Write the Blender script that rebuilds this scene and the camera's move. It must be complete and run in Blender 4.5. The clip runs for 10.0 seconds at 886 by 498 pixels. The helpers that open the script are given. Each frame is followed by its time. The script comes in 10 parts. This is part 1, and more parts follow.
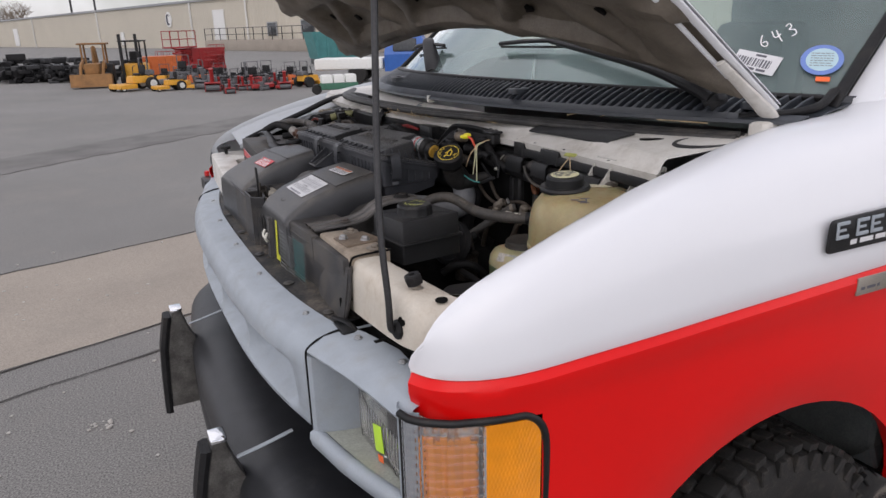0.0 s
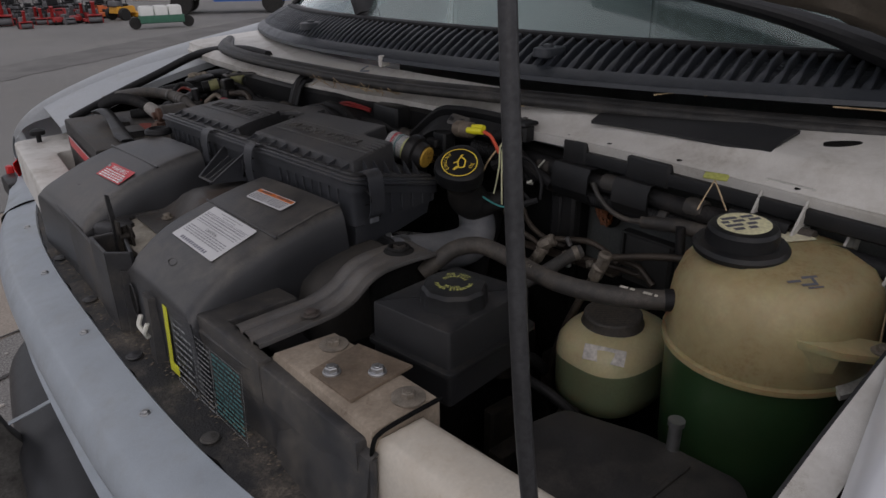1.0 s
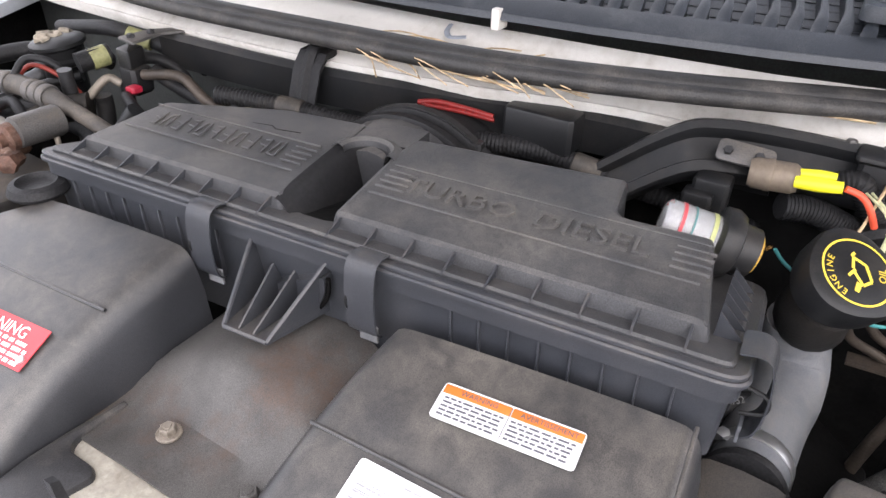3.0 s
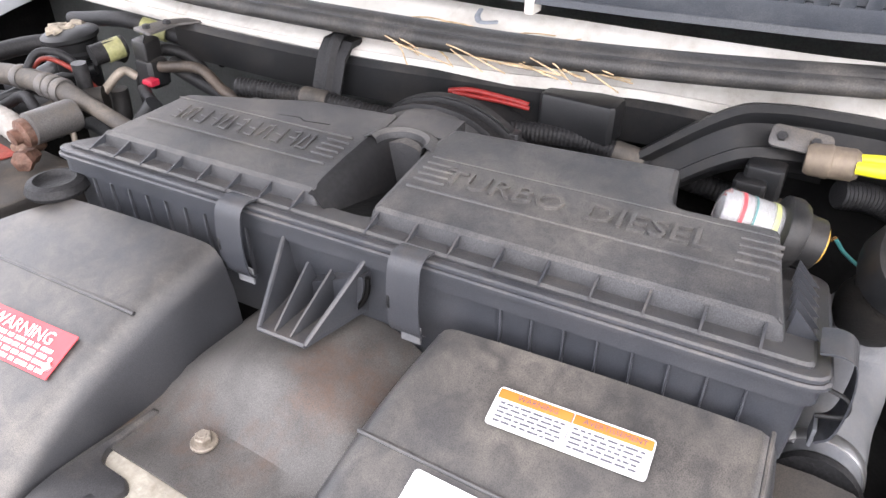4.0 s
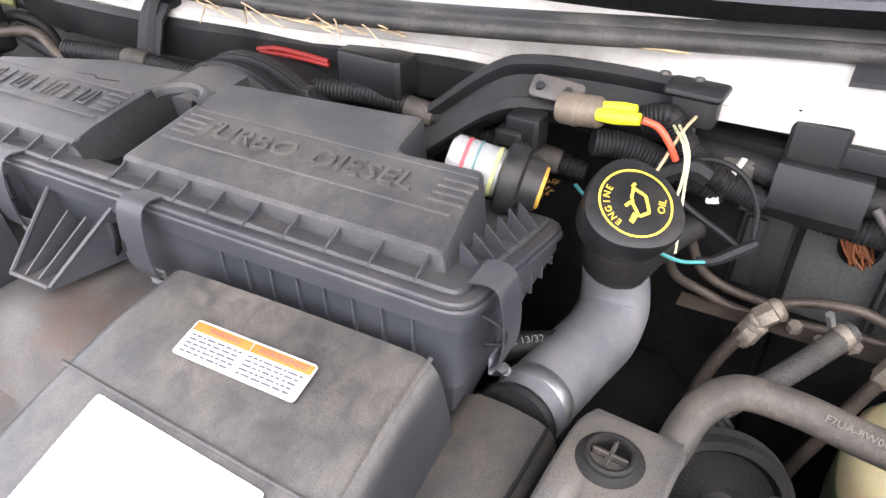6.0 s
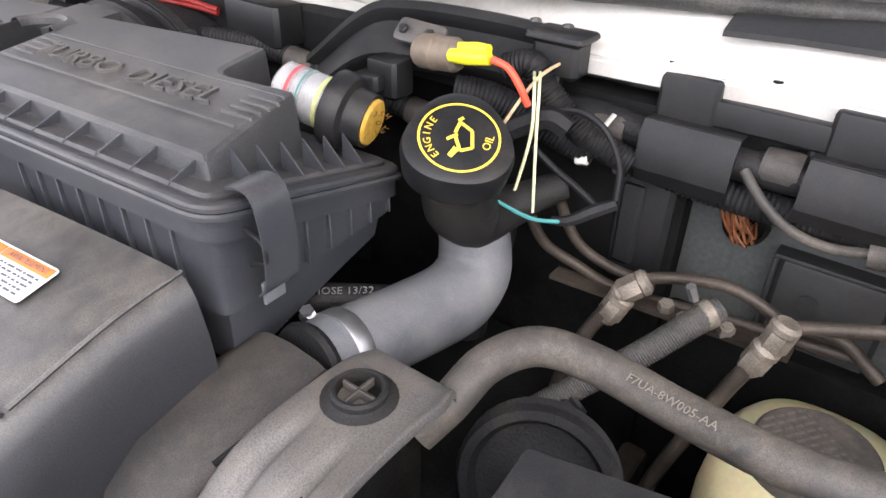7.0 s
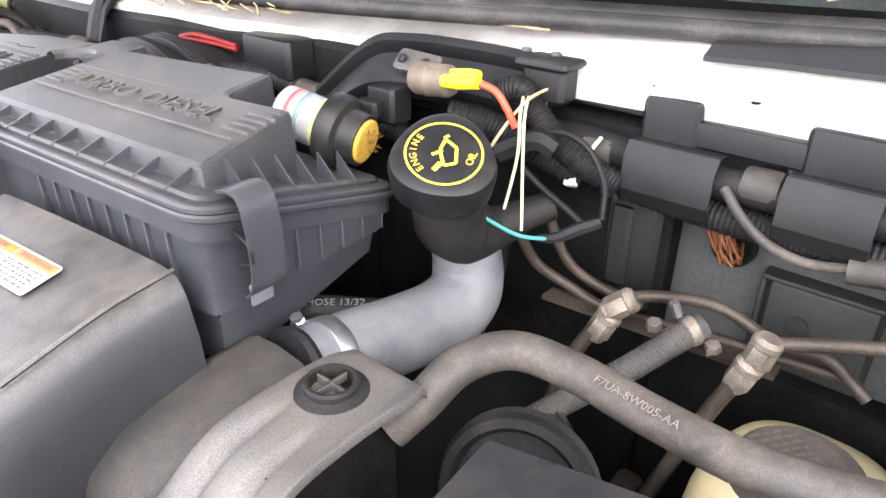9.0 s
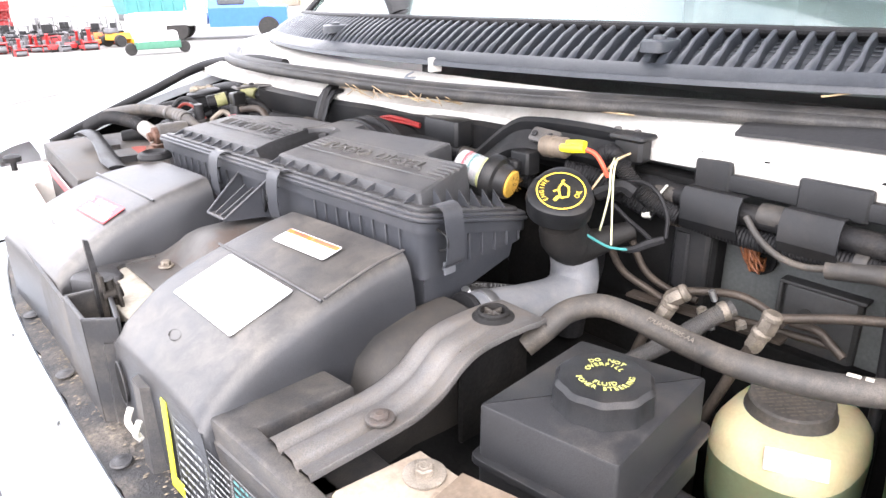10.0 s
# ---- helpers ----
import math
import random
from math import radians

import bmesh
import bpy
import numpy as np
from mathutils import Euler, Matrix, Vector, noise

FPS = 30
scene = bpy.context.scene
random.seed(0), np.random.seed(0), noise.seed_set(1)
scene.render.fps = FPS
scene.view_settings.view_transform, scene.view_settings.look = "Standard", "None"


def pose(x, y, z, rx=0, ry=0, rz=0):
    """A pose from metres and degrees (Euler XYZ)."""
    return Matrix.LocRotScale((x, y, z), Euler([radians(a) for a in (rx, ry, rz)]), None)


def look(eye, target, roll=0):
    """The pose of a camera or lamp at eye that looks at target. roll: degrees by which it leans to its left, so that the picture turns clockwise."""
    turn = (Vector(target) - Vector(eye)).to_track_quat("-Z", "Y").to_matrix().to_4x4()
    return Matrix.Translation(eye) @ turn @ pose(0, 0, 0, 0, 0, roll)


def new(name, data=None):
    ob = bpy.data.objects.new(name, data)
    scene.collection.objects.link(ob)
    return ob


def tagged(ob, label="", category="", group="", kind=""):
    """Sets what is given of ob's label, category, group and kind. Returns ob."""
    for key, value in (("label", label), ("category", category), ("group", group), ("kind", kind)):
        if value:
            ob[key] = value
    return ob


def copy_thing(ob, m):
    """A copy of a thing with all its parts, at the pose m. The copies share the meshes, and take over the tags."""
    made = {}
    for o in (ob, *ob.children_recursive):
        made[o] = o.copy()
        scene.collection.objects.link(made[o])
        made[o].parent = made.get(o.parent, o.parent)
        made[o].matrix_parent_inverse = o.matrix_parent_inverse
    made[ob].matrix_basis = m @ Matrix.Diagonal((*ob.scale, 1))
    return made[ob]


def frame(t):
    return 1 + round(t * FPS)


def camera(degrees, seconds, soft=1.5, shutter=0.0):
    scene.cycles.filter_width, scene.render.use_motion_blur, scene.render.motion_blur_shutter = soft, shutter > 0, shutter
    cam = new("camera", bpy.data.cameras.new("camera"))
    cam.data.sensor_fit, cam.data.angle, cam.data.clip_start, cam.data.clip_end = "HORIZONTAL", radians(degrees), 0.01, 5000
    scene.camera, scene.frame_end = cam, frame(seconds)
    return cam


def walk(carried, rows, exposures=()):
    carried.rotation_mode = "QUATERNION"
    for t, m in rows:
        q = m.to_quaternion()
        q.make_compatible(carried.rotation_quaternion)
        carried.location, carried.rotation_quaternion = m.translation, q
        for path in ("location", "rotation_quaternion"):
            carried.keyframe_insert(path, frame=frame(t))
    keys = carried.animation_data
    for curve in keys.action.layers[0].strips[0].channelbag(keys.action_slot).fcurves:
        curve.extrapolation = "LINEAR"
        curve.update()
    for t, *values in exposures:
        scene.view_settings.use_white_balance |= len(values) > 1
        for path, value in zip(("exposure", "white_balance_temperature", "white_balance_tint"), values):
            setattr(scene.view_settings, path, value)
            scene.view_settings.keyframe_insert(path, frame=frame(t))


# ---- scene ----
cam = camera(66.0, 10.0)
PATH = [
    (0, (-0.0075, -0.1092, 1.6586), (0.8288, 1.5995, 1.0414), -1.47),
    (0.3, (0.0387, 0.1184, 1.6581), (0.9075, 1.7989, 1.0090), -0.42),
    (0.6, (0.0738, 0.3559, 1.6336), (1.0756, 1.9377, 0.9307), -0.80),
    (0.9, (0.0971, 0.5758, 1.6443), (1.2358, 2.0194, 0.8571), -0.74),
    (1.2, (0.1325, 0.7392, 1.6553), (1.3361, 2.1102, 0.8356), -0.43),
    (1.5, (0.1854, 0.9030, 1.6551), (1.4223, 2.2072, 0.7780), -0.20),
    (1.8, (0.2236, 1.0342, 1.6536), (1.4818, 2.2776, 0.7204), -0.36),
    (2, (0.2303, 1.1138, 1.6695), (1.5049, 2.2876, 0.6708), 0.16),
    (2.5, (0.2326, 1.2838, 1.6504), (1.6094, 2.3010, 0.6160), 0.33),
    (3, (0.2363, 1.3883, 1.6395), (1.6721, 2.2504, 0.5462), 1.79),
    (3.2, (0.2389, 1.4131, 1.6369), (1.6665, 2.2611, 0.5220), 1.53),
    (4.5, (0.2419, 1.4265, 1.6243), (1.6609, 2.2937, 0.5132), 0.59),
    (5, (0.2618, 1.3900, 1.6247), (1.6709, 2.2472, 0.4935), 0.18),
    (5.5, (0.2916, 1.3149, 1.6212), (1.6946, 2.1642, 0.4765), -0.02),
    (6.8, (0.3785, 1.1387, 1.5730), (1.7058, 2.0921, 0.4201), 1.33),
    (7, (0.4002, 1.1149, 1.5389), (1.7656, 2.1190, 0.4772), 1.67),
    (7.5, (0.4303, 1.0867, 1.5065), (1.8118, 2.1451, 0.5209), 0.45),
    (8, (0.4329, 1.0790, 1.4956), (1.8033, 2.1542, 0.5128), 0.06),
    (8.5, (0.4282, 1.0790, 1.5034), (1.7922, 2.1603, 0.5185), 0.20),
    (9, (0.3994, 1.0711, 1.5249), (1.7568, 2.2077, 0.5944), 0.66),
    (9.5, (0.3228, 1.0326, 1.5585), (1.5693, 2.3454, 0.7083), -0.45),
    (10, (0.1837, 0.8928, 1.5858), (1.3743, 2.3186, 0.8444), -1.30),
]
walk(cam, [(t, look(eye, target, roll)) for t, eye, target, roll in PATH],
     [(0.0, 0.0, 6600, 16), (0.5, -0.4, 6600, 16), (1.0, -0.82, 6600, 16), (1.5, 0.28, 6600, 16), (2.0, 1.0, 6600, 16), (2.5, 1.4, 6600, 16), (3.0, 1.75, 6600, 16), (4.5, 2.4, 6600, 16), (5.5, 2.45, 6600, 16), (7.0, 2.05, 6600, 16), (7.5, 1.97, 6600, 16), (8.0, 2.03, 6600, 16), (8.5, 2.40, 6600, 16), (9.0, 2.71, 6600, 16), (9.5, 2.76, 6600, 16), (10.0, 2.66, 6600, 16)])

# ---- light ----
world = bpy.data.worlds.new("sky")
scene.world = world
world.use_nodes = True
wn, wl = world.node_tree.nodes, world.node_tree.links
wn.clear()
w_out, w_bg = wn.new("ShaderNodeOutputWorld"), wn.new("ShaderNodeBackground")
w_sky = wn.new("ShaderNodeTexSky")
w_sky.sky_type, w_sky.sun_disc = "NISHITA", False
w_sky.sun_elevation, w_sky.sun_rotation = radians(48), radians(205)
w_sky.air_density, w_sky.dust_density = 1.0, 2.0
w_tc, w_noise, w_ramp, w_mix = (wn.new("ShaderNode" + k) for k in ("TexCoord", "TexNoise", "ValToRGB", "Mix"))
w_noise.inputs["Scale"].default_value, w_noise.inputs["Detail"].default_value = 2.2, 7
w_ramp.color_ramp.elements[0].position, w_ramp.color_ramp.elements[1].position = 0.34, 0.56
w_mix.data_type = "RGBA"
w_sep, w_up, w_cloud = (wn.new("ShaderNode" + k) for k in ("SeparateXYZ", "MapRange", "VectorMath"))
w_up.inputs["From Min"].default_value, w_up.inputs["From Max"].default_value = 0.0, 0.35
w_up.inputs["To Min"].default_value, w_up.inputs["To Max"].default_value = 15.0, 11.6
w_cloud.operation = "SCALE"
w_cloud.inputs[0].default_value = (0.97, 0.99, 1.04)
wl.new(w_tc.outputs["Generated"], w_sep.inputs["Vector"])
wl.new(w_sep.outputs["Z"], w_up.inputs["Value"])
wl.new(w_up.outputs["Result"], w_cloud.inputs["Scale"])
wl.new(w_cloud.outputs["Vector"], w_mix.inputs["B"])
wl.new(w_tc.outputs["Generated"], w_noise.inputs["Vector"])
wl.new(w_noise.outputs["Fac"], w_ramp.inputs["Fac"])
wl.new(w_ramp.outputs["Color"], w_mix.inputs["Factor"])
wl.new(w_sky.outputs["Color"], w_mix.inputs["A"])
wl.new(w_mix.outputs["Result"], w_bg.inputs["Color"])
wl.new(w_bg.outputs["Background"], w_out.inputs["Surface"])
w_bg.inputs["Strength"].default_value = 0.10
sun_data = bpy.data.lights.new("sun", "SUN")
sun_data.energy, sun_data.angle, sun_data.color = 0.6, radians(60), (1.0, 0.96, 0.9)
sun = new("sun", sun_data)
sun.matrix_basis = look((0, 0, 0), (0.52, 0.55, -0.66))

# ---- materials ----
def mat(name, col, rough=0.5, metal=0.0, var=0.15, scale=12.0, bump=0.0, bscale=250.0, dust=None, dust_amount=0.5,
        dust_scale=9.0, coat=0.0, trans=0.0, ior=1.45, sss=0.0, spec=0.5, rnd=0.0, emit=None, speck=0.16, tops_only=0.0, dull=0.5):
    """Paint, plastic or metal: a base colour with broad and fine variation, a film of dust or rust in patches, and fine relief."""
    m = bpy.data.materials.new(name)
    m.use_nodes = True
    n, l = m.node_tree.nodes, m.node_tree.links
    b = n["Principled BSDF"]
    tc = n.new("ShaderNodeTexCoord")
    big, fine = n.new("ShaderNodeTexNoise"), n.new("ShaderNodeTexNoise")
    for node, s, d in ((big, scale, 5), (fine, bscale, 3)):
        node.inputs["Scale"].default_value, node.inputs["Detail"].default_value = s, d
        l.new(tc.outputs["Object"], node.inputs["Vector"])
    hue = n.new("ShaderNodeMapRange")
    hue.inputs["From Min"].default_value, hue.inputs["From Max"].default_value = 0.3, 0.7
    hue.inputs["To Min"].default_value, hue.inputs["To Max"].default_value = 1 - var, 1 + var
    l.new(big.outputs["Fac"], hue.inputs["Value"])
    out = hue.outputs["Result"]
    if rnd:
        info, mr, mul = n.new("ShaderNodeObjectInfo"), n.new("ShaderNodeMapRange"), n.new("ShaderNodeMath")
        mr.inputs["To Min"].default_value, mr.inputs["To Max"].default_value = 1 - rnd, 1 + rnd
        mul.operation = "MULTIPLY"
        l.new(info.outputs["Random"], mr.inputs["Value"])
        l.new(mr.outputs["Result"], mul.inputs[0])
        l.new(out, mul.inputs[1])
        out = mul.outputs[0]
    if speck:
        sp, mu = n.new("ShaderNodeMapRange"), n.new("ShaderNodeMath")
        sp.inputs["From Min"].default_value, sp.inputs["From Max"].default_value = 0.32, 0.68
        sp.inputs["To Min"].default_value, sp.inputs["To Max"].default_value = 1 - speck, 1 + speck
        mu.operation = "MULTIPLY"
        l.new(fine.outputs["Fac"], sp.inputs["Value"])
        l.new(sp.outputs["Result"], mu.inputs[0])
        l.new(out, mu.inputs[1])
        out = mu.outputs[0]
    tint = n.new("ShaderNodeVectorMath")
    tint.operation = "SCALE"
    tint.inputs[0].default_value = col
    l.new(out, tint.inputs["Scale"])
    colour = tint.outputs["Vector"]
    b.inputs["Roughness"].default_value = rough
    if dust:
        patch, ramp, mix, grain = n.new("ShaderNodeTexNoise"), n.new("ShaderNodeMapRange"), n.new("ShaderNodeMix"), n.new("ShaderNodeMath")
        patch.inputs["Scale"].default_value, patch.inputs["Detail"].default_value, patch.inputs["Roughness"].default_value = dust_scale, 9, 0.7
        l.new(tc.outputs["Object"], patch.inputs["Vector"])
        ramp.inputs["From Min"].default_value, ramp.inputs["From Max"].default_value = 0.62 - 0.3 * dust_amount, 0.78 - 0.1 * dust_amount
        ramp.inputs["To Max"].default_value = min(1.0, 0.35 + 0.6 * dust_amount)
        l.new(patch.outputs["Fac"], ramp.inputs["Value"])
        grain.operation = "MULTIPLY"
        g2 = n.new("ShaderNodeMapRange")
        g2.inputs["From Min"].default_value, g2.inputs["From Max"].default_value = 0.35, 0.6
        g2.inputs["To Min"].default_value = 0.45
        l.new(fine.outputs["Fac"], g2.inputs["Value"])
        scuff, sr, add = n.new("ShaderNodeTexNoise"), n.new("ShaderNodeMapRange"), n.new("ShaderNodeMath")
        scuff.inputs["Scale"].default_value, scuff.inputs["Detail"].default_value = dust_scale * 7, 4
        scuff.inputs["Distortion"].default_value = 1.2
        sr.inputs["From Min"].default_value, sr.inputs["From Max"].default_value = 0.35, 0.65
        sr.inputs["To Min"].default_value, sr.inputs["To Max"].default_value = 0.62, 1.25
        add.operation = "MULTIPLY"
        l.new(tc.outputs["Object"], scuff.inputs["Vector"])
        l.new(scuff.outputs["Fac"], sr.inputs["Value"])
        l.new(ramp.outputs["Result"], add.inputs[0])
        l.new(sr.outputs["Result"], add.inputs[1])
        l.new(add.outputs[0], grain.inputs[0])
        l.new(g2.outputs["Result"], grain.inputs[1])
        mask = grain.outputs[0]
        # Dust held to upward faces; on the ducts this also paints shaded sides.
        if tops_only:
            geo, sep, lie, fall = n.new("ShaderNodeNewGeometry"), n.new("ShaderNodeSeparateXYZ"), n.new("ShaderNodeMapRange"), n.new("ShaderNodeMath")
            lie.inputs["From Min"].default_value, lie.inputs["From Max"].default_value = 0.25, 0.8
            lie.inputs["To Min"].default_value = 1 - tops_only
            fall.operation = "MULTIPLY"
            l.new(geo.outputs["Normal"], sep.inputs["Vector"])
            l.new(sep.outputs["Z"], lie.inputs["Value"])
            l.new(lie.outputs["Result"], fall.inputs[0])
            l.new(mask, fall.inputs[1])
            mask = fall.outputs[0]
        mix.data_type = "RGBA"
        mix.inputs["B"].default_value = (*dust, 1)
        l.new(mask, mix.inputs["Factor"])
        l.new(colour, mix.inputs["A"])
        colour = mix.outputs["Result"]
        rr = n.new("ShaderNodeMapRange")
        rr.inputs["To Min"].default_value, rr.inputs["To Max"].default_value = rough, max(rough, min(0.85, rough + dull))
        l.new(mask, rr.inputs["Value"])
        l.new(rr.outputs["Result"], b.inputs["Roughness"])
    l.new(colour, b.inputs["Base Color"])
    b.inputs["Metallic"].default_value, b.inputs["IOR"].default_value = metal, ior
    b.inputs["Specular IOR Level"].default_value = spec
    b.inputs["Coat Weight"].default_value, b.inputs["Coat Roughness"].default_value = coat, 0.06
    b.inputs["Transmission Weight"].default_value = trans
    if sss:
        b.inputs["Subsurface Weight"].default_value, b.inputs["Subsurface Scale"].default_value = sss, 0.03
    if emit:
        b.inputs["Emission Color"].default_value, b.inputs["Emission Strength"].default_value = (*col, 1), emit
    if bump:
        bp = n.new("ShaderNodeBump")
        bp.inputs["Strength"].default_value, bp.inputs["Distance"].default_value = bump, 0.002
        l.new(fine.outputs["Fac"], bp.inputs["Height"])
        l.new(bp.outputs["Normal"], b.inputs["Normal"])
    return m


DUST, SAND, RUST, SOOT = (0.17, 0.14, 0.11), (0.26, 0.21, 0.15), (0.26, 0.085, 0.028), (0.05, 0.045, 0.04)
WHITE = mat("white_paint", (0.78, 0.79, 0.82), 0.28, var=0.015, scale=3, coat=0.6, speck=0.0)
RED = mat("red_paint", (0.74, 0.005, 0.004), 0.30, var=0.03, scale=4, coat=0.2, spec=0.3, speck=0.0)
BAYWHITE = mat("grimy_white_paint", (0.66, 0.64, 0.60), 0.45, var=0.06, scale=14, dust=(0.30, 0.26, 0.20), dust_amount=0.55, dust_scale=11, bump=0.05, bscale=900, speck=0.06)
GRILLE = mat("grey_moulded_paint", (0.335, 0.375, 0.415), 0.40, var=0.07, scale=18, dust=(0.30, 0.30, 0.285), dust_amount=0.45, dust_scale=16, bump=0.05, bscale=1400, speck=0.12)
BUMPER = mat("black_bumper", (0.017, 0.018, 0.021), 0.42, var=0.25, scale=20, dust=(0.09, 0.09, 0.09), dust_amount=0.25, dust_scale=25, bump=0.15, bscale=900)
BLACK = mat("black_plastic", (0.012, 0.0125, 0.0135), 0.38, var=0.25, dust=(0.085, 0.072, 0.06), dust_amount=0.45, dust_scale=14, bump=0.10, bscale=1400, speck=0.35, tops_only=0.7, spec=0.35)
LID = mat("dusty_lid_plastic", (0.034, 0.035, 0.038), 0.42, var=0.25, dust=(0.140, 0.131, 0.121), dust_amount=0.88, dust_scale=10, bump=0.22, bscale=1300, speck=0.42, tops_only=0.85, dull=0.18)
TRAY = mat("grey_black_plastic", (0.038, 0.041, 0.048), 0.36, var=0.2, dust=(0.13, 0.112, 0.092), dust_amount=0.62, dust_scale=12, bump=0.12, bscale=1500, speck=0.25, tops_only=0.8, dull=0.18)
# Dusty tops over a darker base, which puts shade into the duct sides.
DUCT = mat("dusty_shaded_duct_plastic", (0.022, 0.0235, 0.027), 0.36, var=0.3, dust=(0.142, 0.128, 0.112), dust_amount=1.0, dust_scale=7, bump=0.12, bscale=1500, speck=0.35, spec=0.75, tops_only=0.95, dull=0.18)
NECKM = mat("dull_black_rubber", (0.012, 0.0117, 0.0115), 0.6, var=0.25, dust=(0.040, 0.034, 0.029), dust_amount=0.6, dust_scale=18, bump=0.25, bscale=600, speck=0.3, spec=0.3)
SHROUD = mat("dusty_shroud_plastic", (0.034, 0.034, 0.036), 0.42, var=0.3, dust=(0.17, 0.15, 0.125), dust_amount=0.62, dust_scale=13, bump=0.15, bscale=1200, speck=0.35)
TRAYD = mat("dull_dusty_plastic", (0.030, 0.029, 0.028), 0.6, var=0.2, dust=(0.10, 0.083, 0.066), dust_amount=0.7, dust_scale=12, bump=0.12, bscale=1200, speck=0.3, tops_only=0.5)
COWL = mat("cowl_plastic", (0.034, 0.039, 0.047), 0.36, var=0.15, dust=(0.12, 0.125, 0.13), dust_amount=0.42, dust_scale=18, bump=0.10, bscale=1100, speck=0.25)
SEALR = mat("hood_seal_rubber", (0.028, 0.0275, 0.027), 0.5, var=0.25, scale=20, dust=(0.14, 0.125, 0.11), dust_amount=0.5, dust_scale=22, bump=0.2, bscale=700, speck=0.35)
RUBBER = mat("rubber", (0.013, 0.013, 0.014), 0.55, var=0.2, dust=(0.07, 0.06, 0.05), dust_amount=0.3, dust_scale=16, bump=0.3, bscale=500, speck=0.35, spec=0.3)
HOSE = mat("dusty_hose", (0.040, 0.037, 0.034), 0.55, var=0.3, dust=(0.185, 0.155, 0.124), dust_amount=0.68, dust_scale=18, bump=0.12, bscale=1200, speck=0.22)
PIPE = mat("grey_intake_hose", (0.140, 0.148, 0.162), 0.5, var=0.25, scale=20, dust=(0.255, 0.235, 0.21), dust_amount=0.6, dust_scale=10, bump=0.10, bscale=900, speck=0.10)
LINEM = mat("brown_metal_line", (0.055, 0.045, 0.037), 0.5, 0.4, var=0.35, scale=30, dust=(0.135, 0.105, 0.08), dust_amount=0.6, dust_scale=26, bump=0.2, bscale=500)
STEEL = mat("dusty_grey_steel", (0.100, 0.098, 0.098), 0.45, 0.35, var=0.35, dust=(0.168, 0.142, 0.114), dust_amount=0.85, dust_scale=22, bump=0.14, bscale=1100, speck=0.34, tops_only=0.6)
RUSTY = mat("rusting_steel", (0.090, 0.086, 0.082), 0.5, 0.3, var=0.35, scale=16, dust=(0.13, 0.060, 0.030), dust_amount=0.48, dust_scale=13, bump=0.12, bscale=1300, speck=0.3)
GREASY = mat("greasy_cast_metal", (0.026, 0.024, 0.022), 0.55, 0.35, var=0.4, dust=(0.11, 0.088, 0.066), dust_amount=0.6, dust_scale=22, bump=0.3, bscale=600, spec=0.2)
ALU = mat("dirty_aluminium", (0.34, 0.31, 0.27), 0.5, 0.6, var=0.2, dust=(0.22, 0.17, 0.12), dust_amount=0.6, dust_scale=24, bump=0.3, bscale=500)
ZINC = mat("zinc_plating", (0.46, 0.465, 0.47), 0.42, 0.95, var=0.15, scale=60, speck=0.0)
CHROME = mat("polished_metal", (0.82, 0.83, 0.85), 0.10, 1.0, var=0.05, scale=20, speck=0.0)
FITM = mat("corroded_fitting", (0.22, 0.19, 0.155), 0.55, 0.4, var=0.35, scale=70, dust=(0.36, 0.33, 0.29), dust_amount=0.45, dust_scale=60, bump=0.3, bscale=700)
DARKM = mat("dark_metal", (0.05, 0.05, 0.052), 0.45, 0.6, var=0.2, bump=0.2)
# Near-black for holes and bay depths; their shade is put into the colour.
VOID = mat("near_black_depth", (0.008, 0.008, 0.008), 0.7, 0.2, var=0.4, scale=20, dust=(0.03, 0.026, 0.022), dust_amount=0.3, bump=0.3, spec=0.1)
WALLGREY = mat("grey_firewall_paint", (0.078, 0.083, 0.081), 0.55, var=0.2, scale=16, dust=(0.06, 0.055, 0.05), dust_amount=0.4, bump=0.05)
TANK = mat("yellowed_tank_plastic", (0.36, 0.30, 0.16), 0.34, var=0.18, scale=9, dust=(0.17, 0.095, 0.035), dust_amount=0.72, dust_scale=7, sss=0.30, bump=0.03, speck=0.06)
COOLANT = mat("green_coolant_tank", (0.028, 0.062, 0.024), 0.35, var=0.2, scale=9, dust=(0.06, 0.055, 0.03), dust_amount=0.3, sss=0.15, speck=0.03)
LABELW = mat("white_label", (0.66, 0.66, 0.67), 0.45, var=0.04, scale=30, speck=0.0)
LABELO = mat("orange_label", (0.62, 0.165, 0.03), 0.5, var=0.06, scale=30, speck=0.0)
LABELR = mat("red_label", (0.62, 0.06, 0.07), 0.45, var=0.12, scale=30, speck=0.0)
INK = mat("label_ink", (0.10, 0.10, 0.12), 0.6, var=0.1, speck=0.0)
INKL = mat("faded_print", (0.33, 0.33, 0.35), 0.6, var=0.2, scale=80, speck=0.0)
INKW = mat("white_ink", (0.85, 0.85, 0.85), 0.6, var=0.05, speck=0.0)
INKG = mat("grey_print", (0.25, 0.26, 0.26), 0.6, var=0.1, speck=0.0)
INKT = mat("teal_print", (0.07, 0.20, 0.20), 0.6, var=0.1, speck=0.0)
YELLOW = mat("yellow_print", (0.86, 0.62, 0.07), 0.5, var=0.05, speck=0.0)
YELCAP = mat("yellow_cap", (0.50, 0.30, 0.05), 0.5, var=0.15, dust=(0.3, 0.2, 0.1), dust_amount=0.3, dust_scale=40)
YELWIRE = mat("bright_yellow_tape", (0.90, 0.82, 0.03), 0.4, var=0.05, speck=0.0)
REDWIRE = mat("red_wire", (0.75, 0.10, 0.05), 0.4, var=0.05, speck=0.0)
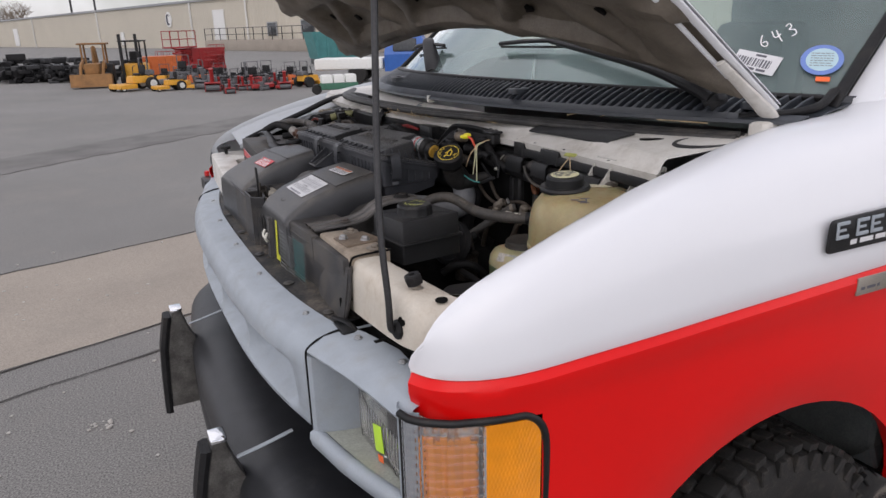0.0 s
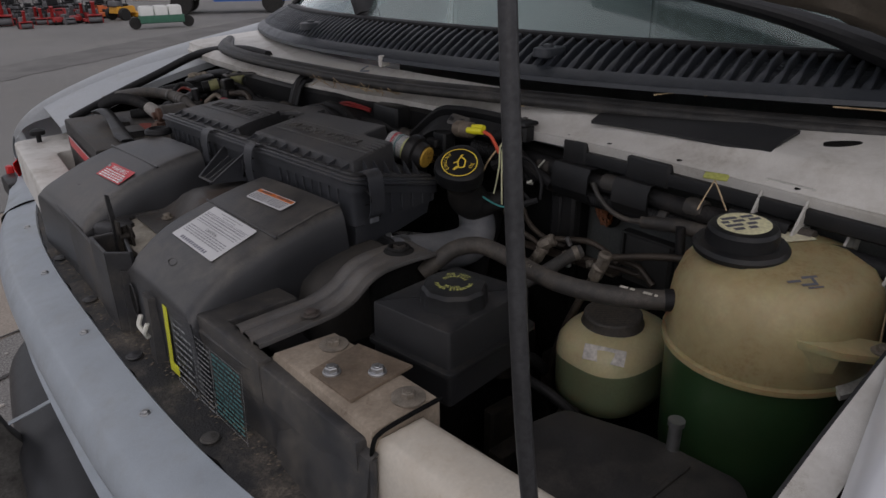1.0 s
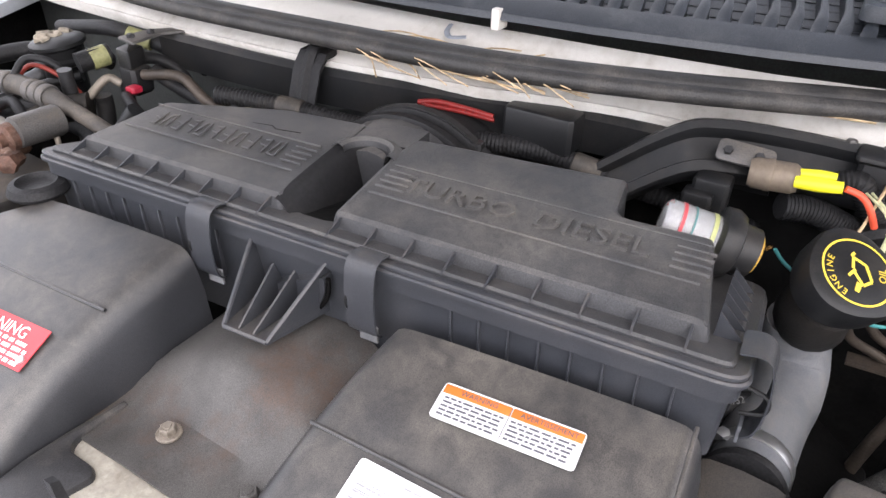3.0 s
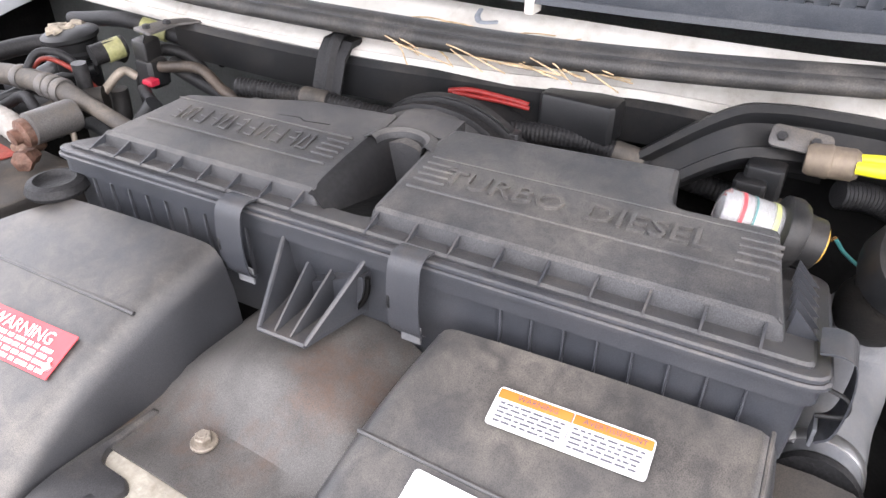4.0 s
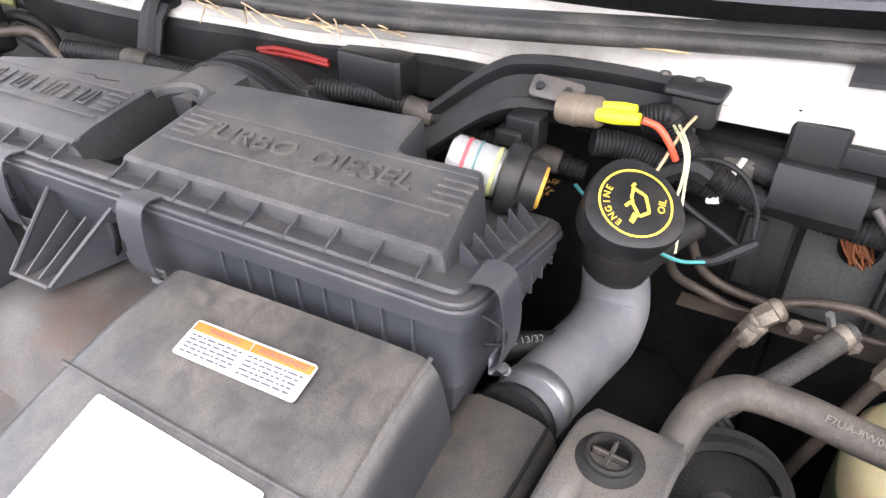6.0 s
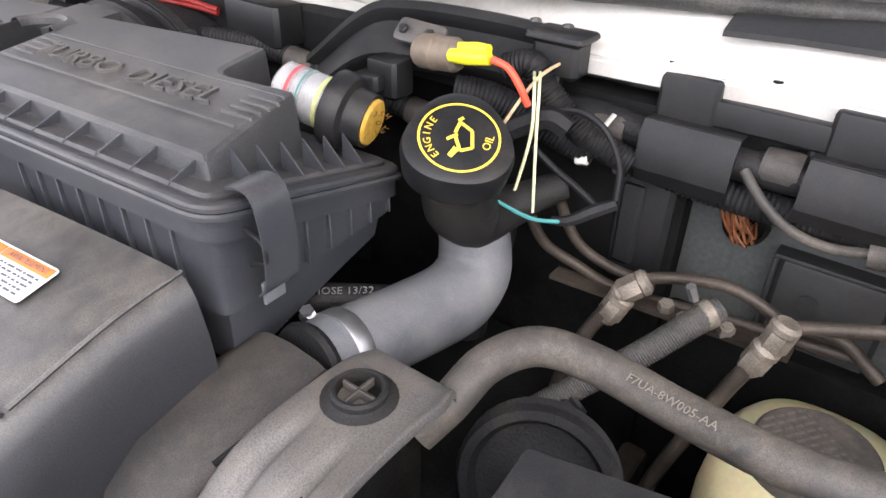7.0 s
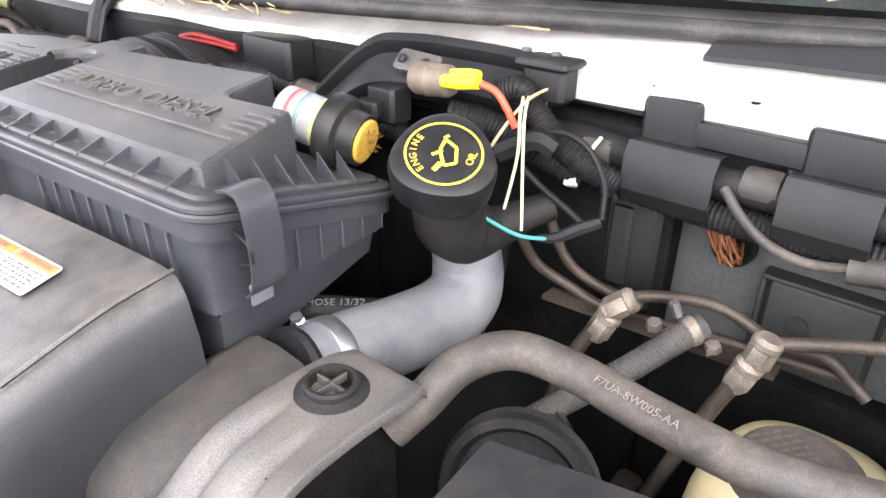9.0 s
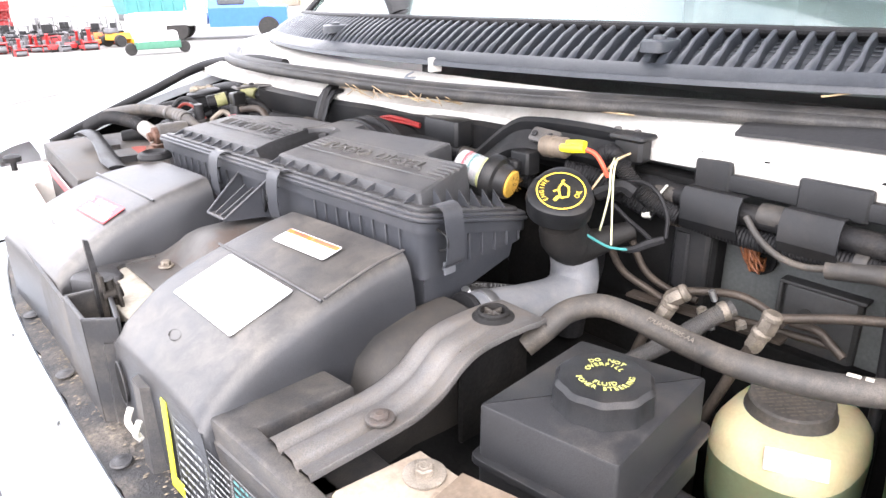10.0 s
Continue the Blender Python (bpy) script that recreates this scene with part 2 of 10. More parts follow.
TEAL = mat("teal_wire", (0.05, 0.25, 0.25), 0.5, var=0.05, speck=0.0)
STRAW = mat("pine_needle", (0.50, 0.37, 0.22), 0.6, var=0.4, scale=60)
PALE = mat("pale_wire", (0.72, 0.72, 0.45), 0.5, var=0.1)
NYLON = mat("nylon_tie", (0.68, 0.67, 0.60), 0.45, var=0.08, speck=0.0)
CLEAR = mat("clear_plastic", (0.85, 0.86, 0.86), 0.15, trans=0.75, var=0.02, speck=0.0)
GLASS = mat("windscreen_glass", (0.62, 0.78, 0.76), 0.02, trans=0.93, var=0.0, ior=1.5, speck=0.0)
LENS = mat("clear_lamp_lens", (0.97, 0.97, 0.96), 0.04, trans=0.93, var=0.02, speck=0.0)
AMBER = mat("amber_lens", (1.0, 0.34, 0.006), 0.12, trans=0.12, var=0.12, scale=18, speck=0.0)
REFLECT = mat("lamp_reflector", (0.92, 0.90, 0.86), 0.20, 0.80, var=0.12, speck=0.0)
LIME = mat("lime_sticker", (0.55, 0.85, 0.06), 0.5, var=0.03, speck=0.0)
ORANGE = mat("orange_sticker", (0.9, 0.16, 0.04), 0.5, var=0.03, speck=0.0)
BLUESTK = mat("blue_sticker", (0.16, 0.25, 0.58), 0.5, var=0.05, speck=0.0)
PALESTK = mat("pale_blue_sticker", (0.45, 0.62, 0.68), 0.5, var=0.05, speck=0.0)
CABIN = mat("cabin_trim", (0.10, 0.11, 0.11), 0.7, var=0.2)
TYRE = mat("tyre_rubber", (0.014, 0.0135, 0.013), 0.7, var=0.25, dust=(0.10, 0.085, 0.07), dust_amount=0.40, dust_scale=30, bump=0.3)
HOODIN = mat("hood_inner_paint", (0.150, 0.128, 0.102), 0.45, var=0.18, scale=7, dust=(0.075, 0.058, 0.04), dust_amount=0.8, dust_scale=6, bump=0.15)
COAT = mat("coating_pad", (0.02, 0.02, 0.021), 0.55, var=0.2, bump=0.15)

# ---- mesh tools ----
WORLD = {}


def link(name, mesh, material, parent=None, label="", smooth=32):
    mesh.materials.append(material)
    if smooth:
        mesh.shade_smooth()
        mesh.set_sharp_from_angle(angle=radians(smooth))
    ob = new(name, mesh)
    if parent is not None:
        ob.parent = parent
        ob.matrix_parent_inverse = WORLD.get(parent, Matrix()).inverted()
    if label:
        ob["label"] = label
    return ob


def thing(name, label, category, base=(0, 0, 0), group="", kind=""):
    ob = new(name)
    ob.empty_display_size = 0.05
    ob.location = base
    WORLD[ob] = Matrix.Translation(base)
    return tagged(ob, label, category, group, kind)


class Build:
    """Collects vertices and faces of one mesh; pose m lays what is added into the world."""

    def __init__(self, m=None):
        self.v, self.f, self.m = [], [], m or Matrix()

    def add(self, verts, faces):
        k = len(self.v)
        self.v += [tuple(self.m @ Vector(p)) for p in verts]
        self.f += [tuple(i + k for i in f) for f in faces]
        return self

    def loft(self, rings, closed=True, cap=(True, True)):
        n = len(rings[0])
        verts = [p for r in rings for p in r]
        faces = []
        for a in range(len(rings) - 1):
            for i in range(n if closed else n - 1):
                j = (i + 1) % n
                faces.append((a * n + i, a * n + j, (a + 1) * n + j, (a + 1) * n + i))
        if closed and cap[0]:
            faces.append(tuple(reversed(range(n))))
        if closed and cap[1]:
            faces.append(tuple(range((len(rings) - 1) * n, len(rings) * n)))
        return self.add(verts, faces)

    def stack(self, poly, z0, z1, b=0.003, taper=0.0, b0=0.0):
        """A prism over an outline (anticlockwise), bevelled at its top, and narrowing upwards by taper."""
        rings = []
        if b0:
            rings.append([(x, y, z0) for x, y in inset(poly, b0)])
            rings.append([(x, y, z0 + b0) for x, y in poly])
        else:
            rings.append([(x, y, z0) for x, y in poly])
        if b:
            rings.append([(x, y, z1 - b) for x, y in inset(poly, taper)])
            rings.append([(x, y, z1 - 0.3 * b) for x, y in inset(poly, taper + 0.3 * b)])
            rings.append([(x, y, z1) for x, y in inset(poly, taper + b)])
        else:
            rings.append([(x, y, z1) for x, y in inset(poly, taper)])
        return self.loft(rings)

    def box(self, lo, hi, b=0.002):
        (x0, y0, z0), (x1, y1, z1) = lo, hi
        b = min(b, 0.45 * (x1 - x0), 0.45 * (y1 - y0), 0.45 * (z1 - z0))
        p = [(x0 + b, y0), (x1 - b, y0), (x1, y0 + b), (x1, y1 - b), (x1 - b, y1), (x0 + b, y1), (x0, y1 - b), (x0, y0 + b)]
        return self.stack(p, z0, z1, b, 0, b)

    def tube(self, pts, r, seg=10, smooth=True, ribs=0, depth=0.0, flat=1.0, cap=True, steps=6):
        """A hose along a line of places; ribs per metre make it a corrugated one. r may be a list along the line."""
        seg = max(seg, 14) if seg >= 8 else seg
        path = spline(pts, steps) if smooth and len(pts) > 2 else [Vector(p) for p in pts]
        if ribs:
            path = resample(path, 0.5 / ribs)
        n = len(path)
        radii = [r] * n if not isinstance(r, (list, tuple)) else [float(np.interp(i / (n - 1), np.linspace(0, 1, len(r)), r)) for i in range(n)]
        up, rings = Vector((0.13, 0.21, 1)), []
        for i, p in enumerate(path):
            d = (path[min(i + 1, n - 1)] - path[max(i - 1, 0)]).normalized()
            side = d.cross(up).normalized()
            up = side.cross(d).normalized()
            k = radii[i] * (1 + (depth if i % 2 else 0))
            rings.append([p + k * (math.cos(a) * side + flat * math.sin(a) * up) for a in (2 * math.pi * j / seg for j in range(seg))])
        return self.loft(rings, cap=(cap, cap))

    def lathe(self, prof, c=(0, 0, 0), axis=(0, 0, 1), seg=24, lobes=0, lobe=0.0):
        """A turned form: prof is (radius, height) along the axis from c."""
        q = Vector(axis).to_track_quat("Z", "Y").to_matrix()
        seg = max(seg, 16) if seg >= 10 else seg
        rings = []
        for r, h in prof:
            rings.append([Vector(c) + q @ Vector((k * math.cos(a), k * math.sin(a), h)) for a, k in
                          ((2 * math.pi * j / seg, r * (1 + lobe * math.cos(lobes * 2 * math.pi * j / seg))) for j in range(seg))])
        return self.loft(rings)

    def sheet(self, rows, thick, up=(0, 0, 1)):
        """A panel over a grid of places (rows of equal length), with thickness below it."""
        r, c = len(rows), len(rows[0])
        d = Vector(up) * thick
        top = [Vector(p) for row in rows for p in row]
        verts = top + [p - d for p in top]
        k, faces = r * c, []
        for a in range(r - 1):
            for i in range(c - 1):
                q = (a * c + i, a * c + i + 1, (a + 1) * c + i + 1, (a + 1) * c + i)
                faces += [q, tuple(x + k for x in reversed(q))]
        edge = [*range(c), *(a * c + c - 1 for a in range(1, r)), *((r - 1) * c + i for i in reversed(range(c - 1))), *(a * c for a in reversed(range(1, r - 1)))]
        for i, a in enumerate(edge):
            b = edge[(i + 1) % len(edge)]
            faces.append((b, a, a + k, b + k))
        return self.add(verts, faces)

    def mesh(self, name):
        me = bpy.data.meshes.new(name)
        me.from_pydata(self.v, [], self.f)
        me.validate()
        bm = bmesh.new()
        bm.from_mesh(me)
        bmesh.ops.recalc_face_normals(bm, faces=bm.faces)
        bm.to_mesh(me)
        bm.free()
        return me


def part(name, b, material, parent=None, label="", smooth=32):
    return link(name, b.mesh(name), material, parent, label, smooth)


def solo(name, b, material, label, category, group="", kind="", smooth=32):
    """A thing of one mesh."""
    return tagged(part(name, b, material, None, "", smooth), label, category, group, kind)


def inset(poly, d):
    n, out = len(poly), []
    for i in range(n):
        a, b, c = Vector(poly[i - 1]), Vector(poly[i]), Vector(poly[(i + 1) % n])
        e, f = (b - a).normalized(), (c - b).normalized()
        n1, n2 = Vector((-e.y, e.x)), Vector((-f.y, f.x))
        m = n1 + n2
        m = m / max(m.dot(n1), 0.3) if m.length > 1e-6 else n1
        out.append((b.x + m.x * d, b.y + m.y * d))
    return out


def rounded(poly, r, n=4):
    """An outline with its corners rounded by r."""
    out, k = [], len(poly)
    for i in range(k):
        a, b, c = Vector(poly[i - 1]), Vector(poly[i]), Vector(poly[(i + 1) % k])
        rr = min(r, 0.45 * (a - b).length, 0.45 * (c - b).length)
        p, q = b + (a - b).normalized() * rr, b + (c - b).normalized() * rr
        for j in range(n + 1):
            t = j / n
            v = (1 - t) ** 2 * p + 2 * t * (1 - t) * b + t * t * q
            out.append((v.x, v.y))
    return out


def rect(x0, y0, x1, y1):
    return [(x0, y0), (x1, y0), (x1, y1), (x0, y1)]


def ring(cx, cy, r, n=20, ry=None):
    return [(cx + r * math.cos(2 * math.pi * i / n), cy + (ry or r) * math.sin(2 * math.pi * i / n)) for i in range(n)]


def spline(pts, steps=6):
    p = [Vector(q) for q in pts]
    p = [2 * p[0] - p[1], *p, 2 * p[-1] - p[-2]]
    out = []
    for i in range(1, len(p) - 2):
        for j in range(steps):
            t = j / steps
            a, b, c, d = p[i - 1], p[i], p[i + 1], p[i + 2]
            out.append(0.5 * (2 * b + (c - a) * t + (2 * a - 5 * b + 4 * c - d) * t * t + (3 * b - a - 3 * c + d) * t ** 3))
    return [*out, p[-2]]


def resample(path, step):
    out, need = [path[0]], step
    for a, b in zip(path, path[1:]):
        d, at = (b - a).length, 0.0
        while d - at > need:
            at += need
            out.append(a.lerp(b, at / d))
            need = step
        need -= d - at
    return [*out, path[-1]]


def frame_at(o, right, up_hint=(0, 0, 1), normal=None):
    """A pose at o whose x runs along right and whose z is the given normal."""
    x = Vector(right).normalized()
    z = Vector(normal).normalized() if normal is not None else Vector(up_hint)
    z = (z - x * x.dot(z)).normalized()
    y = z.cross(x)
    return Matrix.Translation(o) @ Matrix((x, y, z)).transposed().to_4x4()


def writing(name, text, size, m, material, parent, depth=0.0004, align="CENTER", stretch=1.0):
    """Letters of the built-in font as a mesh, lying in the x-y plane of pose m."""
    cu = bpy.data.curves.new("letters", "FONT")
    cu.body, cu.size, cu.align_x, cu.align_y, cu.extrude, cu.resolution_u = text, size, align, "CENTER", depth, 2
    ob = bpy.data.objects.new("letters", cu)
    scene.collection.objects.link(ob)
    me = bpy.data.meshes.new_from_object(ob.evaluated_get(bpy.context.evaluated_depsgraph_get()))
    bpy.data.objects.remove(ob)
    bpy.data.curves.remove(cu)
    me.transform(m @ Matrix.Diagonal((stretch, 1, 1, 1)))
    me.materials.clear()
    me.name = name
    return link(name, me, material, parent, "", 0)


def bars(name, rows, m, material, parent, h, lift=0.0004, seed=1):
    """Lines of print too small to read: rows of (x0, x1, y) broken into word-long bars."""
    rng, b = random.Random(seed), Build(m)
    for x0, x1, y in rows:
        x = x0
        while x < x1 - h:
            w = min(x1 - x, h * rng.uniform(1.5, 5))
            b.add([(x, y, lift), (x + w, y, lift), (x + w, y + h, lift), (x, y + h, lift)], [(0, 1, 2, 3)])
            x += w + h * rng.uniform(0.6, 1.0)
    return part(name, b, material, parent, "", 0)


def bolt(name, at, r, parent=None, normal=(0, 0, 1), washer=0.0, material=None, h=None):
    """A hexagon-headed bolt, with a washer where it has one."""
    q = frame_at(at, Vector(normal).orthogonal(), normal=normal)
    b = Build(q)
    if washer:
        b.lathe([(washer, 0), (washer, 0.0015), (washer * 0.9, 0.0022), (r, 0.0022)], seg=20)
    h = h or r * 0.9
    z = 0.002 if washer else 0
    b.lathe([(r, z), (r, z + h * 0.8), (r * 0.85, z + h)], seg=6)
    b.lathe([(r * 0.5, z + h * 0.98), (r * 0.45, z + h * 1.12)], seg=10)
    return part(name, b, material or ZINC, parent)


# ---- ground and distance ----
ASPHALT = mat("worn_asphalt", (0.20, 0.195, 0.185), 0.9, var=0.10, scale=0.35, dust=(0.27, 0.25, 0.225), dust_amount=0.45, dust_scale=0.8, bump=0.10, bscale=125, speck=0.52)
CONCRETE = mat("old_concrete", (0.33, 0.29, 0.245), 0.9, var=0.08, scale=0.9, dust=(0.25, 0.23, 0.20), dust_amount=0.4, dust_scale=1.6, bump=0.4, bscale=130, speck=0.18)
TAR = mat("tar_joint", (0.07, 0.066, 0.062), 0.8, var=0.3, scale=3)
SIDING = mat("beige_siding", (0.52, 0.48, 0.40), 0.6, var=0.04, scale=0.2)
ROOFM = mat("roof_edge_metal", (0.30, 0.31, 0.32), 0.6, var=0.1)
PALEDOOR = mat("pale_door", (0.70, 0.70, 0.68), 0.5, var=0.04)
DARKWIN = mat("dark_window", (0.04, 0.045, 0.05), 0.15, var=0.2)
g = Build()
n = 60
xs = [-600 + 1200 * i / n for i in range(n + 1)]
g.sheet([[(x, y, 0) for x in xs] for y in (-400, -100, -20, 0, 10, 30, 100, 300, 900)], 0.3)
tagged(part("ground", g, ASPHALT), "worn grey asphalt yard with lighter dusty patches", "ground", kind="structure")
g = Build()
g.sheet([[(x, y + 0.31 * x, 0.004) for x in (-12, -6, -2.2, 1.6, 5.4, 9.2, 13, 25)] for y in (4.01, 5.86)], 0.003)
tagged(part("pavement", g, CONCRETE), "strip of tan weathered concrete set in the asphalt", "concrete strip", kind="structure")
g = Build()
for y0, w in ((3.64, 0.012), (4.01, 0.014), (5.86, 0.02)):
    rs = random.Random(int(w * 1000))
    a = [(-12 + 0.25 * i, y0 + 0.31 * (-12 + 0.25 * i) + rs.uniform(-1, 1) * min(w, 0.03), w * rs.uniform(0.25, 1.0)) for i in range(110)]
    g.sheet([[(x, y - h, 0.008) for x, y, h in a], [(x, y + h, 0.008) for x, y, h in a]], 0.002)
tagged(part("road_seam", g, TAR), "dark tarred seams across the yard surface", "seam", kind="structure")
g = Build()
rs = random.Random(71)
a = [Vector((-5.3, 7.95, 0)) + Vector((14.8, 11.0, 0)) * (i / 119) + Vector((0, rs.uniform(-0.05, 0.05), 0)) for i in range(120)]
h = [rs.uniform(0.72, 0.82) for _ in a]
g.sheet([[p - Vector((0, k, -0.006)) for p, k in zip(a, h)], [p + Vector((0, k * 0.9, 0.006)) for p, k in zip(a, h)]], 0.002)
tagged(part("road_band", g, mat("worn_dark_asphalt", (0.150, 0.145, 0.138), 0.9, var=0.25, scale=1.5, dust=(0.21, 0.20, 0.185), dust_amount=0.6, dust_scale=2.5, bump=0.4, bscale=120)), "faint darker patched band across the asphalt", "patched asphalt", kind="structure")
g = Build()
rng = random.Random(5)
for i in range(60):
    x, y, r = rng.uniform(-1.2, 0.3), rng.uniform(2.2, 6), rng.uniform(0.004, 0.012)
    if i < 14:
        x, y, r = -0.23 + rng.uniform(-0.05, 0.05), 2.97 + rng.uniform(-0.04, 0.04), rng.uniform(0.004, 0.011)
    g.lathe([(r, 0), (r * 0.8, r * 0.6), (r * 0.3, r * 0.8)], (x, y, 0.004), seg=6, lobes=2, lobe=0.2)
solo("gravel", g, mat("pale_grit", (0.45, 0.43, 0.40), 0.9), "pale grit and crumbs lying on the asphalt", "grit", kind="stuff")


# ---- van body ----
CY = 1.67
MID = 1.69  # the van's middle line
van = thing("van", "white and red cutaway van with its hood propped open", "van", (1.6, CY, 0))


def lerp(x, table):
    return float(np.interp(x, [a for a, _ in table], [b for _, b in table]))


CROWN = ((0.346, 1.184), (0.348, 1.199), (0.352, 1.214), (0.358, 1.228), (0.373, 1.252), (0.397, 1.275), (0.434, 1.296), (0.475, 1.314), (0.523, 1.332), (0.60, 1.358), (0.70, 1.386), (0.764, 1.402), (0.861, 1.422), (1.114, 1.468),
         (1.3, 1.484), (1.36, 1.50), (1.42, 1.525), (1.5, 1.56), (1.62, 1.58))
SIDE = ((0.346, 0.735), (0.354, 0.712), (0.366, 0.692), (0.39, 0.668), (0.43, 0.65), (0.5, 0.636), (0.7, 0.625), (1.0, 0.618), (1.3, 0.612), (1.9, 0.605))
STRIPE = ((0.346, 1.172), (0.36, 1.173), (0.40, 1.174), (0.48, 1.175), (0.66, 1.185), (0.9, 1.196), (1.315, 1.212), (1.9, 1.225))


def even(x, table):
    """The table's value, averaged over a span that grows behind the nose."""
    r = min(0.035, max(0.0, x - 0.346) * 0.6)
    return sum(lerp(x + r * k / 6, table) for k in range(-6, 7)) / 13


# Bluish grey for the far wing's inner columns; its outer rim stays white.
FLANGE = mat("grey_wing_paint", (0.40, 0.425, 0.45), 0.4, var=0.06, scale=9, dust=(0.34, 0.33, 0.31), dust_amount=0.5, dust_scale=9, coat=0.15, speck=0.05)


def fender(name, flip):
    """A front wing: white above the paint line and red below it, cut out for the turn lamp and the wheel."""
    fx = sorted({0.346, 0.348, 0.352, 0.358, 0.365, 0.375, 0.382, 0.39, 0.40, 0.41, 0.42, 0.43, 0.445, 0.46, 0.48, 0.5, 0.516, 0.54, *(0.54 + 0.045 * i for i in range(1, 31))})

    def y(v):
        return 2 * MID - v if flip else v

    upper, lower = [], []
    for x in fx:
        zt, yo, zs = even(x, CROWN), even(x, SIDE), even(x, STRIPE)
        zt = max(zt, zs + 0.006)
        yc = max(lerp(x, ((0.33, 0.712), (0.434, 0.708), (0.523, 0.704), (0.70, 0.704), (0.85, 0.718), (1.0, 0.742))), yo + 0.004)
        e = lerp(x, ((0.355, 0.0), (0.40, 0.12), (0.45, 0.25), (0.75, 1.0)))
        row = [(x + 0.004, yc + 0.074 * e, zt - min(0.045, 0.006 + 0.35 * max(0, x - 0.35))), (x + 0.002, yc + 0.055 * e, zt - 0.016), (x, yc + 0.032 * e, zt - 0.004), (x, yc + 0.012 * e, zt)]
        for k in range(10):
            s = (k + 1) / 10 * math.pi / 2
            row.append((x, yc + (yo - yc) * math.sin(s) ** 0.85, zt - (zt - zs) * (1 - math.cos(s))))
        nx = 0.008 * max(0.0, 1 - (x - 0.346) / 0.07)
        row += [(x + 0.3 * nx, yo + 0.002, zs - 0.003), (x, yo - 0.001, zs - 0.006), (x - nx, yo - 0.008, zs - 0.014), (x - nx, yo - 0.008, zs - 0.03), (x - 0.4 * nx, yo - 0.003, zs - 0.045), (x, yo - 0.002, 1.104)]
        upper.append([(a, y(b), c) for a, b, c in row])
        if x >= 0.515:
            arch = 0.50 + math.sqrt(max(0.0, 0.452 ** 2 - (x - 1.08) ** 2)) if abs(x - 1.08) < 0.45 else 0.46
            z1 = max(arch, 0.46)
            col = [(x, yo - 0.002 - 0.006 * math.sin(math.pi * t) + 0.012 * t * t, 1.104 + (z1 - 1.104) * t) for t in (0, 0.2, 0.4, 0.6, 0.8, 0.93, 1)]
            col += [(x, yo + 0.03, z1 + 0.004), (x, yo + 0.05, z1 + 0.02)]
            lower.append([(a, y(b), c) for a, b, c in col])
    b = Build()
    b.loft(upper, closed=False)
    n_up, cols = len(b.f), len(upper[0]) - 1
    b.loft(lower, closed=False)
    me = bpy.data.meshes.new(name)
    me.from_pydata(b.v, [], b.f)
    for i, p in enumerate(me.polygons):
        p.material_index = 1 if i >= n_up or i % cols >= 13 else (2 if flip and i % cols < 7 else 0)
    bm = bmesh.new()
    bm.from_mesh(me)
    bmesh.ops.remove_doubles(bm, verts=bm.verts, dist=1e-5)
    bmesh.ops.recalc_face_normals(bm, faces=bm.faces)
    bmesh.ops.solidify(bm, geom=bm.faces[:], thickness=0.0018)
    bm.to_mesh(me)
    bm.free()
    ob = link(name, me, WHITE, van, "white front wing, red below the paint line", 40)
    me.materials.append(RED)
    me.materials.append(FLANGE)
    return ob


fender("fender", False)
fender("fender", True)

# cab behind the engine bay: pillars, doors, roof and dash
for s in (-1, 1):
    b = Build()
    rows = []
    for t in np.linspace(-0.10, 1, 12):
        x0, z0 = (1.345 if s < 0 else 1.20) + 0.60 * t, 1.505 + 0.55 * t
        y0 = CY + s * 0.888 * (1 - 0.10 * t)
        rows.append([(x0 - 0.006, y0 - s * 0.004, z0 - 0.012), (x0, y0, z0), (x0 + 0.03, y0 + s * 0.05, z0 + 0.006), (x0 + 0.09, y0 + s * 0.095, z0 - 0.02), (x0 + 0.17, y0 + s * 0.115, z0 - 0.07), (x0 + 0.28, y0 + s * 0.12, z0 - 0.14)])
    b.sheet(rows, 0.003)
    part("windscreen_pillar", b, WHITE, van)
b = Build()
b.box((1.72, 0.72, 2.03), (3.2, 2.62, 2.12), 0.03)
part("cab_roof", b, CABIN, van)
b = Build()
b.box((3.15, 0.63, 0.5), (3.2, 2.71, 2.05), 0.01)
part("cab_back", b, CABIN, van)
for s in (0.632, 2.69):
    b = Build()
    b.box((1.88, s, 0.5), (3.15, s + 0.025, 1.22), 0.008)
    part("door_lower", b, RED, van)
    b = Build()
    b.box((1.88, s + 0.002, 1.224), (3.15, s + 0.024, 1.55), 0.008)
    part("door_upper", b, WHITE, van)
b = Build()
b.sheet([[(1.18 + 0.30 * (y - CY) ** 2 + u * 0.5, y, 1.44 - 0.1 * u) for y in np.linspace(0.76, 2.58, 14)] for u in (0, 0.5, 1)], 0.02)
b.box((1.55, 0.72, 0.6), (1.6, 2.62, 1.42), 0.01)
part("dashboard", b, CABIN, van)
for sy in (1.0, 1.9):
    b = Build()
    b.box((2.2, sy, 0.9), (2.7, sy + 0.5, 1.05), 0.05)
    b.box((2.65, sy + 0.02, 1.0), (2.8, sy + 0.48, 1.65), 0.05)
    part("cab_seat", b, CABIN, van)

# windscreen, standing on the cowl's rear edge
CYS = [0.70, 0.85, 1.0, 1.15, 1.3, 1.45, 1.6, 1.75, 1.9, 2.05, 2.2, 2.35, 2.5, 2.65, 2.75]
COWL_FRONT = [[(y, 0.840 + 0.30 * (y - 1.80) ** 2 + 0.02 * max(0, 1.3 - y)) for y in CYS], [(y, 1.472 - 0.02 * max(0, y - 1.7)) for y in CYS]]
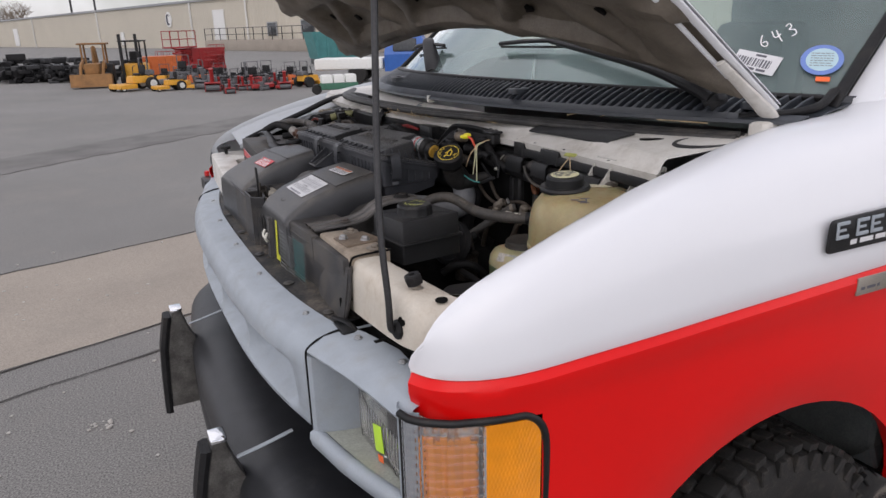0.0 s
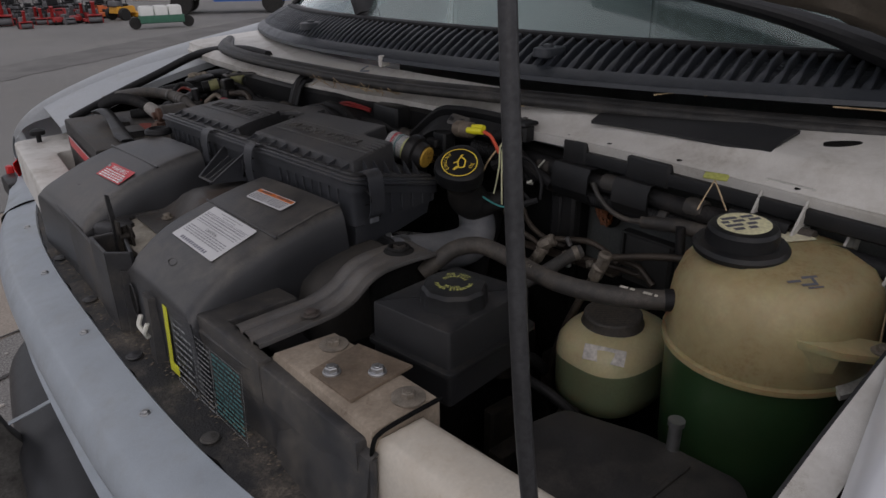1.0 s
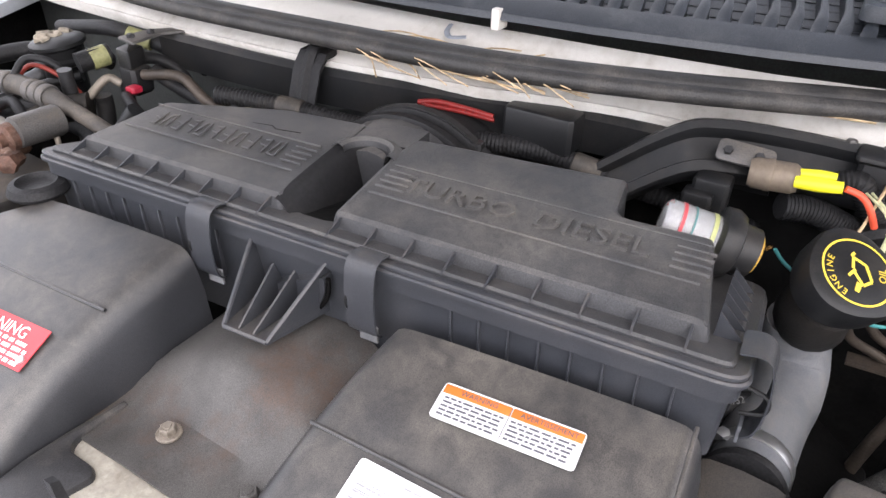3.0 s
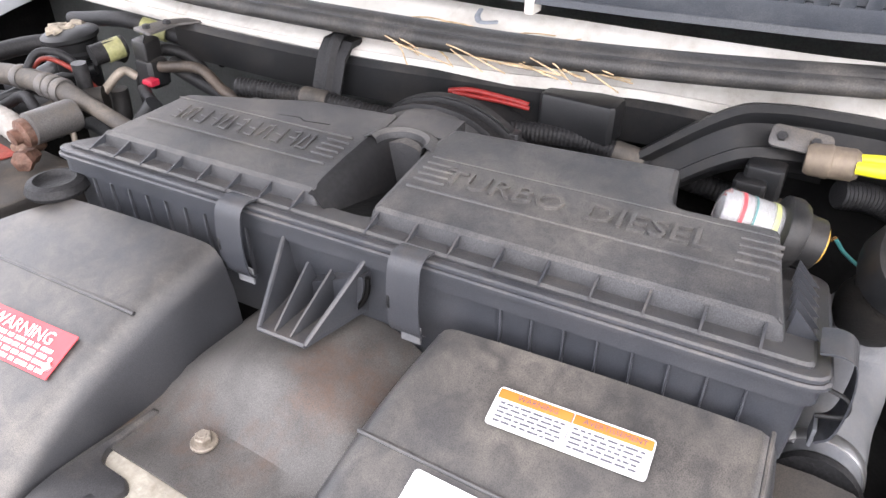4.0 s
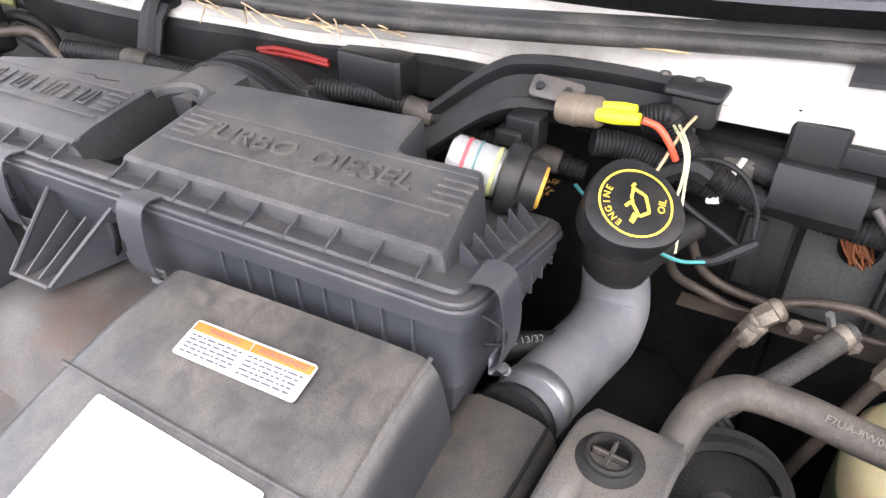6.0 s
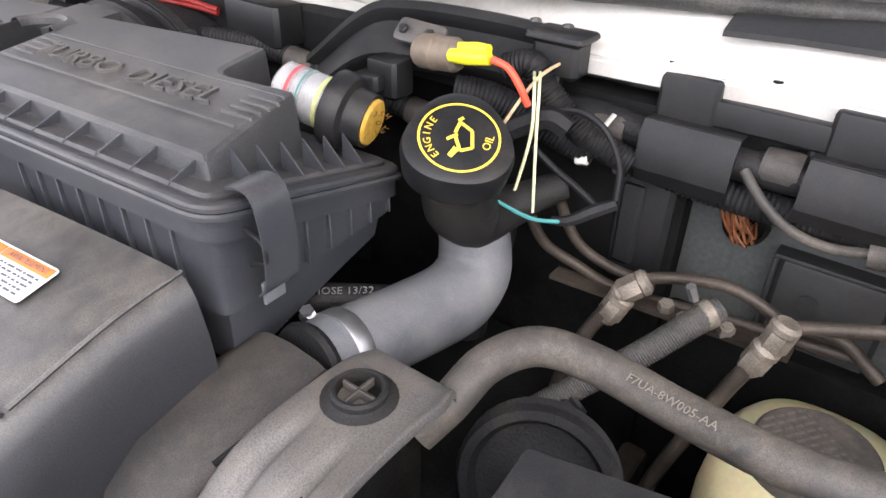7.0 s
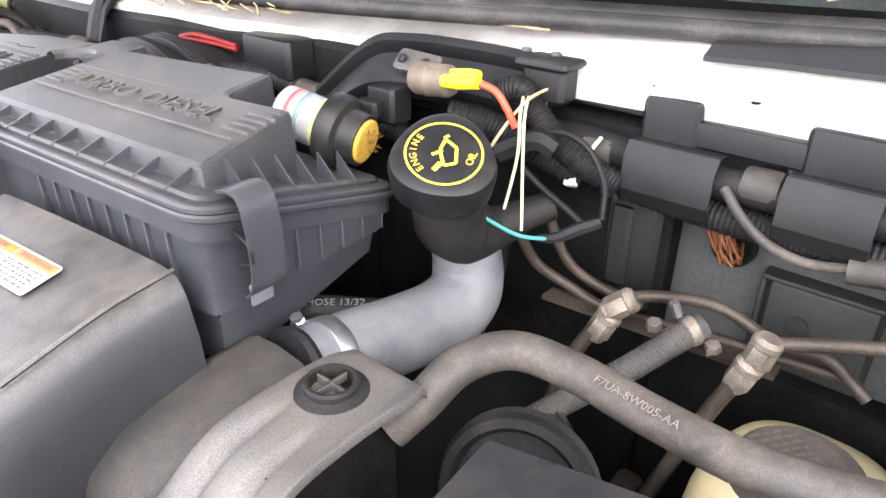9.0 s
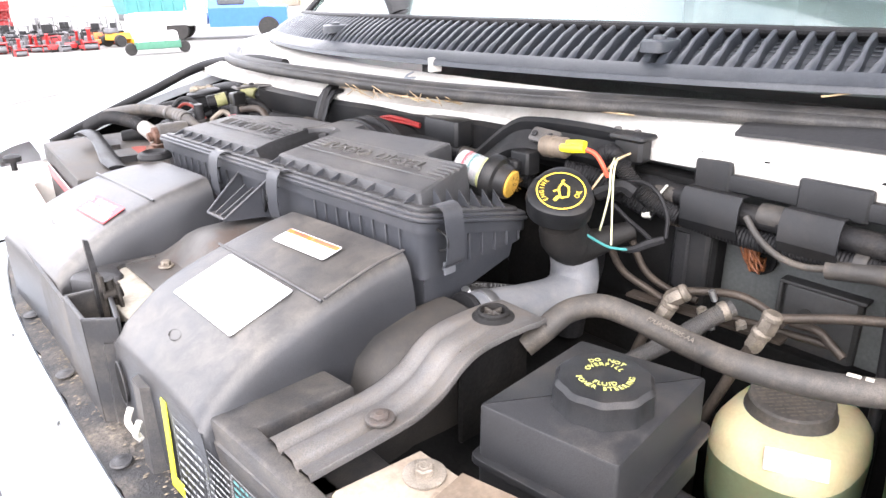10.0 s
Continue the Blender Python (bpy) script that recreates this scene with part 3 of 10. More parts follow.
COWL_REAR = [[(y, 0.965 + 0.33 * (y - 1.82) ** 2) for y in CYS], [(y, 1.525 - 0.018 * (y - CY) ** 2) for y in CYS]]


def ws(y, t):
    d = y - CY
    return (lerp(y, COWL_REAR[0]) + 0.60 * t, CY + d * (1 - 0.10 * t), lerp(y, COWL_REAR[1]) + 0.55 * t)


b = Build()
b.sheet([[ws(y, t) for y in np.linspace(0.785, 2.56, 40)] for t in np.linspace(0, 1, 8)], 0.005, (-0.6, 0, 0.8))
glass = part("windscreen", b, GLASS, van, "curved tinted windscreen with stickers and grease-pencil figures")
glass.visible_shadow = False
b = Build()
b.tube([Vector(ws(y, -0.02)) + Vector((-0.004, 0, 0.004)) for y in np.linspace(0.80, 2.55, 16)], 0.016, seg=8, flat=0.5, smooth=False)
part("windscreen_gasket", b, RUBBER, van)
for yy in (0.782, 2.562):
    b = Build()
    b.tube([Vector(ws(yy, t)) + Vector((-0.004, 0, 0.004)) for t in np.linspace(-0.05, 1, 12)], 0.015, seg=8, flat=0.6, smooth=False)
    part("windscreen_gasket", b, RUBBER, van)
b = Build()
b.tube([(1.13, 0.86, 1.475), (1.19, 0.80, 1.482), (1.25, 0.775, 1.495), (1.30, 0.782, 1.52)], 0.012, seg=8, flat=0.7)
part("windscreen_gasket", b, RUBBER, van)


def on_glass(y, t, lift=0.004):
    o, r, u = Vector(ws(y, t)), Vector(ws(y - 0.02, t)) - Vector(ws(y + 0.02, t)), Vector(ws(y, t + 0.05)) - Vector(ws(y, t))
    nrm = r.cross(u).normalized()
    return frame_at(o + nrm * lift, r, normal=nrm)


# what sticks to the glass
q = on_glass(0.842, 0.11)
b = Build(q)
b.loft([[(x, y, 0) for x, y in ring(0, 0, 0.040, 32)], [(x, y, 0.001) for x, y in ring(0, 0, 0.040, 32)]])
stk = part("round_sticker", b, BLUESTK, van, "round blue inspection sticker")
b = Build(q)
b.loft([[(x, y, 0.0012) for x, y in ring(0, 0, 0.030, 32)], [(x, y, 0.0016) for x, y in ring(0, 0, 0.030, 32)]])
part("sticker_centre", b, PALESTK, stk)
bars("print", [(-0.021, 0.021, 0.015 - 0.0065 * i) for i in range(6)], q, INKG, stk, 0.0022, 0.002)
q = on_glass(0.822, 0.045)
b = Build(q)
b.box((-0.013, -0.006, 0), (0.013, 0.006, 0.001), 0.0003)
part("small_sticker", b, ORANGE, van, "small orange sticker")
q = on_glass(0.945, 0.095) @ pose(0, 0, 0, 0, 0, -14)
b = Build(q)
b.box((-0.05, -0.026, 0), (0.045, 0.026, 0.0008), 0.0003)
tag_ = part("paper_tag", b, LABELW, van, "white paper tag with a barcode")
b = Build(q)
rng = random.Random(3)
x = -0.045
while x < 0.03:
    w = rng.choice((0.0015, 0.003, 0.004))
    b.add([(x, -0.012, 0.0012), (x + w, -0.012, 0.0012), (x + w, 0.010, 0.0012), (x, 0.010, 0.0012)], [(0, 1, 2, 3)])
    x += w + rng.choice((0.002, 0.003))
part("barcode", b, INK, tag_, "", 0)
bars("print", [(-0.04, 0.03, -0.022), (-0.01, 0.02, 0.016)], q, INK, tag_, 0.006, 0.0012)
HAND = {"6": [(0.55, 1.0), (0.25, 0.65), (0.08, 0.25), (0.25, 0.0), (0.5, 0.12), (0.5, 0.38), (0.2, 0.36)], "4": [(0.15, 1.0), (0.08, 0.45), (0.3, 0.4), (0.62, 0.52)], "4b": [(0.5, 0.95), (0.42, 0.4), (0.4, -0.1)],
        "3": [(0.1, 0.95), (0.45, 1.05), (0.5, 0.8), (0.2, 0.6), (0.55, 0.45), (0.5, 0.1), (0.1, 0.0)]}
fq = on_glass(0.94, 0.195) @ pose(0, 0, 0, 0, 0, 33) @ pose(-0.042, -0.016, 0)
for i, strokes in enumerate((("6",), ("4", "4b"), ("3",))):
    b = Build(fq)
    for k in strokes:
        b.tube([(0.030 * i + 0.026 * x, 0.034 * y, 0.0) for x, y in HAND[k]], 0.0014, seg=5, flat=0.4)
    part("handwritten_figure", b, INKW, van, "grease-pencil figure on the glass")

# ---- cowl ----
def smooth(a, b, x):
    t = max(0.0, min(1.0, (x - a) / (b - a)))
    return t * t * (3 - 2 * t)


def cowl_at(y, u):
    """u runs from the cowl's front edge (0) to the glass (1)."""
    f, r = (Vector((lerp(y, e[0]), y, lerp(y, e[1]))) for e in (COWL_FRONT, COWL_REAR))
    p = f.lerp(r, u)
    p.z = f.z + (r.z - f.z) * (1 - (1 - u) ** 1.5)
    return p


ys = np.linspace(0.76, 2.65, 86)
b = Build()
DEEP = Vector((0, 0, -0.012))
b.sheet([[cowl_at(y, u) + off for y in ys] for u, off in ((0.0, Vector()), (0.10, Vector((0, 0, 0.001))), (0.17, Vector()), (0.19, DEEP), (0.5, DEEP), (0.93, DEEP), (0.95, Vector()), (1.0, Vector()))], 0.003)
b.sheet([[cowl_at(y, 0) + Vector((0, 0, -0.001)) for y in ys], [cowl_at(y, 0) + Vector((-0.002, 0, -0.007)) for y in ys]], 0.003, (-1, 0, 0))
cowl = part("cowl_panel", b, COWL, van, "black ribbed plastic cowl grille")
for i in range(96):
    y = 0.80 + 0.0191 * i
    b = Build()
    rings = []
    for u in (0.165, 0.185, 0.22, 0.26, 0.30, 0.36, 0.44, 0.54, 0.64, 0.74, 0.84, 0.92, 0.965):
        sway = -0.005 * math.sin(math.pi * min(1, u / 0.5)) + 0.013 * max(0, (u - 0.4) / 0.6) ** 1.5
        p = cowl_at(y + sway, u) + Vector((0, 0, 0.004 * smooth(0.17, 0.30, u) * smooth(0.98, 0.85, u) - 0.002))
        w = 0.0062 - 0.0030 * smooth(0.19, 0.40, u)
        rings.append([p + Vector((0, -w - 0.0012, -0.015)), p + Vector((0, -w, -0.001)), p + Vector((0, -w * 0.5, 0.0005)), p + Vector((0, w * 0.5, 0.0005)), p + Vector((0, w, -0.001)), p + Vector((0, w + 0.0012, -0.015))])
    b.loft(rings)
    part("slat", b, COWL, cowl)
b = Build()
for k in range(9):
    u = 0.24 + 0.085 * k
    b.tube([cowl_at(y, u) + Vector((0, 0, -0.0125)) for y in np.linspace(0.78, 2.62, 40)], 0.0012, seg=4, smooth=False)
part("mesh_screen", b, COWL, cowl)
for y, u in ((1.383, 0.40), (2.06, 0.40), (0.86, 0.38)):
    b = Build(Matrix.Translation(cowl_at(y, u)))
    b.stack(rounded(rect(-0.028, -0.017, 0.026, 0.017), 0.014), -0.004, 0.010, 0.004)
    b.lathe([(0.009, 0.009), (0.008, 0.014), (0.004, 0.015)], (-0.004, 0, 0), seg=14)
    part("nozzle", b, COWL, cowl)
b = Build()
p = cowl_at(1.700, 0.0)
b.box((p.x - 0.004, 1.696, 1.454), (p.x + 0.016, 1.705, 1.4745), 0.001)
part("seam_tab", b, BAYWHITE, cowl)


def wiper(base, a, c, d, e, label):
    """A wiper: splined boss on the cowl, tapered arm, and a bowed blade resting on the glass."""
    base = Vector(base)
    w = thing("windscreen_wiper", label, "wiper", tuple(base))
    b = Build()
    b.lathe([(0.026, -0.014), (0.025, 0.010), (0.016, 0.020), (0.007, 0.022)], base, (-0.3, 0, 1), seg=16)
    part("boss", b, COAT, w)
    lift = Vector((-0.022, 0, 0.026))
    p1, p2 = Vector(ws(*a)) + lift * 1.2, Vector(ws(*c)) + lift
    b = Build()
    b.tube([base + Vector((0, 0, 0.008)), base.lerp(p1, 0.25) + Vector((0, 0, 0.012)), p1, p2], [0.030, 0.030, 0.021, 0.013], seg=8, flat=0.6)
    part("arm", b, COAT, w)
    b = Build()
    pts = [Vector(ws(d[0] + (e[0] - d[0]) * t, d[1] + (e[1] - d[1]) * t)) + Vector((-0.010, 0, 0.012)) for t in (0, 0.25, 0.5, 0.75, 1)]
    b.tube([p + Vector((-0.006, 0, 0.008 + 0.008 * (1 - (2 * i / 4 - 1) ** 2))) for i, p in enumerate(pts)], 0.006, seg=6)
    frm = part("blade_frame", b, COAT, w)
    b = Build()
    b.tube(pts, 0.005, seg=6, flat=0.6)
    part("blade", b, RUBBER, w)
    return w


wiper((1.143, 0.934, 1.496), (1.13, 0.030), (1.42, 0.125), (1.62, 0.12), (1.26, 0.125), "black driver-side wiper lying on the windscreen")
wiper((0.985, 1.945, 1.512), (2.06, 0.10), (2.12, 0.13), (2.40, 0.09), (1.95, 0.11), "black passenger-side wiper lying on the windscreen")

# ---- engine bay walls ----
FRONT = ((0.80, 2.56), (0.775, 2.34), (0.766, 2.1), (0.768, 2.0), (0.774, 1.864), (0.797, 1.70), (0.838, 1.56), (0.856, 1.45), (0.858, 1.33), (0.870, 1.2), (0.868, 1.0), (0.866, 0.82))


def ledge_x(y):
    return float(np.interp(y, [p[1] for p in reversed(FRONT)], [p[0] for p in reversed(FRONT)]))


def rise(y):
    return 0.012 * smooth(1.3, 1.7, y)


def ridge_x(y):
    return lerp(y, ((0.80, 0.882), (0.848, 0.893), (0.96, 0.912), (1.03, 0.912), (1.13, 0.915), (1.28, 0.905), (1.42, 0.885), (1.6, 0.86), (1.9, 0.80), (2.3, 0.80)))


ys = np.linspace(0.80, 2.56, 64)
b = Build()
rows = [[], [], [], [], [], [], []]
for y in ys:
    up = rise(y)
    x0, xr, x1 = ledge_x(y), max(ridge_x(y), ledge_x(y) + 0.012), lerp(y, COWL_FRONT[0]) + 0.03
    x1 = max(x1, xr + 0.02)
    wv = 0.0008 * math.sin(37 * y)
    for row, (x, z) in zip(rows, ((x0, 1.398), (x0 + 0.004, 1.4005), (x0 + (xr - x0) * 0.6, 1.408 + wv), (xr - 0.004, 1.416 + wv), (xr + 0.003, 1.424 - 0.5 * up), (xr + 0.01, 1.427 - 0.5 * up), (x1, 1.441 - 0.5 * up))):
        row.append((x, y, z + up))
b.sheet(rows, 0.003)
b.sheet([[(ledge_x(y) - 0.001, y, 1.399 + rise(y)) for y in ys], [(ledge_x(y) + 0.004, y, 1.384 + rise(y)) for y in ys]], 0.003, (-1, 0, 0))
ledge = part("firewall_ledge", b, BAYWHITE, van, "grimy white sheet-metal ledge below the cowl")
b = Build()
b.sheet([[(0.90, y, z) for y in np.linspace(0.74, 2.62, 30)] for z in (0.5, 0.9, 1.2, 1.395)], 0.01, (-1, 0, 0))
part("firewall", b, WALLGREY, van, "dull grey painted firewall")
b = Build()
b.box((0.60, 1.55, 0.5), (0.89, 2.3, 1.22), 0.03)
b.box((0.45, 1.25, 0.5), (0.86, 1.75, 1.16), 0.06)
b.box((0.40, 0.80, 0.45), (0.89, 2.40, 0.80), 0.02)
part("engine_block", b, VOID, van, "engine deep in the bay, its shade in the near-black colour")
# Wing walls near-black, standing in for shade and clutter at the bay's sides.
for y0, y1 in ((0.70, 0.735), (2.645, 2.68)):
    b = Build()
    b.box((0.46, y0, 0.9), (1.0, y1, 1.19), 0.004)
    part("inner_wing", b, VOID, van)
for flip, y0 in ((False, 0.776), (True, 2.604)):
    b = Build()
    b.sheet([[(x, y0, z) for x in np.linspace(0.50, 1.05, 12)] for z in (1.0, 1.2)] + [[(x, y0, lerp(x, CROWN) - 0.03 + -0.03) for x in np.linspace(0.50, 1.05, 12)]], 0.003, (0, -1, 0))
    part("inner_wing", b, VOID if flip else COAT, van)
    b = Build()
    if flip:
        b.sheet([[(x, y, lerp(x, CROWN) - dz) for x in np.linspace(0.44, 1.08, 16)] for y, dz in ((2.672, 0.010), (2.64, 0.013), (2.60, 0.020), (2.54, 0.030), (2.505, 0.036), (2.500, 0.050))], 0.002)
        for x in (0.56, 0.72, 0.90):
            bolt("bolt", (x, 2.53, lerp(x, CROWN) - 0.031), 0.006, van, washer=0.009, material=FITM, h=0.004)
    else:
        b.sheet([[(x, y0 + dy, lerp(x, CROWN) - 0.06) for x in np.linspace(0.50, 1.05, 12)] for dy in (0, -0.03)], 0.002)
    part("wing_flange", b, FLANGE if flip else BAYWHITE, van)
# coating pad, drain hole and black plug in the ledge
b = Build()
b.sheet([[(x + dx, y, z) for x, y in ((0.889, 1.245), (0.900, 1.20), (0.908, 1.14), (0.912, 1.06), (0.916, 0.995))] for dx, z in ((0.0, 1.4245), (0.012, 1.4295), (0.03, 1.4345), (0.07, 1.4395))], 0.004)
part("sound_pad", b, COAT, van, "strip of black sealing mat")
b = Build()
b.stack([(1.095, 0.995), (1.005, 0.985), (0.985, 0.965), (0.995, 0.89), (1.095, 0.90)], 1.422, 1.433, 0.003)
part("raised_patch", b, BAYWHITE, van)
b = Build()
b.loft([[(0.985 + 0.020 * math.cos(a), 0.943 - 0.012 * math.cos(a) + 0.010 * math.sin(a), z) for a in np.linspace(0, 2 * math.pi, 20, endpoint=False)] for z in (1.424, 1.4345)])
part("drain_hole", b, VOID, van)
b = Build()
b.loft([[(1.04 + k * 0.075 * math.cos(a), 0.852 + k * 0.05 * math.sin(a), z) for a in np.linspace(0, 2 * math.pi, 24, endpoint=False)] for k, z in ((1, 1.416), (1, 1.4335), (0.93, 1.4365), (0.88, 1.432))])
part("plug", b, COAT, van, "black oval plug in the ledge")
for x, y in ((0.877, 1.09), (0.876, 0.94), (0.876, 1.27), (0.878, 1.20)):
    b = Build()
    b.lathe([(0.0045, 0), (0.004, 0.0008)], (x, y, 1.4015), seg=8, lobes=2, lobe=0.3)
    part("paint_chip", b, VOID, ledge)
b = Build()
b.tube([(0.852, 1.757, 1.4485), (0.838, 1.753, 1.4455), (0.828, 1.743, 1.4435), (0.834, 1.728, 1.4445)], 0.003, seg=6, flat=0.4)
part("ink_mark", b, mat("faint_blue_mark", (0.22, 0.24, 0.27), 0.6), ledge)

# hood seal along the cowl
SEALX = ((0.84, 1.108), (1.0, 1.020), (1.157, 0.955), (1.25, 0.924), (1.34, 0.893), (1.45, 0.852), (1.5, 0.833), (1.57, 0.810), (1.65, 0.790), (1.75, 0.776), (2.05, 0.762))
SEAL = [(0.90, 2.50, 1.435), (0.82, 2.34, 1.438), (0.785, 2.2, 1.440)] + [(lerp(y, SEALX) + 0.010, y, 1.441) for y in (2.05, 1.86, 1.70, 1.60, 1.50, 1.40, 1.30, 1.20, 1.10, 0.95, 0.84)]
b = Build()
b.tube(SEAL, 0.0125, seg=10, flat=0.7)
part("hood_seal", b, SEALR, van, "black rubber hood seal with parallel ridges")
b = Build()
b.tube([(x - 0.016, y - 0.004, z - 0.004) for x, y, z in SEAL], 0.008, seg=8)
part("seal_bead", b, SEALR, van)
b = Build()
b.tube([(x + 0.015, y + 0.003, z - 0.003) for x, y, z in SEAL], 0.007, seg=8)
part("seal_bead", b, SEALR, van)

# ---- radiator support ----
APRON = [(0.366, 1.066), (0.366, 0.96), (0.367, 0.87), (0.370, 0.82), (0.378, 0.785), (0.395, 0.762), (0.43, 0.752), (0.53, 0.75), (0.53, 0.786), (0.505, 0.785), (0.484, 0.792), (0.469, 0.815), (0.46, 0.86), (0.452, 0.93), (0.437, 1.066)]
b = Build()
poly = list(APRON)


def apron_low(x, y):
    return 1.146 + 0.028 * min(1.0, max(0.0, (1.066 - y) / 0.28)) + (0.03 if x > 0.45 else 0.0)


def apron_top(x, y):
    """The top falls away towards the wing and over the front corner."""
    return -0.10 * max(0.0, 0.83 - y) - 0.9 * max(0.0, 0.81 - y) * max(0.0, 0.44 - x) * 8


rings = [[(x + 0.004, y, apron_low(x, y) - 0.002) for x, y in inset(poly, 0.004)], [(x, y, apron_low(x, y)) for x, y in poly]]
for z, d in ((1.20, 0.001), (1.222, 0.002), (1.236, 0.006), (1.245, 0.011), (1.250, 0.017), (1.253, 0.025)):
    rings.append([(x, y, z + apron_top(x, y) * (z > 1.21)) for x, y in inset(poly, d)])
b.loft(rings)
APRONM = mat("stained_cream_paint", (0.62, 0.57, 0.49), 0.45, var=0.07, scale=14, dust=(0.30, 0.22, 0.14), dust_amount=0.62, dust_scale=7, bump=0.06, speck=0.05)
apron = part("radiator_support_end", b, APRONM, van, "cream painted radiator support corner, stained brown")
for c, r, ax in (((0.428, 0.790, 1.2495), 0.0095, (0.0, -0.2, 1)), ((0.3715, 0.822, 1.213), 0.0085, (-1, -0.25, 0.25))):
    b = Build()
    b.lathe([(r, 0), (r, 0.0012)], c, ax, seg=20, lobes=2, lobe=0.12)
    part("hole", b, VOID, apron)
# near-black filler added so the gap under the support corner reads dark
b = Build()
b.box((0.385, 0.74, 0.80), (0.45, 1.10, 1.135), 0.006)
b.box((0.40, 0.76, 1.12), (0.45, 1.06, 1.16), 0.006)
part("gap_filler", b, VOID, van)
b = Build()
b.stack(list(reversed([(0.364, 1.236), (0.439, 1.230), (0.450, 1.058), (0.368, 1.054)])), 1.215, 1.2575, 0.007)
part("support_plate", b, mat("tan_stained_metal", (0.36, 0.30, 0.235), 0.6, 0.1, var=0.2, dust=(0.13, 0.095, 0.066), dust_amount=0.72, dust_scale=16, bump=0.2), van, "tan dust-stained steel plate")
b = Build()
b.tube([(0.450, 1.055, 1.2560), (0.41, 1.0535, 1.2560), (0.378, 1.052, 1.2545), (0.3675, 1.051, 1.246), (0.3640, 1.050, 1.22), (0.3630, 1.049, 1.17)], 0.0022, seg=6)
part("plate_seam", b, VOID, van)
b = Build()
b.stack(list(reversed([(0.374, 1.172), (0.440, 1.184), (0.459, 1.112), (0.378, 1.102)])), 1.258, 1.2615, 0.001)
part("repair_plate", b, mat("brown_stained_steel", (0.20, 0.155, 0.115), 0.55, 0.2, var=0.25, scale=30, dust=(0.12, 0.08, 0.05), dust_amount=0.6, dust_scale=26, bump=0.2), van, "thin rust-brown metal plate")
for (x, y), w in (((0.421, 1.203), 0.016), ((0.389, 1.154), 0), ((0.424, 1.124), 0), ((0.425, 1.074), 0.017)):
    bolt("bolt", (x, y, 1.2615 if not w else 1.258), 0.0072, van, washer=w or 0.0095, material=FITM if w else ZINC, h=0.0055)
# rubber hood stop
b = Build()
b.lathe([(0.011, 0), (0.012, 0.002), (0.008, 0.004), (0.008, 0.012)], (0.412, 0.850, 1.250), (-0.1, 0, 1), seg=16)
part("stop_stud", b, ALU, van, "dull metal stud of the hood stop")
b = Build()
b.lathe([(0.012, 0.010), (0.0145, 0.012), (0.0155, 0.020), (0.0145, 0.027), (0.0125, 0.029), (0.0055, 0.029), (0.005, 0.022)], (0.412, 0.850, 1.250), (-0.25, 0.05, 1), seg=6)
part("hood_stop", b, RUBBER, van, "black rubber hood bump stop")
b = Build()
b.lathe([(0.014, -0.004), (0.0165, 0.0), (0.0165, 0.006), (0.011, 0.010), (0.006, 0.011)], (0.372, 0.834, 1.195), (-1, -0.12, 0.1), seg=18)
part("rod_grommet", b, RUBBER, van)
b = Build()
b.tube([(0.372, 0.834, 1.195), (0.362, 0.833, 1.1955), (0.357, 0.832, 1.199), (0.3555, 0.833, 1.210), (0.3565, 0.838, 1.25), (0.3605, 0.868, 1.40), (0.395, 0.930, 1.70), (0.43, 0.983, 2.0)], 0.0056, seg=10)
part("prop_rod", b, DARKM, van, "thin dark steel hood prop rod")
# hood
def hood_at(u, v):
    """u from the driver's edge to the passenger's, v from the hinge edge up to the front edge."""
    d0, d1 = Vector((1.165, 0.80, 1.485)), Vector((0.885, 2.385, 1.545))
    e0, e1 = Vector((-0.62, 0.02, 0.46)), Vector((-0.66, -0.02, 0.45))
    arch = 4 * u * (1 - u)
    p = d0.lerp(d1, u) + (e0.lerp(e1, u)) * v
    n_ = Vector((0.57, 0.1, 0.80))
    back = e0.lerp(e1, u).normalized()
    wide = 1 - abs(2 * u - 1) ** 1.6
    return p + n_ * (0.05 * arch) + back * (0.16 * wide * (1.3 - 0.6 * u) * (1 - v) ** 1.5 + 0.03 * arch * v)


US, VS = np.linspace(0, 1, 60), np.linspace(0, 1, 30)
NRM = Vector((0.57, 0.1, 0.80))
b = Build()
b.sheet([[hood_at(u, v) + NRM * 0.02 for u in US] for v in VS], 0.0015, NRM)
hood = part("hood", b, WHITE, van, "white hood propped open, dusty inside")


def rib(u, v):
    """Depth of the stamped inner frame below the skin: a rim, cross rails, spokes and pressed pockets."""
    def bar(x, half):
        t = max(0.0, min(1.0, 1.35 - abs(x) / half))
        return t * t * (3 - 2 * t)

    edge = min(u, 1 - u)
    d = 0.030 * bar(edge - 0.075, 0.045)
    d = max(d, 0.032 * bar(v - 0.10, 0.05))
    for c, s in ((0.17, 0.30), (0.31, -0.35), (0.43, 0.35), (0.57, -0.35), (0.69, 0.35), (0.83, -0.30)):
        d = max(d, 0.028 * bar(u - c - s * (v - 0.25), 0.026))
    d = max(d, 0.030 * bar(v - 0.40, 0.05))
    d = max(d, 0.024 * bar(math.hypot((u - 0.5) * 2.2, v - 0.20) - 0.20, 0.05))
    d += 0.004 * math.sin(41 * u) * math.sin(33 * v)
    return d * min(1.0, max(0.0, v / 0.05)) * min(1.0, edge / 0.02)


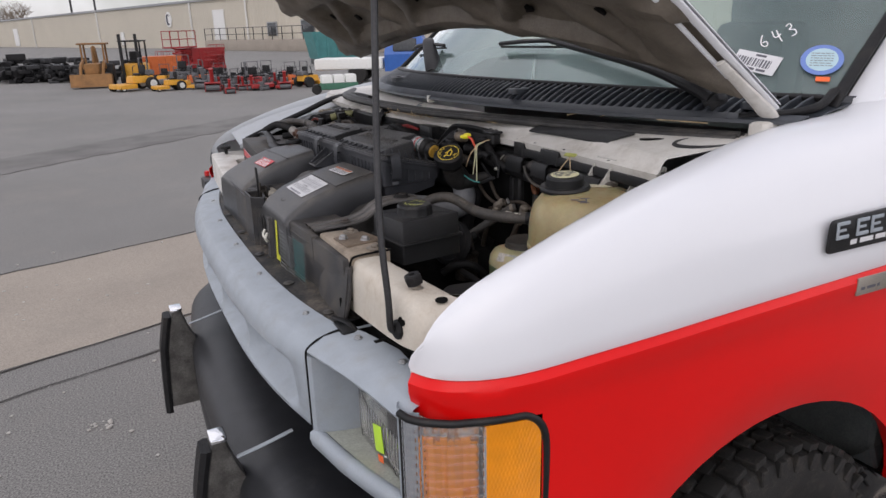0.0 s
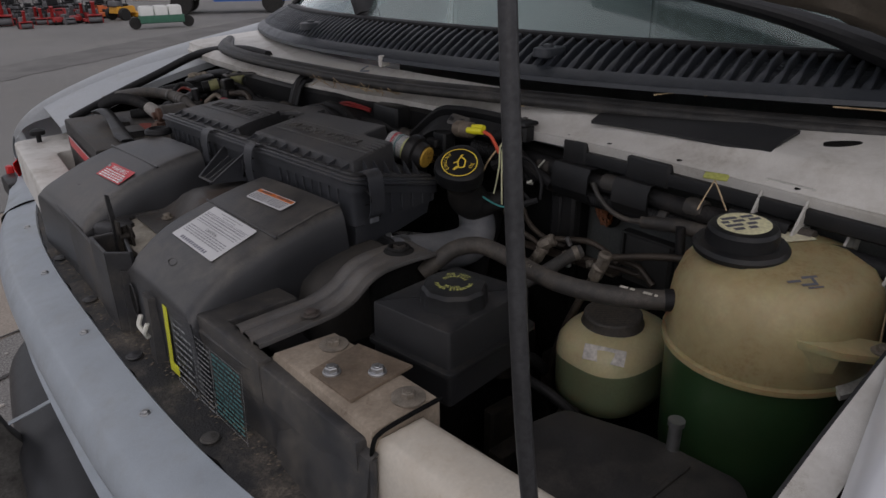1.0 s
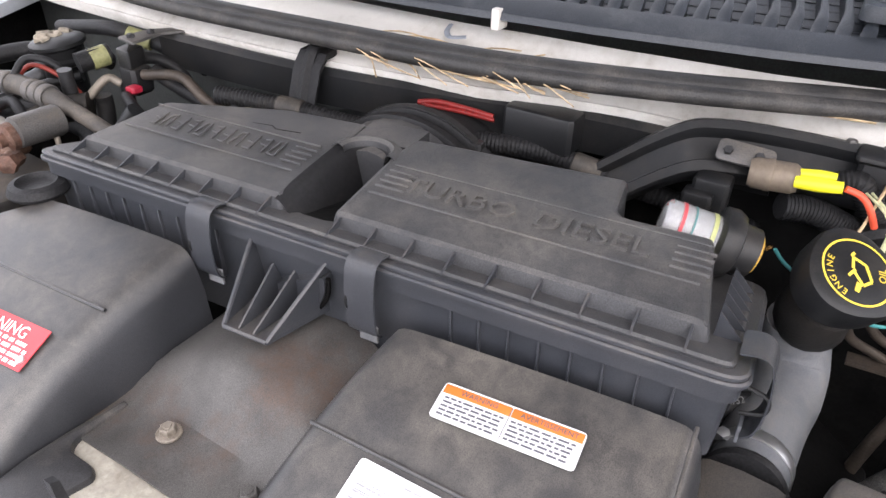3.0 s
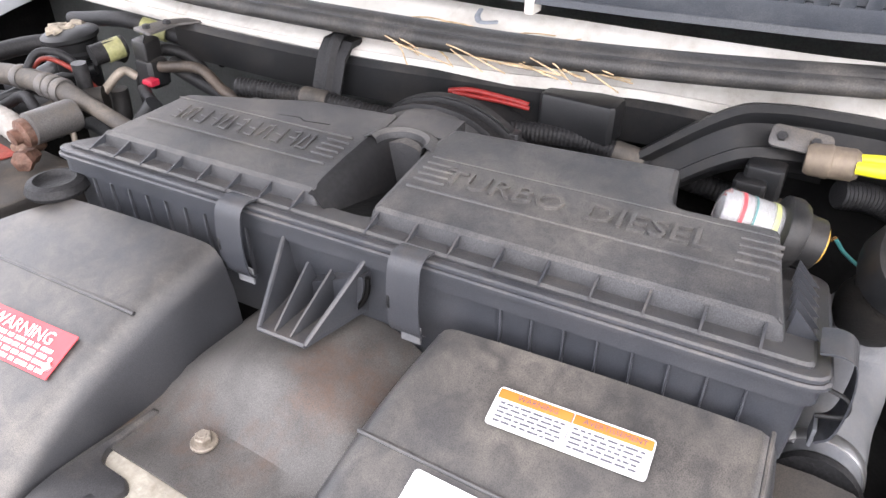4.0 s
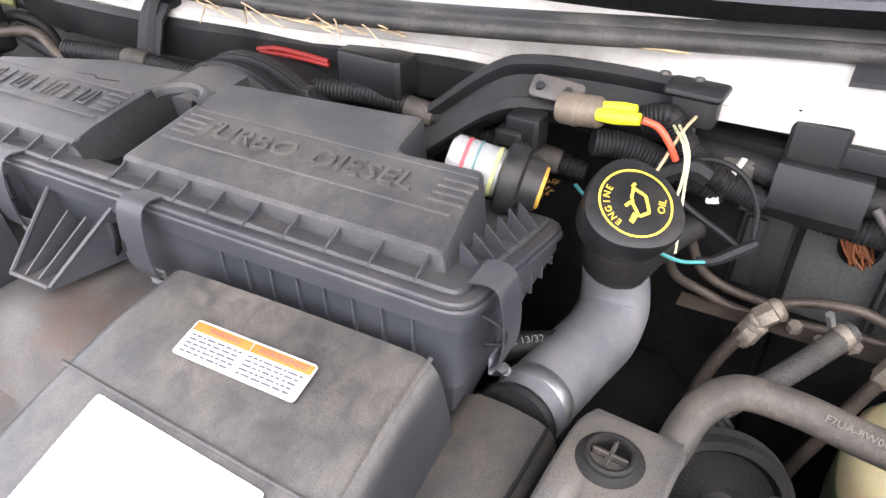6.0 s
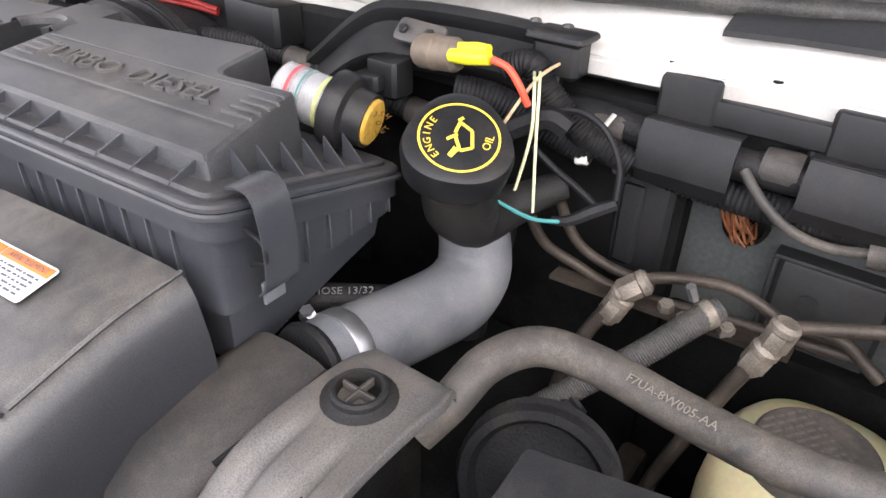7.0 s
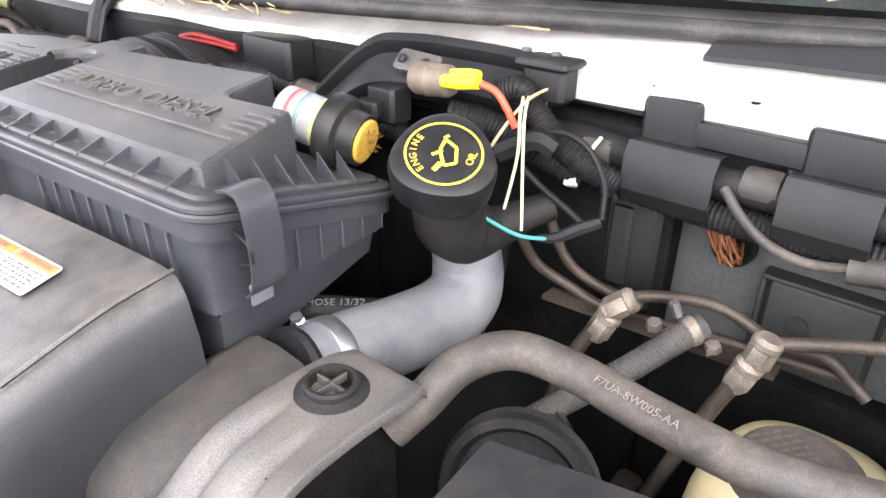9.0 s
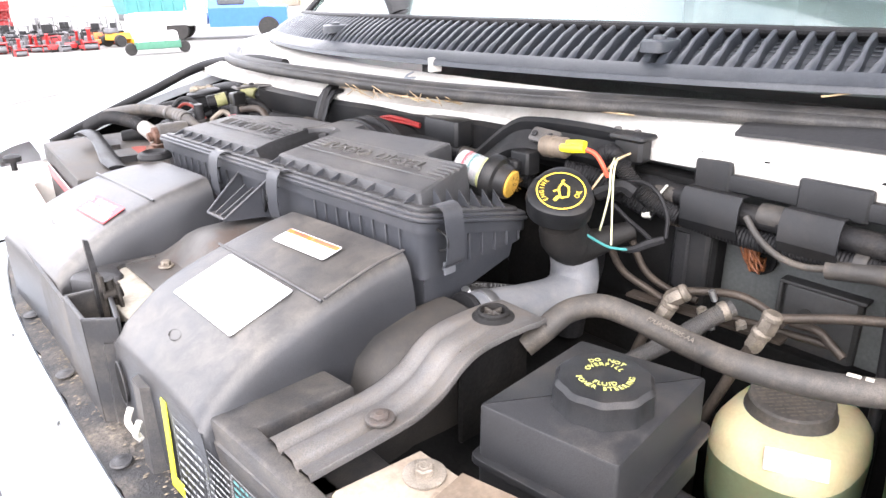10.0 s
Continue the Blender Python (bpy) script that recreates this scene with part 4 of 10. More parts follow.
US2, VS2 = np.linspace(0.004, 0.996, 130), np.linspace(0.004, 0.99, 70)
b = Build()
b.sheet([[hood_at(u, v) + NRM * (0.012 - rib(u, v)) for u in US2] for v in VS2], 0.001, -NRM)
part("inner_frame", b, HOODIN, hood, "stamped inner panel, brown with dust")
b = Build()
b.tube([hood_at(0.004, v) + NRM * 0.008 for v in np.linspace(0, 1, 12)], 0.009, seg=8, flat=0.5)
part("edge_fold", b, WHITE, hood)
b = Build()
b.tube([hood_at(0.022, v) - NRM * 0.004 for v in np.linspace(0.12, 1, 10)], 0.006, seg=8, flat=0.6)
part("edge_fold", b, WHITE, hood)
for k in range(7):
    u, v = (0.16, 0.30, 0.44, 0.56, 0.68, 0.80, 0.88)[k], (0.27, 0.20, 0.28, 0.24, 0.30, 0.22, 0.27)[k]
    p = hood_at(u, v) + NRM * 0.009
    b = Build(frame_at(p, (0.1, 1, 0), normal=-NRM))
    b.stack(rounded(rect(-0.03, -0.012, 0.03, 0.012), 0.012), -0.002, 0.003, 0.001)
    part("lightening_hole", b, VOID, hood)
b = Build()
b.tube([(1.17, 0.815, 1.46), (1.155, 0.815, 1.485), (1.10, 0.815, 1.525), (1.02, 0.82, 1.585)], [0.02, 0.018, 0.014, 0.01], seg=8, flat=0.5)
b.box((1.13, 0.795, 1.43), (1.20, 0.84, 1.47), 0.008)
part("hinge", b, BAYWHITE, hood, "dusty white hood hinge")

# ---- grille, lamps, bumper ----
def nose(y):
    """Plan line of the crease along the grille's top front edge."""
    d = abs(y - MID) / 0.69
    return 0.211 + 0.062 * d ** 3


def dish(y):
    """How deep the grille's face is dished: full between the dividers, none at the end posts."""
    w = smooth(1.055, 1.13, y) * smooth(2.325, 2.25, y)
    for c in (1.37, 1.69, 2.01):
        w *= 0.25 + 0.75 * smooth(0.008, 0.05, abs(y - c))
    return w


def grille_row(y):
    n_, w = nose(y), dish(y)
    row = [(0.066, 1.110), (0.063, 1.115), (0.03, 1.110), (0.005, 1.1035), (0.001, 1.1015), (-0.002, 1.0985), (-0.012, 1.084), (-0.0165, 1.074), (-0.019, 1.060), (-0.019, 1.050)]
    row += [(-0.018 + 0.010 * w, 1.045), (-0.017 + 0.034 * w, 1.036), (-0.016 + 0.052 * w, 1.018), (-0.014 + 0.056 * w, 0.995), (-0.012 + 0.050 * w, 0.968), (-0.010 + 0.032 * w, 0.950), (-0.010 + 0.010 * w, 0.942)]
    row += [(-0.010, 0.936), (-0.008, 0.925), (0.0, 0.914), (0.016, 0.908), (0.045, 0.90)]
    return [(n_ + dx, y, z + 0.020) for dx, z in row]


ys = sorted({*np.linspace(1.012, 2.368, 94).round(4)})
b = Build()
first = grille_row(1.012)
cap_ = [(x + 0.012, 1.005, z) for x, _, z in first]
cap2 = [(x + 0.05, 1.004, z) for x, _, z in first]
b.loft([cap2, cap_, *[grille_row(y) for y in ys], [(x + 0.02, 2.374, z) for x, _, z in grille_row(2.368)]], closed=False)
grille = part("grille", b, GRILLE, van, "matt grey painted grille with a dished face", 60)
# black lip between grille and radiator support
b = Build()
ys = np.linspace(1.052, 2.40, 40)
rng = random.Random(8)
wob = [rng.uniform(-0.003, 0.003) for _ in ys]
b.sheet([[(nose(y) + 0.060 + dx + wo * (dx > 0), y, z + 0.4 * wo) for y, wo in zip(ys, wob)] for dx, z in ((0.006, 1.131), (0.010, 1.1315), (0.022, 1.132), (0.038, 1.133), (0.055, 1.133), (0.080, 1.138))], 0.005)
lip = part("splash_lip", b, mat("gritty_black_lip", (0.022, 0.022, 0.023), 0.6, var=0.3, dust=(0.25, 0.21, 0.165), dust_amount=0.52, dust_scale=14, bump=0.5, bscale=300), van, "gritty black plastic lip behind the grille")
for y in (1.121, 1.40, 1.66, 1.93, 2.2):
    bolt("screw", (nose(y) + 0.046, y, 1.1315), 0.0050, grille, washer=0.0075, h=0.003)
for y in (1.10, 1.30, 1.541, 1.765, 1.98):
    b = Build()
    b.lathe([(0.0115, 0), (0.0105, 0.0018), (0.006, 0.0020), (0.0045, 0.0028)], (nose(y) + 0.081, y, 1.1345), seg=18)
    part("push_pin", b, SHROUD, lip)
b = Build()
b.box((0.322, 0.985, 1.124), (0.346, 1.045, 1.138), 0.003)
b.tube([(0.325, 1.05, 1.144), (0.345, 1.02, 1.138), (0.352, 0.985, 1.128)], 0.008, seg=8, flat=0.5)
part("edge_clip", b, BLACK, lip)


def headlamp(flip):
    """A recessed lamp: grey bezel with a screwed top plate round a glass block, over a light-coloured tray."""
    def y(v):
        return 2 * MID - v if flip else v

    def skin(rows):
        bb = Build()
        bb.loft([[(px, y(py), pz + 0.022) for px, py, pz in row] for row in rows], closed=False)
        return bb

    st = ((1.006, 0.258, 0.286, 0.352), (0.975, 0.266, 0.295, 0.365), (0.93, 0.278, 0.306, 0.378), (0.87, 0.292, 0.319, 0.395), (0.81, 0.304, 0.329, 0.412), (0.765, 0.313, 0.335, 0.424), (0.735, 0.320, 0.338, 0.43), (0.715, 0.326, 0.340, 0.435))
    rows = []
    for yy, xf, xo, xr in st:
        k = 0.10 * max(0.0, 0.80 - yy)
        rows.append([(xr, yy, 1.108 - k), (xr - 0.003, yy, 1.112 - k), ((xo + xr) / 2, yy, 1.111 - k), (xo + 0.006, yy, 1.108 - k), (xo, yy, 1.104 - k), (xf + 0.008, yy, 1.094 - k), (xf, yy, 1.086 - k), (xf + 0.002, yy, 1.081 - k), (xf + 0.012, yy, 1.078 - k), (xf + 0.05, yy, 1.073 - k), (0.372, yy, 1.068 - k)])
    bez = part("headlamp_bezel", skin(rows), GRILLE, van, "grey headlamp surround with a dusty screwed top plate", 50)
    part("side_wall", skin([[(0.257, 1.004, z), (0.262, 0.993, z), (0.285, 0.988, z), (0.32, 0.986, z), (0.372, 0.982, z)] for z in (1.078, 1.06, 1.0, 0.93, 0.90)]), GRILLE, bez, "", 50)
    part("side_wall", skin([[(0.375, 0.752, z), (0.345, 0.752, z), (0.328, 0.749, z), (0.322, 0.738, z), (0.324, 0.722, z), (0.332, 0.712, z), (0.345, 0.706, z)] for z in (1.095, 1.06, 1.0, 0.93, 0.78)]), GRILLE, bez, "", 50)
    part("tray", skin([[(xf + dx, yy, 0.922 + dz) for dx, dz in ((0.014, 0.0), (0.05, -0.006), (0.12, -0.010))] for yy, xf in ((0.99, 0.262), (0.93, 0.274), (0.86, 0.290), (0.80, 0.306), (0.75, 0.322))]), mat("weathered_pale_plastic", (0.46, 0.48, 0.42), 0.45, var=0.08, dust=(0.33, 0.32, 0.27), dust_amount=0.4), bez)
    part("lower_trim", skin([[(xf + dx, yy, 0.925 + dz) for dx, dz in ((0.018, -0.004), (0.014, 0.0), (0.004, 0.0), (-0.004, -0.006), (-0.006, -0.018), (-0.002, -0.034), (0.012, -0.045), (0.06, -0.055))] for yy, xf in ((1.006, 0.255), (0.96, 0.264), (0.90, 0.276), (0.83, 0.296), (0.77, 0.315), (0.715, 0.332))]), GRILLE, bez, "", 50)
    c = 0.872
    poly = rounded([(c - 0.105, 0.905), (c + 0.108, 0.905), (c + 0.108, 1.060), (c - 0.108, 1.066)], 0.022)
    b = Build()
    b.loft([[(xo + 0.05 * (c - py) + bulge * (1 - ((py - c) / 0.11) ** 2), y(py), pz) for py, pz in inset(poly, ins)] for xo, ins, bulge in ((0.385, 0, 0), (0.352, 0.0, 0), (0.346, 0.005, -0.003), (0.343, 0.026, -0.006))])
    part("headlamp_lens", b, LENS, bez, "clear rectangular headlamp lens")
    b = Build()
    b.loft([[(xo + 0.05 * (c - py), y(py), pz) for py, pz in inset(poly, ins)] for xo, ins in ((0.386, 0.002), (0.388, 0.02), (0.41, 0.05))], cap=(False, True))
    part("reflector", b, REFLECT, bez)
    for k in range(15):
        yy = c - 0.082 + 0.0115 * k
        b = Build()
        xx = 0.339 + 0.05 * (c - yy)
        b.tube([(xx, y(yy), 0.955), (xx - 0.001, y(yy), 0.985), (xx, y(yy), 1.02)], 0.0022, seg=6)
        part("flute", b, LENS, bez)
    b = Build()
    b.tube([(px, y(1.0075), pz + 0.022) for px, pz in ((0.352, 1.109), (0.32, 1.1125), (0.286, 1.105), (0.266, 1.094), (0.2575, 1.084), (0.2565, 1.06), (0.2565, 1.0), (0.2565, 0.93))], 0.0024, seg=6)
    part("joint", b, VOID, bez)
    for px, py in ((0.342, 0.959), (0.375, 0.835)):
        bolt("screw", (px, y(py), 1.134), 0.0055, bez, washer=0.008, h=0.003)
    b = Build()
    b.box((0.362, y(0.93) - 0.006, 1.1325), (0.384, y(0.93) + 0.006, 1.1342), 0.0004)
    part("slot", b, VOID, bez)
    if not flip:
        q = frame_at((0.3345, 0.862, 0.985), (0.08, -1, 0.30), normal=(-1, -0.08, 0.06))
        b = Build(q)
        b.box((-0.017, -0.024, 0), (0.017, 0.024, 0.001), 0.0003)
        part("lot_sticker", b, LIME, bez, "lime-green lot sticker")
        b = Build(q)
        b.box((-0.010, -0.042, 0), (0.010, -0.029, 0.001), 0.0003)
        part("dot_sticker", b, ORANGE, bez, "small orange sticker")
    # turn lamp on the corner
    def wrap(s_, z):
        pts = ((0.322, 0.728), (0.328, 0.708), (0.345, 0.69), (0.38, 0.668), (0.43, 0.652), (0.48, 0.643), (0.525, 0.637))
        a = np.linspace(0, 1, len(pts))
        return (float(np.interp(s_, a, [p[0] for p in pts])), y(float(np.interp(s_, a, [p[1] for p in pts]))), z)

    def lens_top(sv):
        return 1.112 - 0.008 * sv - 0.045 * max(0.0, (sv - 0.88) / 0.12) ** 2

    def panel(s0, s1, out, n=24, m=9, z0=0.78):
        rows = []
        for i in range(m):
            row = []
            for sv in np.linspace(s0, s1, n):
                o = out(sv, i / (m - 1)) if callable(out) else out
                row.append(Vector(wrap(sv, z0 + (lens_top(sv) - 0.006 - z0) * i / (m - 1))) + Vector((-o * 0.7, (o if flip else -o), 0)))
            rows.append(row)
        return rows

    turn = thing("turn_lamp", "wraparound turn signal lamp, clear in front and amber at the side", "lamp", (0.42, y(0.66), 0.9))
    b = Build()
    b.loft(panel(0.05, 0.655, lambda sv, t: 0.002 + 0.0028 * abs(math.sin(math.pi * t * 22)) ** 0.6 + 0.0022 * abs(math.sin(sv * 80)), 90, 133), closed=False)
    part("clear_lens", b, LENS, turn, "clear ribbed lens")
    b = Build()
    b.loft(panel(0.03, 0.66, lambda sv, t: -0.016 - 0.008 * abs(math.sin(sv * 26)), 40, 9), closed=False)
    part("reflector", b, REFLECT, turn)
    b = Build()
    b.lathe([(0.012, -0.02), (0.018, 0), (0.016, 0.012), (0.005, 0.016)], (0.395, y(0.688), 0.98), (-1, 0.8 if flip else -0.8, 0), seg=12)
    part("bulb", b, AMBER, turn)
    b = Build()
    b.loft([[Vector(p) for p in r] for r in panel(0.30, 0.60, lambda sv, t: -0.013 - 0.003 * math.sin(60 * sv), 24, 9, 0.86)][1:8:2], closed=False)
    part("amber_inset", b, AMBER, turn)
    b = Build()
    b.loft(panel(0.662, 0.972, lambda sv, t: 0.004 + 0.0006 * math.sin(sv * 300) * math.sin(t * 260), 60, 60), closed=False)
    part("amber_lens", b, AMBER, turn, "amber side lens")
    b = Build()
    b.loft(panel(0.64, 0.98, -0.014), closed=False)
    part("reflector", b, REFLECT, turn)
    b = Build()
    b.loft([[Vector(wrap(0.658, z)) + Vector((-0.004 + d, (0.005 if flip else -0.005), 0)) for z in (0.78, 0.9, 1.0, 1.10)] for d in (-0.003, 0.003)], closed=False)
    part("lens_joint", b, LENS, turn)
    out = -0.005
    line = [Vector(wrap(sv, lens_top(sv) + 0.002)) for sv in np.linspace(0, 0.94, 14)] + [Vector(wrap(0.985, 1.075)), Vector(wrap(1.0, 1.045)), Vector(wrap(1.0, 0.98)), Vector(wrap(0.99, 0.9)), Vector(wrap(0.98, 0.78))]
    b = Build()
    b.tube([p + Vector((-0.002, 0.004 if flip else -0.004, 0)) for p in line], 0.0062, seg=10, steps=3)
    b.tube([Vector(wrap(0.02, z)) for z in (1.11, 1.0, 0.9, 0.78)], 0.003, seg=8)
    part("gasket", b, BLACK, turn, "black rubber gasket")
    b = Build()
    b.box((0.356, min(y(0.738), y(0.752)), 1.10), (0.385, max(y(0.738), y(0.752)), 1.165), 0.004)
    part("wing_seal", b, BLACK, turn)
    b = Build()
    b.loft([[(px, y(py), z) for px, py in ((0.36, 0.74), (0.39, 0.70), (0.46, 0.675), (0.56, 0.662))] for z in (0.7, 1.14)], closed=False)
    part("housing", b, VOID, turn)


headlamp(False)
headlamp(True)

bumper_y = np.linspace(-1, 1, 60)


def bumper_x(s):
    return 0.125 + 0.10 * abs(s) ** 2.2 + 0.30 * max(0, abs(s) - 0.8) ** 1.6 * 6


b = Build()
prof = [(0.26, 0.735), (0.14, 0.745), (0.085, 0.741), (0.055, 0.733), (0.030, 0.718), (0.013, 0.70), (0.003, 0.678), (0.0, 0.655), (0.012, 0.645), (0.012, 0.63), (0.0, 0.615), (0.0, 0.56), (0.02, 0.53), (0.1, 0.52)]
b.loft([[(bumper_x(s) + dx * (1 - 0.5 * max(0, abs(s) - 0.8) / 0.2), 1.66 + 1.02 * s, z) for dx, z in prof] for s in bumper_y], closed=False)
bumper = part("bumper", b, BUMPER, van, "scuffed black steel front bumper", 50)
GUARDM = mat("scratched_dark_metal", (0.13, 0.125, 0.118), 0.36, 0.45, var=0.4, scale=25, dust=(0.30, 0.30, 0.29), dust_amount=0.35, dust_scale=22, bump=0.15)


def guard(y):
    """An upright bumper guard: folded metal cheeks that taper to a small bright cap, behind a black rubber strip."""
    g_ = thing("bumper_guard", "upright worn metal bumper guard with a black rubber strip", "bumper guard", (0.12, y, 0.56), group="bumper guards")
    w = 0.026
    edge = ((0.48, 0.055, 0.17), (0.575, 0.060, 0.18), (0.635, 0.063, 0.182), (0.685, 0.068, 0.168), (0.745, 0.080, 0.142), (0.795, 0.092, 0.128), (0.811, 0.097, 0.125))
    b = Build()
    b.loft([[(x, yy, z) for x, yy in rounded(rect(x0, y - w, x1, y + w), 0.006, 2)] for z, x0, x1 in edge])
    part("cheek", b, GUARDM, g_)
    b = Build()
    b.stack(rounded(rect(0.092, y - w - 0.002, 0.128, y + w + 0.002), 0.006, 2), 0.811, 0.819, 0.003)
    part("cap", b, CHROME, g_, "bright top cap")
    b = Build()
    b.loft([[(x + dx, yy, z) for dx, yy in ((0, y - 0.030), (0, y + 0.030), (-0.010, y + 0.033), (-0.022, y + 0.026), (-0.022, y - 0.026), (-0.010, y - 0.033))] for z, x in ((0.46, 0.055), (0.575, 0.060), (0.685, 0.068), (0.745, 0.080), (0.797, 0.092))])
    part("rubber_strip", b, RUBBER, g_, "black rubber strip")
    b = Build()
    b.tube([(0.145, y - 0.015, 0.758), (0.20, y - 0.02, 0.772), (0.272, y - 0.02, 0.79)], 0.010, seg=8, flat=0.3)
    part("stay", b, GRILLE, g_, "pale flat stay")
    return g_


guard(1.291)
guard(2.12)

# front wheel
WX, WY, WZ, WR = 1.16, 0.80, 0.40, 0.40
wheel = part("front_wheel", Build().lathe([(0.25, -0.12), (0.34, -0.118), (0.372, -0.10), (0.380, 0.08), (0.365, 0.112), (0.33, 0.126), (0.27, 0.118), (0.23, 0.10), (0.21, 0.07)], (WX, WY, WZ), (0, -1, 0), seg=64), TYRE, van, "dusty all-terrain front tyre")
b = Build()
for i in range(42):
    a = 2 * math.pi * i / 42
    for k, off, hw, hl in ((0.088, 0.0, 0.024, 0.021), (0.046, 0.5, 0.017, 0.018), (0.008, 0.0, 0.016, 0.018), (-0.032, 0.5, 0.018, 0.019), (-0.075, 0.0, 0.02, 0.02)):
        b.m = pose(WX, WY, WZ, 0, math.degrees(a + off * 2 * math.pi / 42), 0) @ pose(0, -k, 0.379, 0, 0, 12 if k > 0 else -12)
        b.box((-hl, -hw, -0.006), (hl, hw, 0.0125), 0.002)
    b.m = pose(WX, WY, WZ, 0, math.degrees(a), 0)
    b.box((-0.010, -0.128, 0.335), (0.010, -0.108, 0.376), 0.003)
part("tread", b, TYRE, wheel)
b = Build()
b.lathe([(0.24, 0.0), (0.22, 0.06), (0.19, 0.05), (0.10, 0.03), (0.08, 0.09), (0.02, 0.10)], (WX, WY - 0.03, WZ), (0, -1, 0), seg=32)
part("rim", b, ALU, wheel)
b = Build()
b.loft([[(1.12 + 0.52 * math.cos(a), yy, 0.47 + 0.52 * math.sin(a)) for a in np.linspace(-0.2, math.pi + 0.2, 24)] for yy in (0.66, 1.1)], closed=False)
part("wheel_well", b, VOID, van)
b = Build()
b.box((1.46, 0.60, 0.56), (1.85, 0.72, 0.66), 0.01)
part("step", b, CHROME, van, "bright step plate")

# badges on the wing: shapes only
q = frame_at((1.19, 0.612, 1.293), (1, -0.008, 0.0), normal=(0, -1, 0.05))
b = Build(q)
b.stack(rounded([(-0.10, -0.03), (0.115, -0.03), (0.13, 0.036), (-0.095, 0.030)], 0.012), 0, 0.004, 0.002)
badge = part("badge", b, BLACK, van, "black model badge with raised silver shapes")
for x in (-0.082, -0.028, 0.012, 0.062):
    for k, (x0, y0, x1, y1) in enumerate(((0, -0.006, 0.007, 0.026), (0.007, 0.019, 0.034, 0.026), (0.007, -0.006, 0.034, 0.001), (0.007, 0.0075, 0.026, 0.0125))):
        b = Build(q)
        b.box((x + x0, y0, 0.004), (x + x1, y1, 0.0065), 0.001)
        part("badge_shape", b, GRILLE, badge)
bars("badge_print", [(-0.04, 0.11, -0.02)], q, LABELW, badge, 0.009, 0.0045)
q = frame_at((1.235, 0.608, 1.183), (1, -0.008, 0.0), normal=(0, -1, 0))
b = Build(q)
b.box((-0.045, -0.017, 0), (0.06, 0.019, 0.004), 0.002)
plate = part("nameplate", b, ALU, van, "small brushed metal nameplate")
bars("plate_print", [(-0.035, 0.02, -0.006)], q, INK, plate, 0.006, 0.0045)

# ---- front panel with print ----
PANEL = ((0.322, 2.06), (0.318, 1.80), (0.322, 1.62), (0.326, 1.50), (0.333, 1.39), (0.345, 1.25), (0.356, 1.14), (0.362, 1.065))


def panel_x(y):
    return float(np.interp(y, [p[1] for p in reversed(PANEL)], [p[0] for p in reversed(PANEL)]))


shroud = thing("radiator_shroud", "black plastic radiator cover panel with faded print", "radiator cover", (0.36, 1.3, 1.06))
ys = np.linspace(1.066, 1.64, 20)
b = Build()
b.sheet([[(panel_x(y) + dx, y, z) for y in ys] for z, dx in ((1.075, 0.012), (1.10, 0.008), (1.18, 0.003), (1.232, 0.0), (1.238, 0.005), (1.238, 0.03))], 0.004, (-1, 0, 0))
part("face", b, SHROUD, shroud)
b = Build()
b.stack(list(reversed([(0.335, 1.392), (0.446, 1.392), (0.452, 1.342), (0.362, 1.342), (0.362, 1.235), (0.346, 1.235)])), 1.20, 1.252, 0.004)
b.stack(list(reversed([(0.346, 1.249), (0.37, 1.245), (0.372, 1.062), (0.356, 1.062)])), 1.20, 1.247, 0.004)
b.stack(list(reversed([(0.362, 1.342), (0.44, 1.342), (0.44, 1.235), (0.362, 1.235)])), 1.18, 1.215, 0.003)
part("top", b, SHROUD, shroud)
b = Build()
b.sheet([[(x0 + dx * lerp(y, ((1.045, 0.6), (1.10, 1.0), (1.22, 0.3))), y, z) for y in (1.046, 1.056, 1.075, 1.10, 1.14, 1.18, 1.22)] for x0, dx, z in ((0.366, 0.0, 1.238), (0.362, -0.004, 1.234), (0.358, -0.006, 1.20), (0.354, -0.008, 1.165), (0.350, -0.010, 1.135), (0.346, -0.010, 1.112))], 0.004, (-1, 0, 0))
b.tube([(0.364, 1.047, 1.235), (0.360, 1.045, 1.19), (0.352, 1.046, 1.15), (0.344, 1.052, 1.118)], 0.004, seg=8)
part("end_flap", b, SHROUD, shroud)
b = Build()
b.box((0.346, 1.064, 1.135), (0.3525, 1.072, 1.172), 0.002)
part("slot", b, VOID, shroud)


def on_panel(y, z):
    return frame_at((panel_x(y) - 0.006 + 0.045 * (1.24 - z), y, z), (0.06, -1, 0), normal=(-1, 0, 0.045))


b = Build(on_panel(1.461, 1.228))
b.box((-0.004, -0.078, 0), (0.008, 0.008, 0.001), 0.0003)
b.box((-0.004, -0.088, 0), (0.024, -0.073, 0.0012), 0.0003)
part("yellow_mark", b, mat("yellow_green_print", (0.62, 0.62, 0.04), 0.5, var=0.08), shroud, "yellow corner mark")
q = on_panel(1.437, 1.228)
bars("print", [(0, 0.05, -0.010 - 0.0095 * i) for i in range(15)], q, INKG, shroud, 0.0032, 0.001, 7)
bars("print", [(0.062, 0.10, -0.008 - 0.0070 * i) for i in range(20)], q, INKG, shroud, 0.0022, 0.001, 8)
bars("print", [(0.108, 0.175, -0.006 - 0.0065 * i) for i in range(13)], q, INKT, shroud, 0.0028, 0.001, 9)
bars("print", [(0.108, 0.175, -0.10 - 0.0095 * i) for i in range(4)], q, INKG, shroud, 0.0035, 0.001, 10)
b = Build(q)
